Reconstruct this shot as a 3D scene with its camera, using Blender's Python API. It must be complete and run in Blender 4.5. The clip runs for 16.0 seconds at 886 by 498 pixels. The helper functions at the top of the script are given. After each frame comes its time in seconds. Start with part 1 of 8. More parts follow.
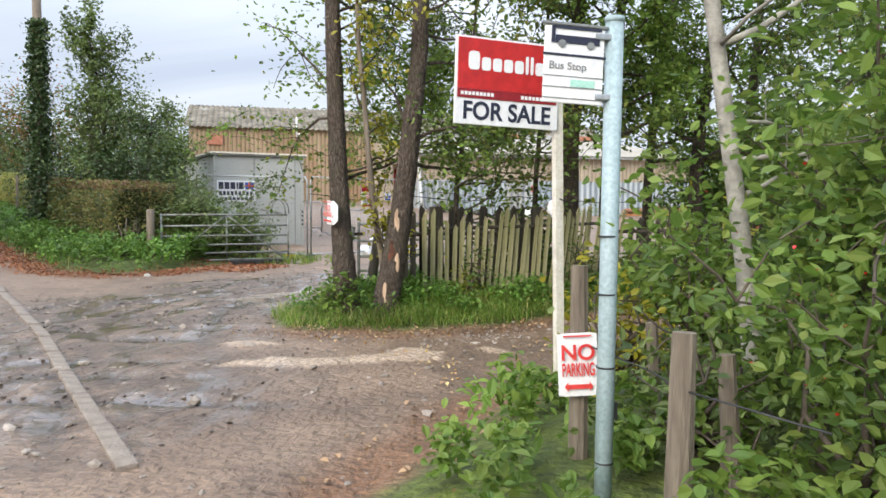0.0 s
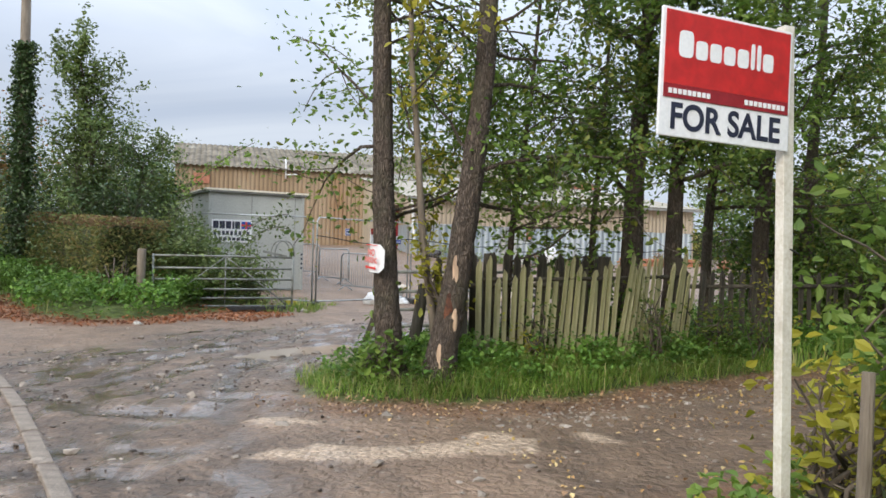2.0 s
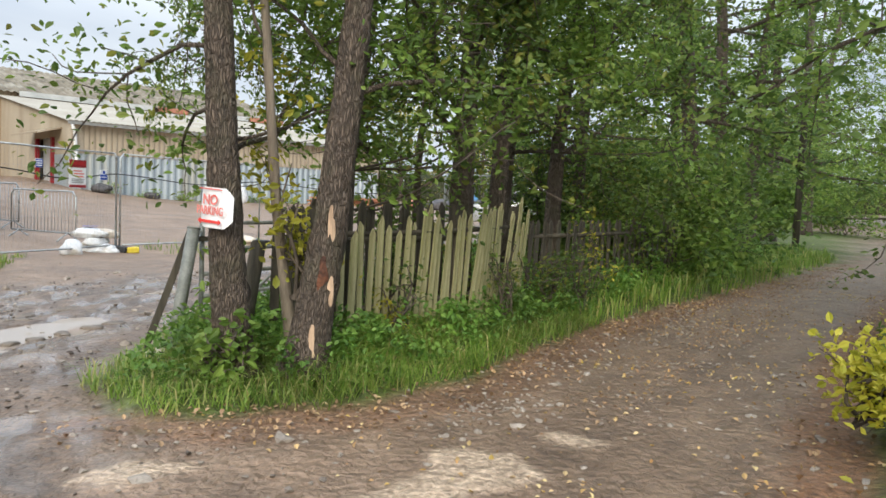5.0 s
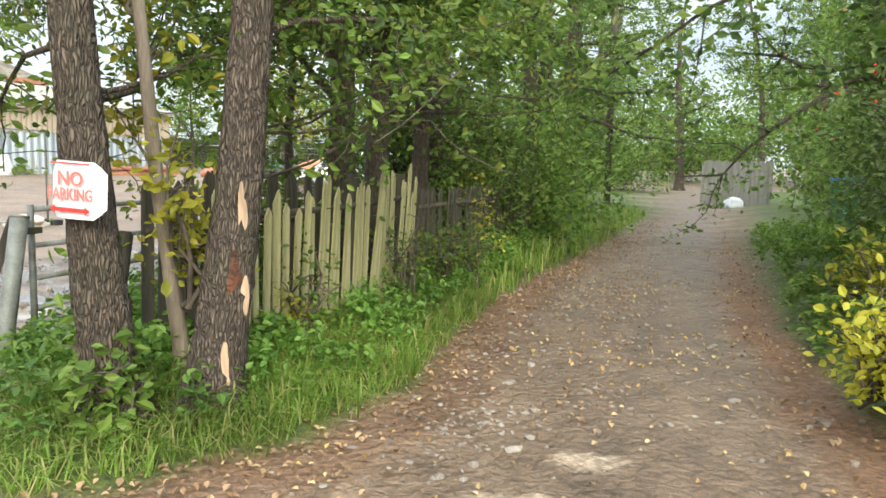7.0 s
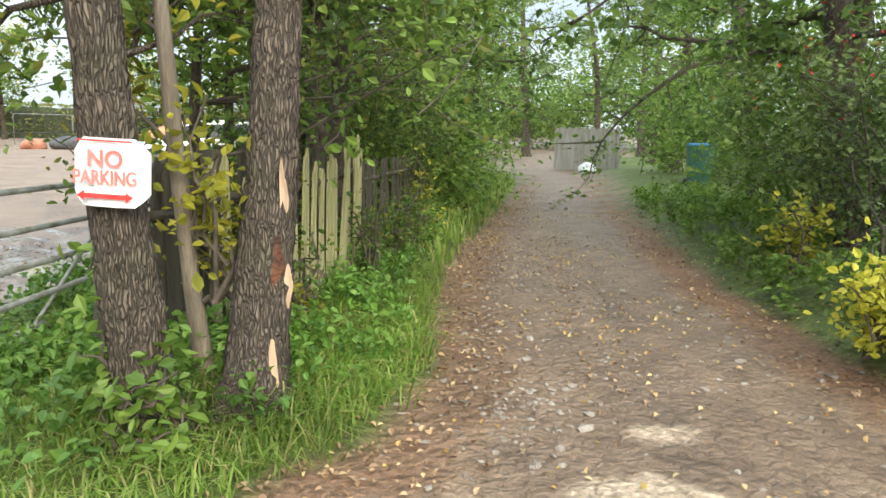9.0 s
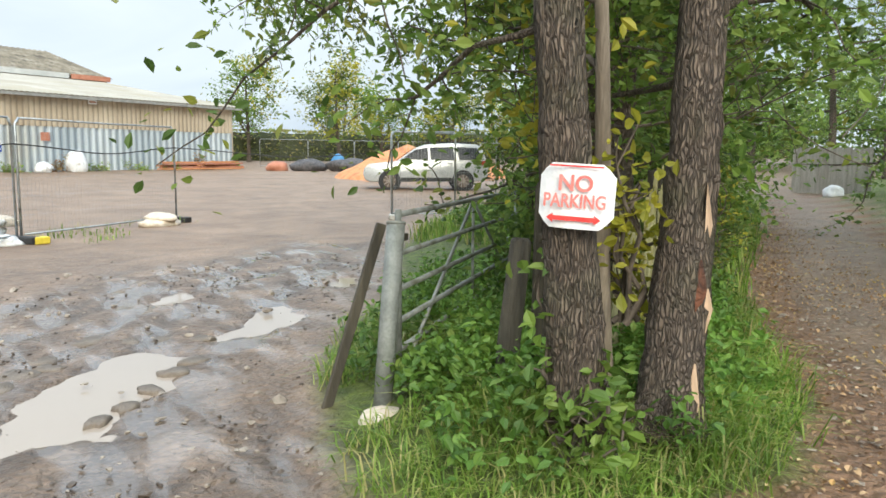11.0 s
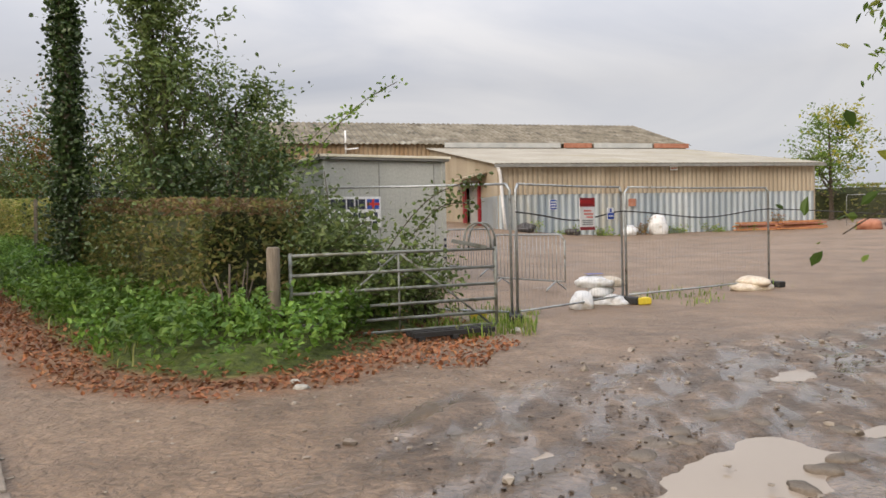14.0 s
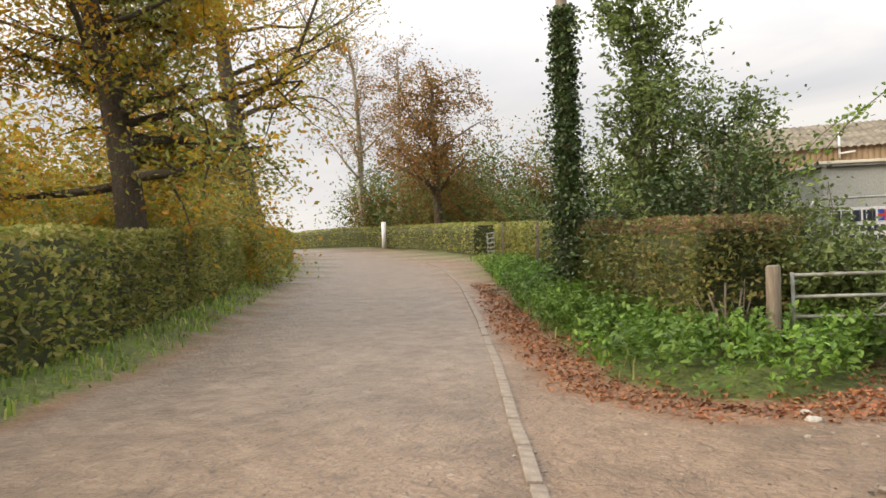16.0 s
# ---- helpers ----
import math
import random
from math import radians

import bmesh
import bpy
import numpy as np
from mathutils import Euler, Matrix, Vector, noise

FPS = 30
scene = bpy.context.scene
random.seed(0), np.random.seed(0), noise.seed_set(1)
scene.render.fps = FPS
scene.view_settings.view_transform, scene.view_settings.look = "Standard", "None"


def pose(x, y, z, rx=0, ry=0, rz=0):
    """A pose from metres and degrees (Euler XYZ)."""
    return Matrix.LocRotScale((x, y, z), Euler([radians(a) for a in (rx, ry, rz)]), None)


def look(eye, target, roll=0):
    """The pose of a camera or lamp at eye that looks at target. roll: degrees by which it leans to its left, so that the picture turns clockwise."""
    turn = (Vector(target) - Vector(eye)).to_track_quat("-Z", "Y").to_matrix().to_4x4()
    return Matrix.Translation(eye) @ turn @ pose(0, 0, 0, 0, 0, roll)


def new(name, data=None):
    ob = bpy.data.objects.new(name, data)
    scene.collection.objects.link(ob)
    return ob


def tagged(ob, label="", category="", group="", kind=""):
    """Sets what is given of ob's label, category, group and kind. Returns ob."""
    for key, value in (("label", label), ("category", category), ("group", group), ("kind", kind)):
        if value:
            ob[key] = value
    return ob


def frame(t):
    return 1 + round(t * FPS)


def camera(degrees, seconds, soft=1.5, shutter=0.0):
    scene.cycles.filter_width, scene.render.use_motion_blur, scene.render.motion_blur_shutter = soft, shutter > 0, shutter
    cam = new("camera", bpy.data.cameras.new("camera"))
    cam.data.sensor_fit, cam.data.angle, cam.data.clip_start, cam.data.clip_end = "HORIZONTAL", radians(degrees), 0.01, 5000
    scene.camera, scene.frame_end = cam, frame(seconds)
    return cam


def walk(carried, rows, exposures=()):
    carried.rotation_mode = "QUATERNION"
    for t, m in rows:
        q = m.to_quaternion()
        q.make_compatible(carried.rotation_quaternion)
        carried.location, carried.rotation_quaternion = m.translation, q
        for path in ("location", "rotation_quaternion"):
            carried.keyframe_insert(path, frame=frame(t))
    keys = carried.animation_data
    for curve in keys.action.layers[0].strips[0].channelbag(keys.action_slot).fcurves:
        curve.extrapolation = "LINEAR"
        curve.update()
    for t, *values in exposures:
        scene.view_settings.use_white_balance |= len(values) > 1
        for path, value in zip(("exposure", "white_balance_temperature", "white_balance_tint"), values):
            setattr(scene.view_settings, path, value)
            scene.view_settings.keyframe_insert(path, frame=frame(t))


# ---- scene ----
cam = camera(61.4, 16.0, soft=1.6)
PATH = [
    (0, (0.265, 1.843, 1.358), (-0.002, 3.821, 1.241), 0.2),
    (0.5, (-0.007, 2.196, 1.377), (-0.379, 4.161, 1.349), -0.0),
    (1, (-0.296, 2.51, 1.37), (-0.686, 4.472, 1.37), 0.0),
    (1.5, (-0.527, 2.821, 1.361), (-0.799, 4.802, 1.364), 0.5),
    (2, (-0.745, 3.151, 1.356), (-0.961, 5.139, 1.361), 1.5),
    (2.5, (-1.02, 3.437, 1.346), (-1.138, 5.433, 1.302), 1.2),
    (3, (-1.298, 3.738, 1.354), (-1.327, 5.737, 1.293), 1.2),
    (3.5, (-1.613, 4.001, 1.364), (-1.532, 5.998, 1.304), 2.1),
    (4, (-1.909, 4.31, 1.356), (-1.658, 6.292, 1.275), 1.8),
    (4.5, (-2.153, 4.649, 1.374), (-1.735, 6.601, 1.256), 2.1),
    (5, (-2.378, 4.948, 1.393), (-1.713, 6.829, 1.259), 2.4),
    (5.2, (-2.426, 5.041, 1.401), (-1.7, 6.899, 1.257), 2.0),
    (7.3, (-2.887, 6.483, 1.401), (-1.664, 8.049, 1.174), 1.4),
    (7.5, (-2.977, 6.572, 1.403), (-1.701, 8.094, 1.168), 1.6),
    (8, (-3.172, 6.811, 1.426), (-1.782, 8.231, 1.2), 1.4),
    (8.2, (-3.223, 6.909, 1.429), (-1.801, 8.296, 1.198), 1.5),
    (10.3, (-4.02, 7.603, 1.382), (-2.547, 8.911, 1.037), 0.3),
    (10.5, (-4.123, 7.673, 1.406), (-2.749, 9.089, 1.079), -0.3),
    (11, (-4.305, 7.867, 1.421), (-3.231, 9.537, 1.181), 0.3),
    (11.5, (-4.391, 8.054, 1.45), (-3.571, 9.87, 1.28), 0.0),
    (12, (-4.515, 8.138, 1.458), (-3.838, 10.015, 1.33), -0.4),
    (12.5, (-4.609, 8.24, 1.46), (-4.116, 10.175, 1.359), -0.1),
    (13, (-4.597, 8.342, 1.456), (-4.329, 10.323, 1.371), -0.6),
    (13.5, (-4.629, 8.368, 1.461), (-4.624, 10.367, 1.383), -1.0),
    (14, (-4.685, 8.374, 1.462), (-4.993, 10.349, 1.397), -1.4),
    (14.5, (-4.72, 8.365, 1.471), (-5.346, 10.264, 1.421), -1.2),
    (15, (-4.764, 8.357, 1.478), (-5.743, 10.1, 1.437), -1.0),
    (15.5, (-4.822, 8.315, 1.482), (-6.034, 9.906, 1.467), -1.6),
    (16, (-4.877, 8.252, 1.503), (-6.268, 9.689, 1.519), -2.2),
]
# exposure rows follow the phone's own metering
walk(cam, [(t, look(eye, target, roll)) for t, eye, target, roll in PATH], exposures=[(0.0, 0.32, 6350, 9), (1.0, 0.05, 6300, 8), (3.0, 0.05, 6300, 8), (5.0, 0.2, 6450, 6), (7.5, 0.75, 6600, 1), (8.0, 0.75, 6600, 1), (10.5, 0.65, 6450, 1), (11.0, 0.4, 6450, 2), (11.5, 0.1, 6550, 4), (12.0, 0.0, 6650, 8), (12.5, -0.05, 7150, 12), (14.5, -0.15, 7200, 12), (15.2, 0.02, 7650, 13), (16.0, 0.3, 7900, 11)])

# ---- world and sun: an overcast afternoon ----
world = bpy.data.worlds.new("overcast_sky")
scene.world = world
world.use_nodes = True
wn, wl = world.node_tree.nodes, world.node_tree.links
wn.clear()
w_out, w_bg = wn.new("ShaderNodeOutputWorld"), wn.new("ShaderNodeBackground")
w_sky = wn.new("ShaderNodeTexSky")
w_sky.sky_type, w_sky.sun_disc = "NISHITA", False
w_sky.sun_elevation, w_sky.sun_rotation = radians(28), radians(200)
w_co, w_map, w_noise, w_ramp = wn.new("ShaderNodeTexCoord"), wn.new("ShaderNodeMapping"), wn.new("ShaderNodeTexNoise"), wn.new("ShaderNodeValToRGB")
w_map.inputs["Scale"].default_value = (1.0, 1.0, 3.6)
w_noise.inputs["Scale"].default_value, w_noise.inputs["Detail"].default_value, w_noise.inputs["Distortion"].default_value = 1.5, 7.0, 0.9
w_ramp.color_ramp.elements[0].position, w_ramp.color_ramp.elements[0].color = 0.33, (4.9, 5.55, 6.9, 1)
w_ramp.color_ramp.elements[1].position, w_ramp.color_ramp.elements[1].color = 0.68, (7.5, 7.9, 8.7, 1)
w_mix = wn.new("ShaderNodeMix")
w_mix.data_type = "RGBA"
w_mix.inputs["Factor"].default_value = 0.94
wl.new(w_co.outputs["Generated"], w_map.inputs["Vector"])
wl.new(w_map.outputs["Vector"], w_noise.inputs["Vector"])
wl.new(w_noise.outputs["Fac"], w_ramp.inputs["Fac"])
wl.new(w_sky.outputs["Color"], w_mix.inputs["A"])
wl.new(w_ramp.outputs["Color"], w_mix.inputs["B"])
# an overcast sky is about three times as bright overhead as at the horizon
w_sep, w_lift, w_mul = wn.new("ShaderNodeSeparateXYZ"), wn.new("ShaderNodeMapRange"), wn.new("ShaderNodeVectorMath")
wl.new(w_co.outputs["Generated"], w_sep.inputs["Vector"])
wl.new(w_sep.outputs["Z"], w_lift.inputs["Value"])
w_lift.inputs["From Min"].default_value, w_lift.inputs["From Max"].default_value = 0.18, 0.9
w_lift.inputs["To Min"].default_value, w_lift.inputs["To Max"].default_value = 1.0, 3.2
w_mul.operation = "SCALE"
wl.new(w_mix.outputs["Result"], w_mul.inputs["Vector"])
wl.new(w_lift.outputs["Result"], w_mul.inputs["Scale"])
wl.new(w_mul.outputs["Vector"], w_bg.inputs["Color"])
w_bg.inputs["Strength"].default_value = 0.1
wl.new(w_bg.outputs["Background"], w_out.inputs["Surface"])

sun = new("sun", bpy.data.lights.new("sun", "SUN"))
sun.data.energy, sun.data.angle, sun.data.color = 2.7, radians(30), (1.0, 0.90, 0.76)
sun.matrix_world = look((-20, -30, 24), (0, 10, 0))

# ---- materials ----
def material(name, colours, scale=6.0, rough=0.8, metal=0.0, bump=0.15, fine=60.0, wear=None, wear_at=0.62, distort=0.4, stretch=(1, 1, 1), coat=0.0, contrast=1.0):
    """Two or more colours mixed by coarse noise, fine grain in value and relief, optional wear colour."""
    m = bpy.data.materials.new(name)
    m.use_nodes = True
    n, l = m.node_tree.nodes, m.node_tree.links
    bsdf = n["Principled BSDF"]
    co, mp = n.new("ShaderNodeTexCoord"), n.new("ShaderNodeMapping")
    mp.inputs["Scale"].default_value = stretch
    l.new(co.outputs["Object"], mp.inputs["Vector"])
    big, small = n.new("ShaderNodeTexNoise"), n.new("ShaderNodeTexNoise")
    for node, s, d in ((big, scale, 5.0), (small, fine, 3.0)):
        node.inputs["Scale"].default_value, node.inputs["Detail"].default_value, node.inputs["Distortion"].default_value = s, d, distort
        l.new(mp.outputs["Vector"], node.inputs["Vector"])
    ramp = n.new("ShaderNodeValToRGB")
    els = ramp.color_ramp.elements
    while len(els) < len(colours):
        els.new(0.5)
    for i, c in enumerate(colours):
        els[i].position = 0.5 + (0.30 + 0.40 * i / max(1, len(colours) - 1) - 0.5) * contrast
        els[i].color = (*c, 1)
    l.new(big.outputs["Fac"], ramp.inputs["Fac"])
    grain = n.new("ShaderNodeMix")
    grain.data_type, grain.blend_type = "RGBA", "OVERLAY"
    grain.inputs["Factor"].default_value = 0.45
    l.new(ramp.outputs["Color"], grain.inputs["A"])
    l.new(small.outputs["Fac"], grain.inputs["B"])
    out = grain.outputs["Result"]
    if wear:
        stain, edge, mix = n.new("ShaderNodeTexNoise"), n.new("ShaderNodeMapRange"), n.new("ShaderNodeMix")
        stain.inputs["Scale"].default_value, stain.inputs["Detail"].default_value = scale * 0.6, 8.0
        l.new(mp.outputs["Vector"], stain.inputs["Vector"])
        edge.inputs["From Min"].default_value, edge.inputs["From Max"].default_value = wear_at - 0.06, wear_at + 0.06
        l.new(stain.outputs["Fac"], edge.inputs["Value"])
        mix.data_type = "RGBA"
        mix.inputs["B"].default_value = (*wear, 1)
        l.new(edge.outputs["Result"], mix.inputs["Factor"])
        l.new(out, mix.inputs["A"])
        out = mix.outputs["Result"]
    l.new(out, bsdf.inputs["Base Color"])
    rr = n.new("ShaderNodeMapRange")
    rr.inputs["To Min"].default_value, rr.inputs["To Max"].default_value = max(0.02, rough - 0.15), min(1.0, rough + 0.12)
    l.new(small.outputs["Fac"], rr.inputs["Value"])
    l.new(rr.outputs["Result"], bsdf.inputs["Roughness"])
    bsdf.inputs["Metallic"].default_value = metal
    bsdf.inputs["Coat Weight"].default_value = coat
    if bump:
        b = n.new("ShaderNodeBump")
        b.inputs["Strength"].default_value, b.inputs["Distance"].default_value = bump, 0.02
        l.new(small.outputs["Fac"], b.inputs["Height"])
        l.new(b.outputs["Normal"], bsdf.inputs["Normal"])
    return m


def leaf_material(name, colours, through_light=0.48, rough=0.55):
    """Foliage: each leaf takes its own colour; some light passes through it."""
    m = bpy.data.materials.new(name)
    m.use_nodes = True
    n, l = m.node_tree.nodes, m.node_tree.links
    bsdf, out = n["Principled BSDF"], n["Material Output"]
    geo, ramp = n.new("ShaderNodeNewGeometry"), n.new("ShaderNodeValToRGB")
    els = ramp.color_ramp.elements
    while len(els) < len(colours):
        els.new(0.5)
    for i, c in enumerate(colours):
        els[i].position, els[i].color = i / (len(colours) - 1), (*c, 1)
    l.new(geo.outputs["Random Per Island"], ramp.inputs["Fac"])
    co, big, val = n.new("ShaderNodeTexCoord"), n.new("ShaderNodeTexNoise"), n.new("ShaderNodeMapRange")
    big.inputs["Scale"].default_value, big.inputs["Detail"].default_value = 0.9, 4.0
    l.new(co.outputs["Object"], big.inputs["Vector"])
    l.new(big.outputs["Fac"], val.inputs["Value"])
    val.inputs["From Min"].default_value, val.inputs["From Max"].default_value = 0.3, 0.7
    val.inputs["To Min"].default_value, val.inputs["To Max"].default_value = 0.55, 1.42
    hsv = n.new("ShaderNodeHueSaturation")
    l.new(ramp.outputs["Color"], hsv.inputs["Color"])
    l.new(val.outputs["Result"], hsv.inputs["Value"])
    l.new(hsv.outputs["Color"], bsdf.inputs["Base Color"])
    bsdf.inputs["Roughness"].default_value = rough
    tr, mix = n.new("ShaderNodeBsdfTranslucent"), n.new("ShaderNodeMixShader")
    l.new(hsv.outputs["Color"], tr.inputs["Color"])
    mix.inputs["Fac"].default_value = through_light
    l.new(bsdf.outputs["BSDF"], mix.inputs[1])
    l.new(tr.outputs["BSDF"], mix.inputs[2])
    l.new(mix.outputs["Shader"], out.inputs["Surface"])
    return m


def bark_material(name, dark, mid, pale, scale=66.0):
    """Furrowed bark: narrow upright plates between dark cracks, mossy in places."""
    m = bpy.data.materials.new(name)
    m.use_nodes = True
    n, l = m.node_tree.nodes, m.node_tree.links
    bsdf = n["Principled BSDF"]
    co, mp, warp, add = n.new("ShaderNodeTexCoord"), n.new("ShaderNodeMapping"), n.new("ShaderNodeTexNoise"), n.new("ShaderNodeMix")
    warp.inputs["Scale"].default_value, warp.inputs["Detail"].default_value = 5.0, 4.0
    l.new(co.outputs["Object"], warp.inputs["Vector"])
    add.data_type, add.blend_type = "RGBA", "LINEAR_LIGHT"
    add.inputs["Factor"].default_value = 0.035
    l.new(co.outputs["Object"], add.inputs["A"])
    l.new(warp.outputs["Color"], add.inputs["B"])
    mp.inputs["Scale"].default_value = (1, 1, 0.16)
    l.new(add.outputs["Result"], mp.inputs["Vector"])
    crack, grain, blot = n.new("ShaderNodeTexVoronoi"), n.new("ShaderNodeTexNoise"), n.new("ShaderNodeTexNoise")
    crack.feature = "DISTANCE_TO_EDGE"
    crack.inputs["Scale"].default_value = scale
    l.new(mp.outputs["Vector"], crack.inputs["Vector"])
    grain.inputs["Scale"].default_value, grain.inputs["Detail"].default_value = 34.0, 8.0
    l.new(mp.outputs["Vector"], grain.inputs["Vector"])
    blot.inputs["Scale"].default_value, blot.inputs["Detail"].default_value = 3.0, 5.0
    l.new(co.outputs["Object"], blot.inputs["Vector"])
    ramp, tone, moss, mask = n.new("ShaderNodeValToRGB"), n.new("ShaderNodeMix"), n.new("ShaderNodeMix"), n.new("ShaderNodeMapRange")
    e = ramp.color_ramp.elements
    e.new(0.5)
    for k, (q, c) in enumerate(((0.0, dark), (0.16, mid), (0.5, pale))):
        e[k].position, e[k].color = q, (*c, 1)
    l.new(crack.outputs["Distance"], ramp.inputs["Fac"])
    tone.data_type, tone.blend_type = "RGBA", "OVERLAY"
    tone.inputs["Factor"].default_value = 0.7
    l.new(ramp.outputs["Color"], tone.inputs["A"])
    l.new(grain.outputs["Fac"], tone.inputs["B"])
    moss.data_type = "RGBA"
    moss.inputs["B"].default_value = (0.085, 0.085, 0.045, 1)
    mask.inputs["From Min"].default_value, mask.inputs["From Max"].default_value, mask.inputs["To Max"].default_value = 0.5, 0.7, 0.6
    l.new(blot.outputs["Fac"], mask.inputs["Value"])
    l.new(mask.outputs["Result"], moss.inputs["Factor"])
    l.new(tone.outputs["Result"], moss.inputs["A"])
    l.new(moss.outputs["Result"], bsdf.inputs["Base Color"])
    bsdf.inputs["Roughness"].default_value = 0.92
    b1, b2 = n.new("ShaderNodeBump"), n.new("ShaderNodeBump")
    b1.inputs["Strength"].default_value, b1.inputs["Distance"].default_value = 0.9, 0.03
    b2.inputs["Strength"].default_value, b2.inputs["Distance"].default_value = 0.5, 0.01
    rise = n.new("ShaderNodeMapRange")
    rise.inputs["From Max"].default_value = 0.25
    l.new(crack.outputs["Distance"], rise.inputs["Value"])
    l.new(rise.outputs["Result"], b1.inputs["Height"])
    l.new(grain.outputs["Fac"], b2.inputs["Height"])
    l.new(b1.outputs["Normal"], b2.inputs["Normal"])
    l.new(b2.outputs["Normal"], bsdf.inputs["Normal"])
    return m


M_BARK = bark_material("bark", (0.07, 0.052, 0.039), (0.13, 0.098, 0.074), (0.175, 0.133, 0.101))
M_PALE_WOOD = material("bare_wood", [(0.42, 0.27, 0.17), (0.62, 0.46, 0.32)], 7, 0.8, bump=0.5, fine=40, stretch=(1, 1, 0.15))
M_ROTTEN = material("rotten_wood", [(0.03, 0.015, 0.01), (0.16, 0.06, 0.03)], 14, 0.9, bump=0.9, fine=50)
# near-black green: the shade deep in a hedge is put into this colour
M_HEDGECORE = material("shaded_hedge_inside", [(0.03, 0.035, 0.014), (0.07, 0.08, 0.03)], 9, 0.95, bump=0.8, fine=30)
M_FLASH = material("dull_white_flashing", [(0.36, 0.37, 0.36), (0.50, 0.50, 0.48)], 1.5, 0.7, bump=0.1)
M_TWIG = material("twig_bark", [(0.05, 0.04, 0.03), (0.14, 0.11, 0.085)], 8, 0.9, bump=0.3)
M_BIRCH = material("pale_bark", [(0.2, 0.19, 0.165), (0.42, 0.4, 0.35)], 5, 0.85, bump=0.5, fine=30, wear=(0.07, 0.065, 0.05), wear_at=0.63)
M_FENCE = material("mossy_timber", [(0.17, 0.16, 0.065), (0.36, 0.33, 0.17), (0.48, 0.44, 0.28)], 4, 0.9, bump=0.6, fine=45, stretch=(3, 3, 0.25), wear=(0.20, 0.24, 0.06), wear_at=0.55)
M_DARKWOOD = material("wet_dark_timber", [(0.035, 0.03, 0.022), (0.10, 0.085, 0.06)], 5, 0.85, bump=0.6, fine=40, stretch=(3, 3, 0.3))
M_POSTWOOD = material("grey_post_timber", [(0.12, 0.095, 0.07), (0.26, 0.215, 0.165)], 6, 0.9, bump=0.5, fine=40, stretch=(2, 2, 0.25))
M_GALV = material("galvanised_steel", [(0.30, 0.32, 0.33), (0.46, 0.48, 0.49)], 9, 0.5, metal=0.75, bump=0.08, wear=(0.16, 0.15, 0.12), wear_at=0.66)
M_GATE = material("weathered_gate_steel", [(0.17, 0.18, 0.17), (0.29, 0.30, 0.28)], 8, 0.65, metal=0.3, bump=0.15, wear=(0.12, 0.12, 0.09), wear_at=0.6)
M_CABIN = material("cabin_grey_paint", [(0.36, 0.37, 0.345), (0.44, 0.45, 0.42)], 1.4, 0.6, bump=0.06, wear=(0.36, 0.35, 0.30), wear_at=0.68, stretch=(1, 1, 0.4))
M_CABIN_TRIM = material("cabin_dark_trim", [(0.16, 0.16, 0.15), (0.27, 0.27, 0.25)], 4, 0.6, bump=0.1)
M_CREAM = material("cream_capping", [(0.66, 0.6, 0.48), (0.78, 0.73, 0.62)], 3, 0.6, bump=0.1)
M_STEEL_CLAD = material("silver_cladding", [(0.26, 0.31, 0.35), (0.46, 0.51, 0.545)], 0.5, 0.45, metal=0.35, bump=0.1, wear=(0.36, 0.34, 0.28), wear_at=0.62, stretch=(1, 1, 0.2))
M_ASB = material("fibre_cement_wall", [(0.31, 0.255, 0.185), (0.45, 0.385, 0.295)], 0.5, 0.9, bump=0.25, wear=(0.30, 0.24, 0.17), wear_at=0.6, stretch=(1, 1, 0.22))
M_ASB_BROWN = material("brown_stained_cladding", [(0.25, 0.17, 0.10), (0.38, 0.29, 0.195)], 0.45, 0.9, bump=0.25, wear=(0.27, 0.16, 0.08), wear_at=0.58, stretch=(1, 1, 0.2))
M_ROOF = material("fibre_cement_roof", [(0.28, 0.255, 0.21), (0.38, 0.355, 0.30)], 0.35, 0.95, bump=0.25, wear=(0.30, 0.27, 0.20), wear_at=0.6)
M_ROOF_OLD = material("lichened_roof", [(0.07, 0.058, 0.04), (0.16, 0.135, 0.095), (0.24, 0.21, 0.16)], 0.9, 0.95, bump=0.4, fine=12, wear=(0.30, 0.28, 0.23), wear_at=0.66)
M_RED = material("red_paint", [(0.40, 0.012, 0.012), (0.52, 0.02, 0.02)], 3, 0.45, bump=0.02, fine=20)
M_DKRED = material("maroon_band", [(0.22, 0.008, 0.015), (0.27, 0.012, 0.02)], 3, 0.45, bump=0.02, fine=20)
M_WHITE = material("white_board", [(0.70, 0.71, 0.72), (0.80, 0.80, 0.81)], 4, 0.5, bump=0.03, wear=(0.58, 0.57, 0.53), wear_at=0.68)
M_PALEPAINT = material("cream_painted_post", [(0.56, 0.52, 0.44), (0.72, 0.69, 0.61)], 6, 0.65, bump=0.15, wear=(0.36, 0.31, 0.23), wear_at=0.66)
M_NAVY = material("navy_lettering", [(0.012, 0.015, 0.035), (0.02, 0.024, 0.05)], 6, 0.5, bump=0)
M_BLUE = material("blue_lettering", [(0.02, 0.06, 0.32), (0.03, 0.08, 0.4)], 6, 0.5, bump=0)
M_SIGNRED = material("sign_red_lettering", [(0.55, 0.03, 0.03), (0.68, 0.06, 0.05)], 9, 0.5, bump=0)
M_PINK = material("faded_red_lettering", [(0.62, 0.14, 0.12), (0.72, 0.25, 0.22)], 9, 0.5, bump=0)
M_GREYBLUE = material("bus_pole_paint", [(0.27, 0.36, 0.38), (0.36, 0.45, 0.47)], 5, 0.5, bump=0.06, wear=(0.22, 0.27, 0.26), wear_at=0.68)
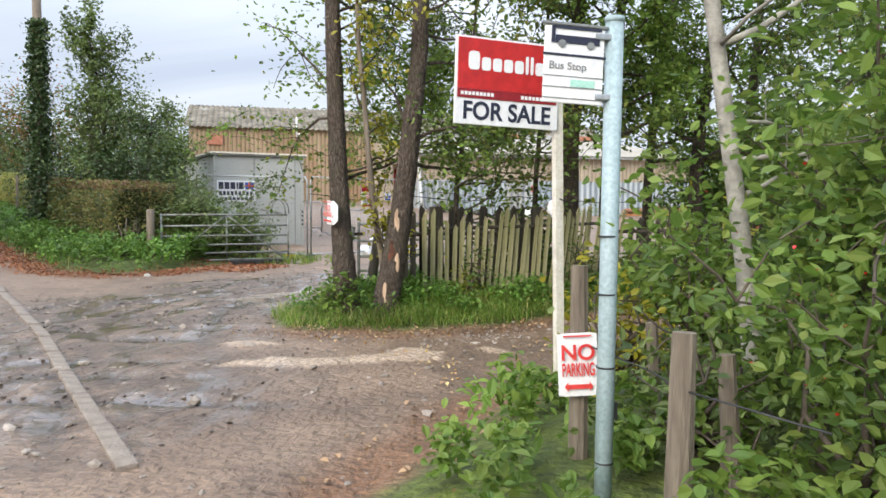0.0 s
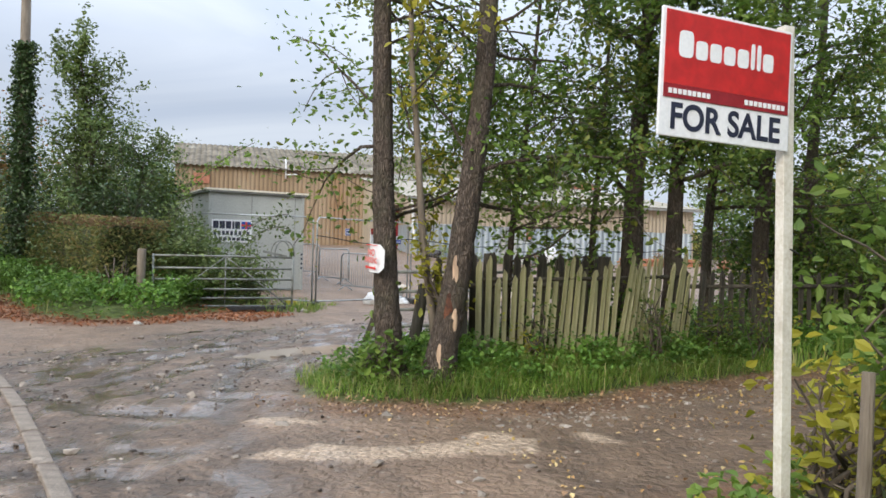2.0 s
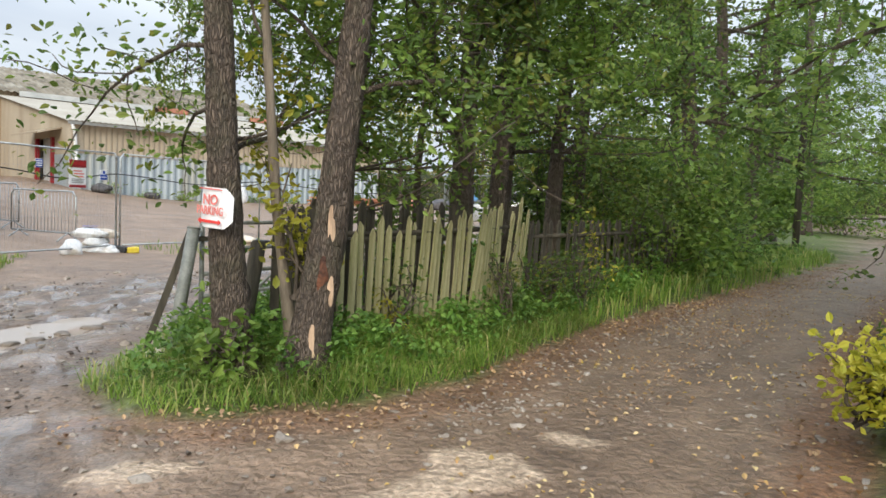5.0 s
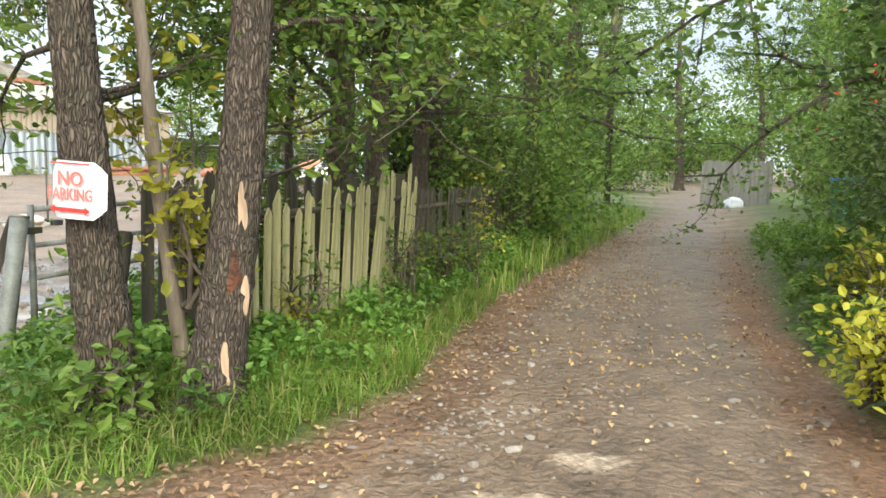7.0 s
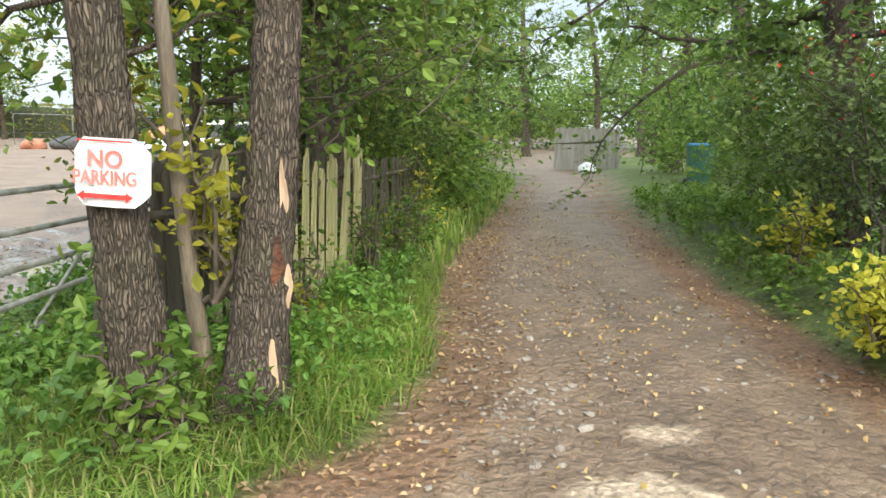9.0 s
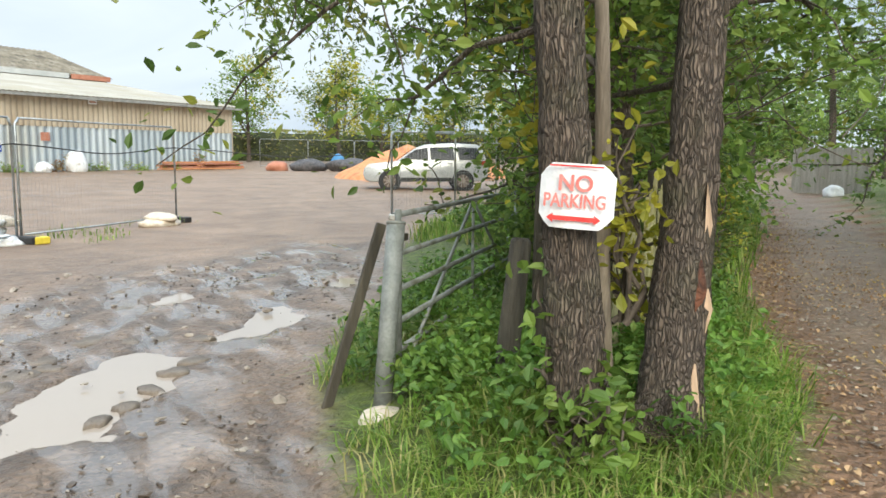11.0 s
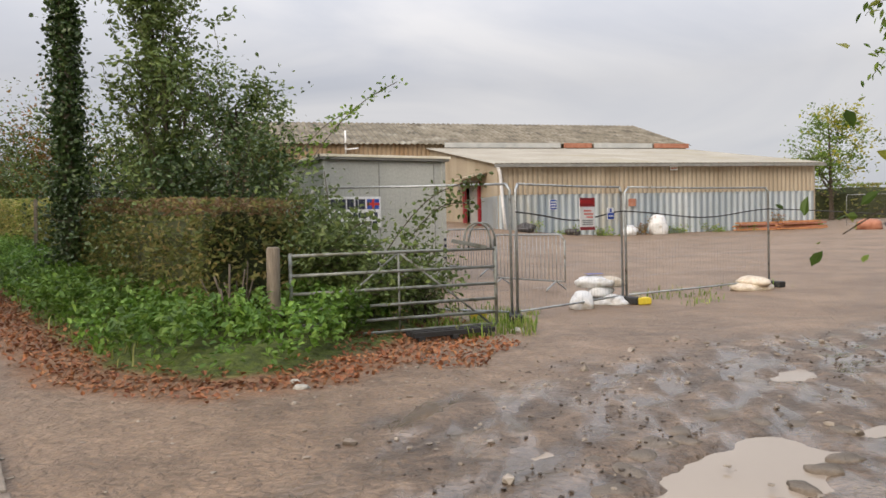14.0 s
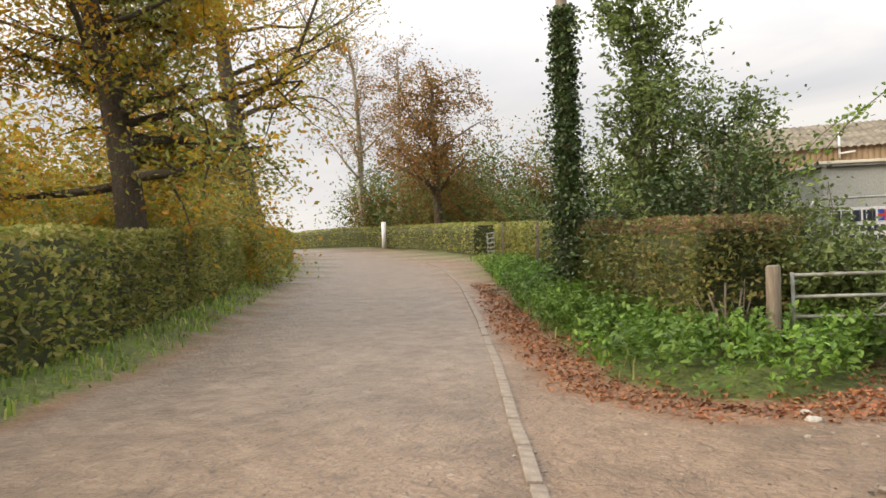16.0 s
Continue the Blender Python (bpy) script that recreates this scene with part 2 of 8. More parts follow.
M_MINT = material("mint_strip", [(0.35, 0.62, 0.52), (0.42, 0.68, 0.58)], 6, 0.5, bump=0)
M_GREYTEXT = material("grey_lettering", [(0.16, 0.17, 0.17), (0.24, 0.25, 0.25)], 6, 0.6, bump=0)
M_BLACK = material("black_rubber", [(0.012, 0.012, 0.013), (0.03, 0.03, 0.03)], 10, 0.75, bump=0.2)
M_CARPAINT = material("silver_car_paint", [(0.34, 0.345, 0.34), (0.40, 0.405, 0.40)], 2, 0.3, metal=0.3, bump=0, coat=0.6, wear=(0.45, 0.42, 0.37), wear_at=0.66)
M_CARGLASS = material("tinted_glass", [(0.012, 0.014, 0.016), (0.02, 0.022, 0.025)], 2, 0.08, bump=0)
M_CARGLASS.node_tree.nodes["Principled BSDF"].inputs["Specular IOR Level"].default_value = 0.18
M_ALLOY = material("muddy_alloy", [(0.20, 0.16, 0.13), (0.36, 0.33, 0.30)], 14, 0.5, metal=0.5, bump=0.1)
M_LAMP = material("tail_lamp_red", [(0.25, 0.008, 0.008), (0.35, 0.015, 0.012)], 5, 0.2, bump=0)
M_SAND = material("orange_aggregate", [(0.42, 0.17, 0.07), (0.54, 0.25, 0.11), (0.36, 0.14, 0.06)], 2.5, 0.95, bump=0.9, fine=14)
M_BAG = material("white_sack", [(0.58, 0.59, 0.60), (0.74, 0.74, 0.74)], 6, 0.55, bump=0.35, fine=25, wear=(0.42, 0.38, 0.32), wear_at=0.62)
M_BAG_BEIGE = material("beige_sack", [(0.50, 0.42, 0.33), (0.66, 0.58, 0.48)], 6, 0.8, bump=0.35, fine=25)
M_STONE = material("limestone", [(0.28, 0.26, 0.23), (0.46, 0.44, 0.39)], 9, 0.9, bump=0.6, fine=30)
M_PEBBLE = material("gravel_stone", [(0.14, 0.11, 0.09), (0.26, 0.22, 0.18), (0.38, 0.33, 0.28)], 3, 0.8, bump=0.4, fine=50)
M_KERB = material("concrete_kerb", [(0.17, 0.137, 0.108), (0.31, 0.26, 0.21)], 5, 0.85, bump=0.5, fine=50, wear=(0.15, 0.115, 0.09), wear_at=0.54)
M_YELLOW = material("yellow_block", [(0.55, 0.42, 0.03), (0.68, 0.53, 0.06)], 8, 0.6, bump=0.1)
M_GREEN_BIN = material("dark_green_bin", [(0.01, 0.05, 0.03), (0.02, 0.08, 0.05)], 6, 0.5, bump=0.05)
M_BLUE_LID = material("blue_lid", [(0.03, 0.14, 0.30), (0.05, 0.2, 0.38)], 6, 0.5, bump=0.05)
M_TARP = material("green_tarpaulin", [(0.20, 0.40, 0.34), (0.32, 0.52, 0.46)], 4, 0.6, bump=0.3)
M_JUNK = material("dark_junk", [(0.02, 0.02, 0.022), (0.10, 0.09, 0.09)], 6, 0.7, bump=0.3)
M_BRICK = material("brick_red", [(0.32, 0.12, 0.07), (0.44, 0.2, 0.13)], 3, 0.9, bump=0.3)
M_FARFENCE = material("silvered_boards", [(0.22, 0.20, 0.17), (0.36, 0.34, 0.30)], 3, 0.9, bump=0.4, stretch=(3, 3, 0.3))
M_MESH = material("fence_wire", [(0.26, 0.28, 0.29), (0.38, 0.40, 0.41)], 9, 0.5, metal=0.6, bump=0)
M_CABLE = material("black_cable", [(0.015, 0.015, 0.018), (0.03, 0.03, 0.03)], 9, 0.6, bump=0)
M_DOORGREY = material("roller_door", [(0.36, 0.37, 0.36), (0.48, 0.49, 0.48)], 1.0, 0.6, bump=0.1, metal=0.2)

L_LIME = leaf_material("ash_leaf", [(0.053, 0.098, 0.018), (0.090, 0.150, 0.030), (0.150, 0.210, 0.038), (0.255, 0.255, 0.045)])
L_DEEP = leaf_material("woodland_leaf", [(0.069, 0.127, 0.029), (0.127, 0.207, 0.046), (0.196, 0.287, 0.063), (0.276, 0.345, 0.075)])
L_FRESH = leaf_material("sunlit_leaf", [(0.10, 0.18, 0.03), (0.17, 0.27, 0.045), (0.25, 0.34, 0.07)])
L_YELLOW = leaf_material("yellow_leaf", [(0.24, 0.25, 0.03), (0.40, 0.38, 0.04), (0.56, 0.50, 0.06)])
L_BRIGHT = leaf_material("bright_yellow_leaf", [(0.45, 0.46, 0.05), (0.62, 0.58, 0.06), (0.74, 0.66, 0.1)])
L_AUTUMN = leaf_material("autumn_leaf", [(0.26, 0.26, 0.035), (0.42, 0.33, 0.035), (0.52, 0.31, 0.035), (0.46, 0.19, 0.025)])
L_RUSSET = leaf_material("russet_leaf", [(0.140, 0.119, 0.028), (0.266, 0.154, 0.042), (0.336, 0.140, 0.042)])
L_HEDGE = leaf_material("hedge_leaf", [(0.09, 0.12, 0.038), (0.16, 0.195, 0.055), (0.25, 0.245, 0.078), (0.33, 0.245, 0.1)])
L_HEDGE_B = leaf_material("beech_hedge_leaf", [(0.14, 0.18, 0.04), (0.235, 0.265, 0.065), (0.32, 0.31, 0.09), (0.40, 0.32, 0.11)])
L_CLIPPED = leaf_material("clipped_brown_leaf", [(0.150, 0.090, 0.045), (0.255, 0.150, 0.075), (0.135, 0.120, 0.045)])
L_IVY = leaf_material("ivy_leaf", [(0.027, 0.057, 0.018), (0.053, 0.093, 0.027), (0.090, 0.135, 0.045)], 0.15, 0.35)
L_BUSH = leaf_material("bush_leaf", [(0.07, 0.11, 0.032), (0.125, 0.18, 0.05), (0.21, 0.265, 0.08)], 0.3)
L_NETTLE = leaf_material("nettle_leaf", [(0.065, 0.14, 0.022), (0.12, 0.23, 0.036), (0.2, 0.32, 0.06)], 0.4)
L_GRASS = leaf_material("grass_blade", [(0.1, 0.185, 0.025), (0.175, 0.29, 0.042), (0.27, 0.38, 0.07), (0.44, 0.38, 0.16)], 0.45)
L_LITTER = leaf_material("fallen_leaf", [(0.17, 0.055, 0.025), (0.27, 0.095, 0.038), (0.34, 0.15, 0.06), (0.19, 0.09, 0.05)], 0.05, 0.7)
L_LITTER_Y = leaf_material("fallen_pale_leaf", [(0.462, 0.330, 0.077), (0.418, 0.242, 0.099), (0.550, 0.440, 0.220), (0.242, 0.132, 0.066)], 0.05, 0.7)
L_LITTER_T = leaf_material("trodden_leaf", [(0.2, 0.115, 0.06), (0.31, 0.195, 0.105), (0.40, 0.27, 0.15), (0.15, 0.085, 0.05)], 0.05, 0.7)
L_BERRY = leaf_material("red_berry", [(0.495, 0.011, 0.011), (0.600, 0.033, 0.022)], 0.0, 0.3)


def water_material():
    m = bpy.data.materials.new("muddy_water")
    m.use_nodes = True
    n, l = m.node_tree.nodes, m.node_tree.links
    b = n["Principled BSDF"]
    b.inputs["Base Color"].default_value = (0.36, 0.30, 0.245, 1)
    b.inputs["Roughness"].default_value = 0.03
    b.inputs["IOR"].default_value = 1.33
    nz, bp, co = n.new("ShaderNodeTexNoise"), n.new("ShaderNodeBump"), n.new("ShaderNodeTexCoord")
    nz.inputs["Scale"].default_value = 5.0
    bp.inputs["Strength"].default_value, bp.inputs["Distance"].default_value = 0.03, 0.01
    l.new(co.outputs["Object"], nz.inputs["Vector"])
    l.new(nz.outputs["Fac"], bp.inputs["Height"])
    l.new(bp.outputs["Normal"], b.inputs["Normal"])
    return m


M_WATER = water_material()


# ---- shape helpers ----
def mesh_ob(name, verts, faces, mat, parent=None, label="", smooth=False):
    me = bpy.data.meshes.new(name)
    me.from_pydata([tuple(v) for v in verts] if not isinstance(verts, np.ndarray) else verts.tolist(), [], faces if not isinstance(faces, np.ndarray) else faces.tolist())
    me.materials.append(mat)
    if smooth:
        me.polygons.foreach_set("use_smooth", np.ones(len(me.polygons), bool))
    me.update()
    ob = new(name, me)
    if parent:
        ob.parent = parent
    if label:
        ob["label"] = label
    return ob


def part(name, bm, mat, parent=None, label="", smooth=False):
    me = bpy.data.meshes.new(name)
    bm.to_mesh(me)
    bm.free()
    me.materials.append(mat)
    if smooth:
        me.polygons.foreach_set("use_smooth", np.ones(len(me.polygons), bool))
    ob = new(name, me)
    if parent:
        ob.parent = parent
    if label:
        ob["label"] = label
    return ob


def thing(name, label, category, at=(0, 0, 0), turn=0.0, group="", kind=""):
    ob = new(name)
    ob.matrix_world = pose(*at, 0, 0, turn)
    return tagged(ob, label, category, group, kind)


def box_bm(bm, size, at=(0, 0, 0), turn=(0, 0, 0), bevel=0.0):
    out = bmesh.ops.create_cube(bm, size=1.0, matrix=pose(*at, *turn) @ Matrix.Diagonal((*size, 1)))
    if bevel:
        edges = list({e for v in out["verts"] for e in v.link_edges})
        bmesh.ops.bevel(bm, geom=edges, offset=bevel, segments=2, affect="EDGES", profile=0.6)
    return bm


def box(name, size, at, mat, parent, turn=(0, 0, 0), bevel=0.004, label=""):
    return part(name, box_bm(bmesh.new(), size, at, turn, bevel), mat, parent, label)


def tube(V, F, pts, radii, seg=7, cap=True):
    """Adds a tube along pts to the lists V and F."""
    pts = np.asarray(pts, float)
    n0 = len(V)
    ang = np.linspace(0, 2 * np.pi, seg, endpoint=False)
    prev = None
    for i, p in enumerate(pts):
        d = pts[min(i + 1, len(pts) - 1)] - pts[max(i - 1, 0)]
        d = d / (np.linalg.norm(d) + 1e-9)
        a = np.array([1.0, 0, 0]) if prev is None else prev
        if abs(a @ d) > 0.95:
            a = np.array([0, 1.0, 0])
        a = a - (a @ d) * d
        a /= np.linalg.norm(a)
        prev = a
        b = np.cross(d, a)
        r = radii[i] if hasattr(radii, "__len__") else radii
        V.extend((p + r * (np.cos(t) * a + np.sin(t) * b)).tolist() for t in ang)
        if i:
            o = n0 + (i - 1) * seg
            F.extend((o + j, o + (j + 1) % seg, o + seg + (j + 1) % seg, o + seg + j) for j in range(seg))
    if cap:
        F.append(tuple(n0 + j for j in reversed(range(seg))))
        o = n0 + (len(pts) - 1) * seg
        F.append(tuple(o + j for j in range(seg)))


def pipe(name, pts, r, mat, parent, seg=8, label="", smooth=True):
    V, F = [], []
    tube(V, F, pts, r, seg)
    return mesh_ob(name, V, F, mat, parent, label, smooth)


def vnoise(x, y, scale=1.0, seed=0):
    """Smooth value noise in 0..1, for arrays."""
    x, y = np.asarray(x, float) * scale + seed * 17.3, np.asarray(y, float) * scale - seed * 9.1
    xi, yi = np.floor(x), np.floor(y)
    fx, fy = x - xi, y - yi
    fx, fy = fx * fx * (3 - 2 * fx), fy * fy * (3 - 2 * fy)

    def h(a, b):
        v = np.sin(a * 127.1 + b * 311.7 + seed * 74.7) * 43758.5453
        return v - np.floor(v)

    return (h(xi, yi) * (1 - fx) + h(xi + 1, yi) * fx) * (1 - fy) + (h(xi, yi + 1) * (1 - fx) + h(xi + 1, yi + 1) * fx) * fy


def fbm(x, y, scale=1.0, seed=0):
    return 0.55 * vnoise(x, y, scale, seed) + 0.28 * vnoise(x, y, scale * 2.1, seed + 1) + 0.17 * vnoise(x, y, scale * 4.3, seed + 2)


def softplus(v, k=1.5):
    return np.log1p(np.exp(np.clip(np.asarray(v, float) / k, -40, 40))) * k


def step01(v, w):
    """0 below -w, 1 above w, smooth between."""
    t = np.clip((np.asarray(v, float) + w) / (2 * w), 0, 1)
    return t * t * (3 - 2 * t)


def poly_dist(x, y, poly):
    """Signed distance to a polygon, positive inside."""
    x, y = np.asarray(x, float), np.asarray(y, float)
    best, inside = np.full(x.shape, 1e9), np.zeros(x.shape, bool)
    for (ax, ay), (bx, by) in zip(poly, poly[1:] + poly[:1]):
        dx, dy = bx - ax, by - ay
        t = np.clip(((x - ax) * dx + (y - ay) * dy) / (dx * dx + dy * dy), 0, 1)
        best = np.minimum(best, np.hypot(x - ax - t * dx, y - ay - t * dy))
        cross = ((ay > y) != (by > y)) & (x < (bx - ax) * (y - ay) / ((by - ay) if by != ay else 1e-9) + ax)
        inside ^= cross
    return np.where(inside, best, -best)


def line_dist(x, y, pts):
    """Distance to a polyline."""
    best = np.full(np.shape(x), 1e9)
    for (ax, ay), (bx, by) in zip(pts, pts[1:]):
        dx, dy = bx - ax, by - ay
        t = np.clip(((x - ax) * dx + (y - ay) * dy) / (dx * dx + dy * dy), 0, 1)
        best = np.minimum(best, np.hypot(x - ax - t * dx, y - ay - t * dy))
    return best


# ---- the plan: the road, the lane, the yard mouth ----
KERB = [(1.5, 1.4), (-1.3, 4.74), (-3.3, 7.04), (-4.96, 8.99), (-7.78, 12.02), (-9.23, 13.57), (-11.1, 15.6), (-14.6, 19.2), (-20.0, 24.6), (-27.0, 31.0), (-38.0, 39.0), (-54.0, 47.0), (-75.0, 50.0), (-110.0, 50.0)]
ISLAND = [(-3.0, 10.6), (-2.68, 9.85), (-2.1, 9.65), (-1.25, 9.72), (-0.3, 10.2), (1.0, 11.4), (2.4, 12.6), (6.2, 15.1), (16.0, 21.8), (24.0, 28.0), (34, 37), (30, 44), (16, 34), (7.5, 24.0), (3.4, 20.5), (1.0, 17.4), (-0.2, 15.1), (-1.6, 13.5), (-2.45, 12.2)]
SOUTH_BANK = [(-0.5, 5.0), (-0.25, 5.9), (0.05, 6.8), (0.9, 7.6), (1.75, 8.4), (3.5, 9.9), (9.0, 13.8), (25.0, 24.5), (40, 34), (60, 20), (40, -10), (3, -6), (1.2, 1.5), (0.25, 3.9)]
NORTH_BANK = [(-6.4, 18.3), (-6.9, 16.6), (-7.3, 15.4), (-7.9, 14.98), (-9.1, 15.3), (-10.8, 16.8), (-12.5, 18.4), (-16.2, 22.2), (-22.0, 28.2), (-29, 35), (-40, 43), (-56, 51), (-80, 54), (-80, 75), (-40, 75), (-20, 45), (-12, 28), (-9.5, 23), (-7.0, 19.2)]
LEFT_BANK = [(-10.8, 6.5), (-12.9, 10.3), (-15.1, 12.7), (-20.2, 17.4), (-32.7, 27.8), (-44, 35), (-57, 41), (-75, 44.5), (-110, 44.5), (-110, -30), (-14, -30), (-9.0, 0.0)]
PUDDLES = [[(-4.25, 12.49), (-4.04, 13.05), (-3.82, 13.24), (-3.29, 13.78), (-2.81, 13.37), (-2.86, 13.06), (-3.32, 12.48), (-3.64, 12.03), (-3.97, 11.83), (-4.26, 11.98)],
           [(-2.83, 13.73), (-2.48, 14.10), (-1.94, 14.88), (-1.64, 14.91), (-1.53, 14.31), (-1.95, 13.78), (-2.35, 13.64), (-2.66, 13.57)],
           [(-0.9, 15.6), (-0.6, 16.1), (-0.2, 16.0), (-0.5, 15.3)],
           [(-5.0, 13.1), (-4.8, 13.25), (-4.65, 13.1), (-4.85, 12.95)],
           [(-2.9, 15.6), (-2.4, 16.2), (-2.2, 16.0), (-2.5, 15.4)]]
PATCHES = [[(-2.44, 7.83), (-2.11, 8.17), (-1.48, 8.21), (-1.03, 8.72), (-0.66, 8.6), (-0.62, 8.3), (-1.04, 8.10), (-1.48, 7.9), (-2.1, 7.75)],
           [(-0.33, 8.92), (-0.1, 8.8), (-0.02, 8.62), (-0.25, 8.66)], [(-2.9, 8.75), (-2.5, 8.9), (-2.2, 8.8), (-2.6, 8.6)]]
WET = [(-1.2, 6.6), (-2.8, 5.0), (-5.5, 7.4), (-7.2, 10.8), (-6.3, 13.6), (-4.9, 16.2), (-3.1, 17.5), (0.2, 19.6), (1.4, 19.2), (0.2, 16.0), (-1.4, 13.5), (-2.5, 12.0), (-3.0, 10.3), (-2.6, 9.2), (-2.4, 8.3)]

TRACKS = [[(-8.4, 5.0), (-6.2, 9.2), (-4.5, 12.0), (-2.9, 14.6), (-0.9, 17.6), (1.6, 20.6), (3.6, 25.0), (5.5, 33.0)],
          [(9.0, 16.2), (4.05, 12.23), (1.75, 10.35), (0.4, 9.4), (-1.8, 8.2), (-4.4, 7.9), (-6.6, 9.6), (-9.5, 12.4)],
          [(-1.5, 4.6), (-3.3, 7.6), (-4.6, 10.4), (-4.6, 13.0), (-2.4, 16.9), (0.8, 19.2)]]
LANE_MIDDLE = [(0.2, 9.3), (0.48, 9.45), (1.75, 10.35), (4.05, 12.23), (8.59, 15.81), (15.0, 21.0)]
LANE_EDGE = [(-2.2, 9.45), (-1.4, 9.55), (-0.45, 10.0), (1.0, 11.2), (2.75, 12.6), (5.9, 14.8), (15.0, 21.4)]


def beside(x, y, pts):
    """Distance to a line of points, positive on its left."""
    best, out = np.full(np.shape(x), 1e9), np.zeros(np.shape(x))
    for (ax, ay), (bx, by) in zip(pts, pts[1:]):
        dx, dy = bx - ax, by - ay
        t = np.clip(((x - ax) * dx + (y - ay) * dy) / (dx * dx + dy * dy), 0, 1)
        d = np.hypot(x - ax - t * dx, y - ay - t * dy)
        near = d < best
        out = np.where(near, d * np.sign((y - ay) * dx - (x - ax) * dy), out)
        best = np.minimum(best, d)
    return out


def ground_z(x, y):
    x, y = np.asarray(x, float), np.asarray(y, float)
    s = -0.7071 * (x + 8) + 0.7071 * (y - 12.4)
    up = softplus(s - 3, 2.0) * 0.04
    up = np.minimum(up, 2.6 + 0.15 * (up - 2.6)) * step01(-(x + 7), 6.0)
    yard = 0.021 * np.minimum(softplus(y - 24, 3.0), 60) * step01(x + 12, 5.0)
    along = (x + 1) * 0.80 + (y - 9) * 0.60
    lane = 0.03 * np.minimum(softplus(along - 62, 2.5), 40) * step01(x - 4 - 0.5 * (y - 12), 4.0)
    return up + yard + lane


def bank_z(x, y):
    """Verges stand a little over the road."""
    x, y = np.asarray(x, float), np.asarray(y, float)
    out = np.zeros(np.shape(x))
    for poly, high, wide in ((ISLAND, 0.14, 0.45), (SOUTH_BANK, 0.22, 0.5), (NORTH_BANK, 0.16, 0.5), (LEFT_BANK, 0.2, 0.6)):
        out = np.maximum(out, high * step01(poly_dist(x, y, poly) - wide * 0.6, wide))
    return out


def surface_z(x, y):
    return ground_z(x, y) + bank_z(x, y)


def spaced(lo, hi, stepping, far):
    core = list(np.arange(lo, hi + 1e-6, stepping))
    a, d = [], stepping
    p = lo
    while p > -far:
        d *= 1.16
        p -= d
        a.append(p)
    b, d, p = [], stepping, core[-1]
    while p < far:
        d *= 1.16
        p += d
        b.append(p)
    return np.array(a[::-1] + core + b)


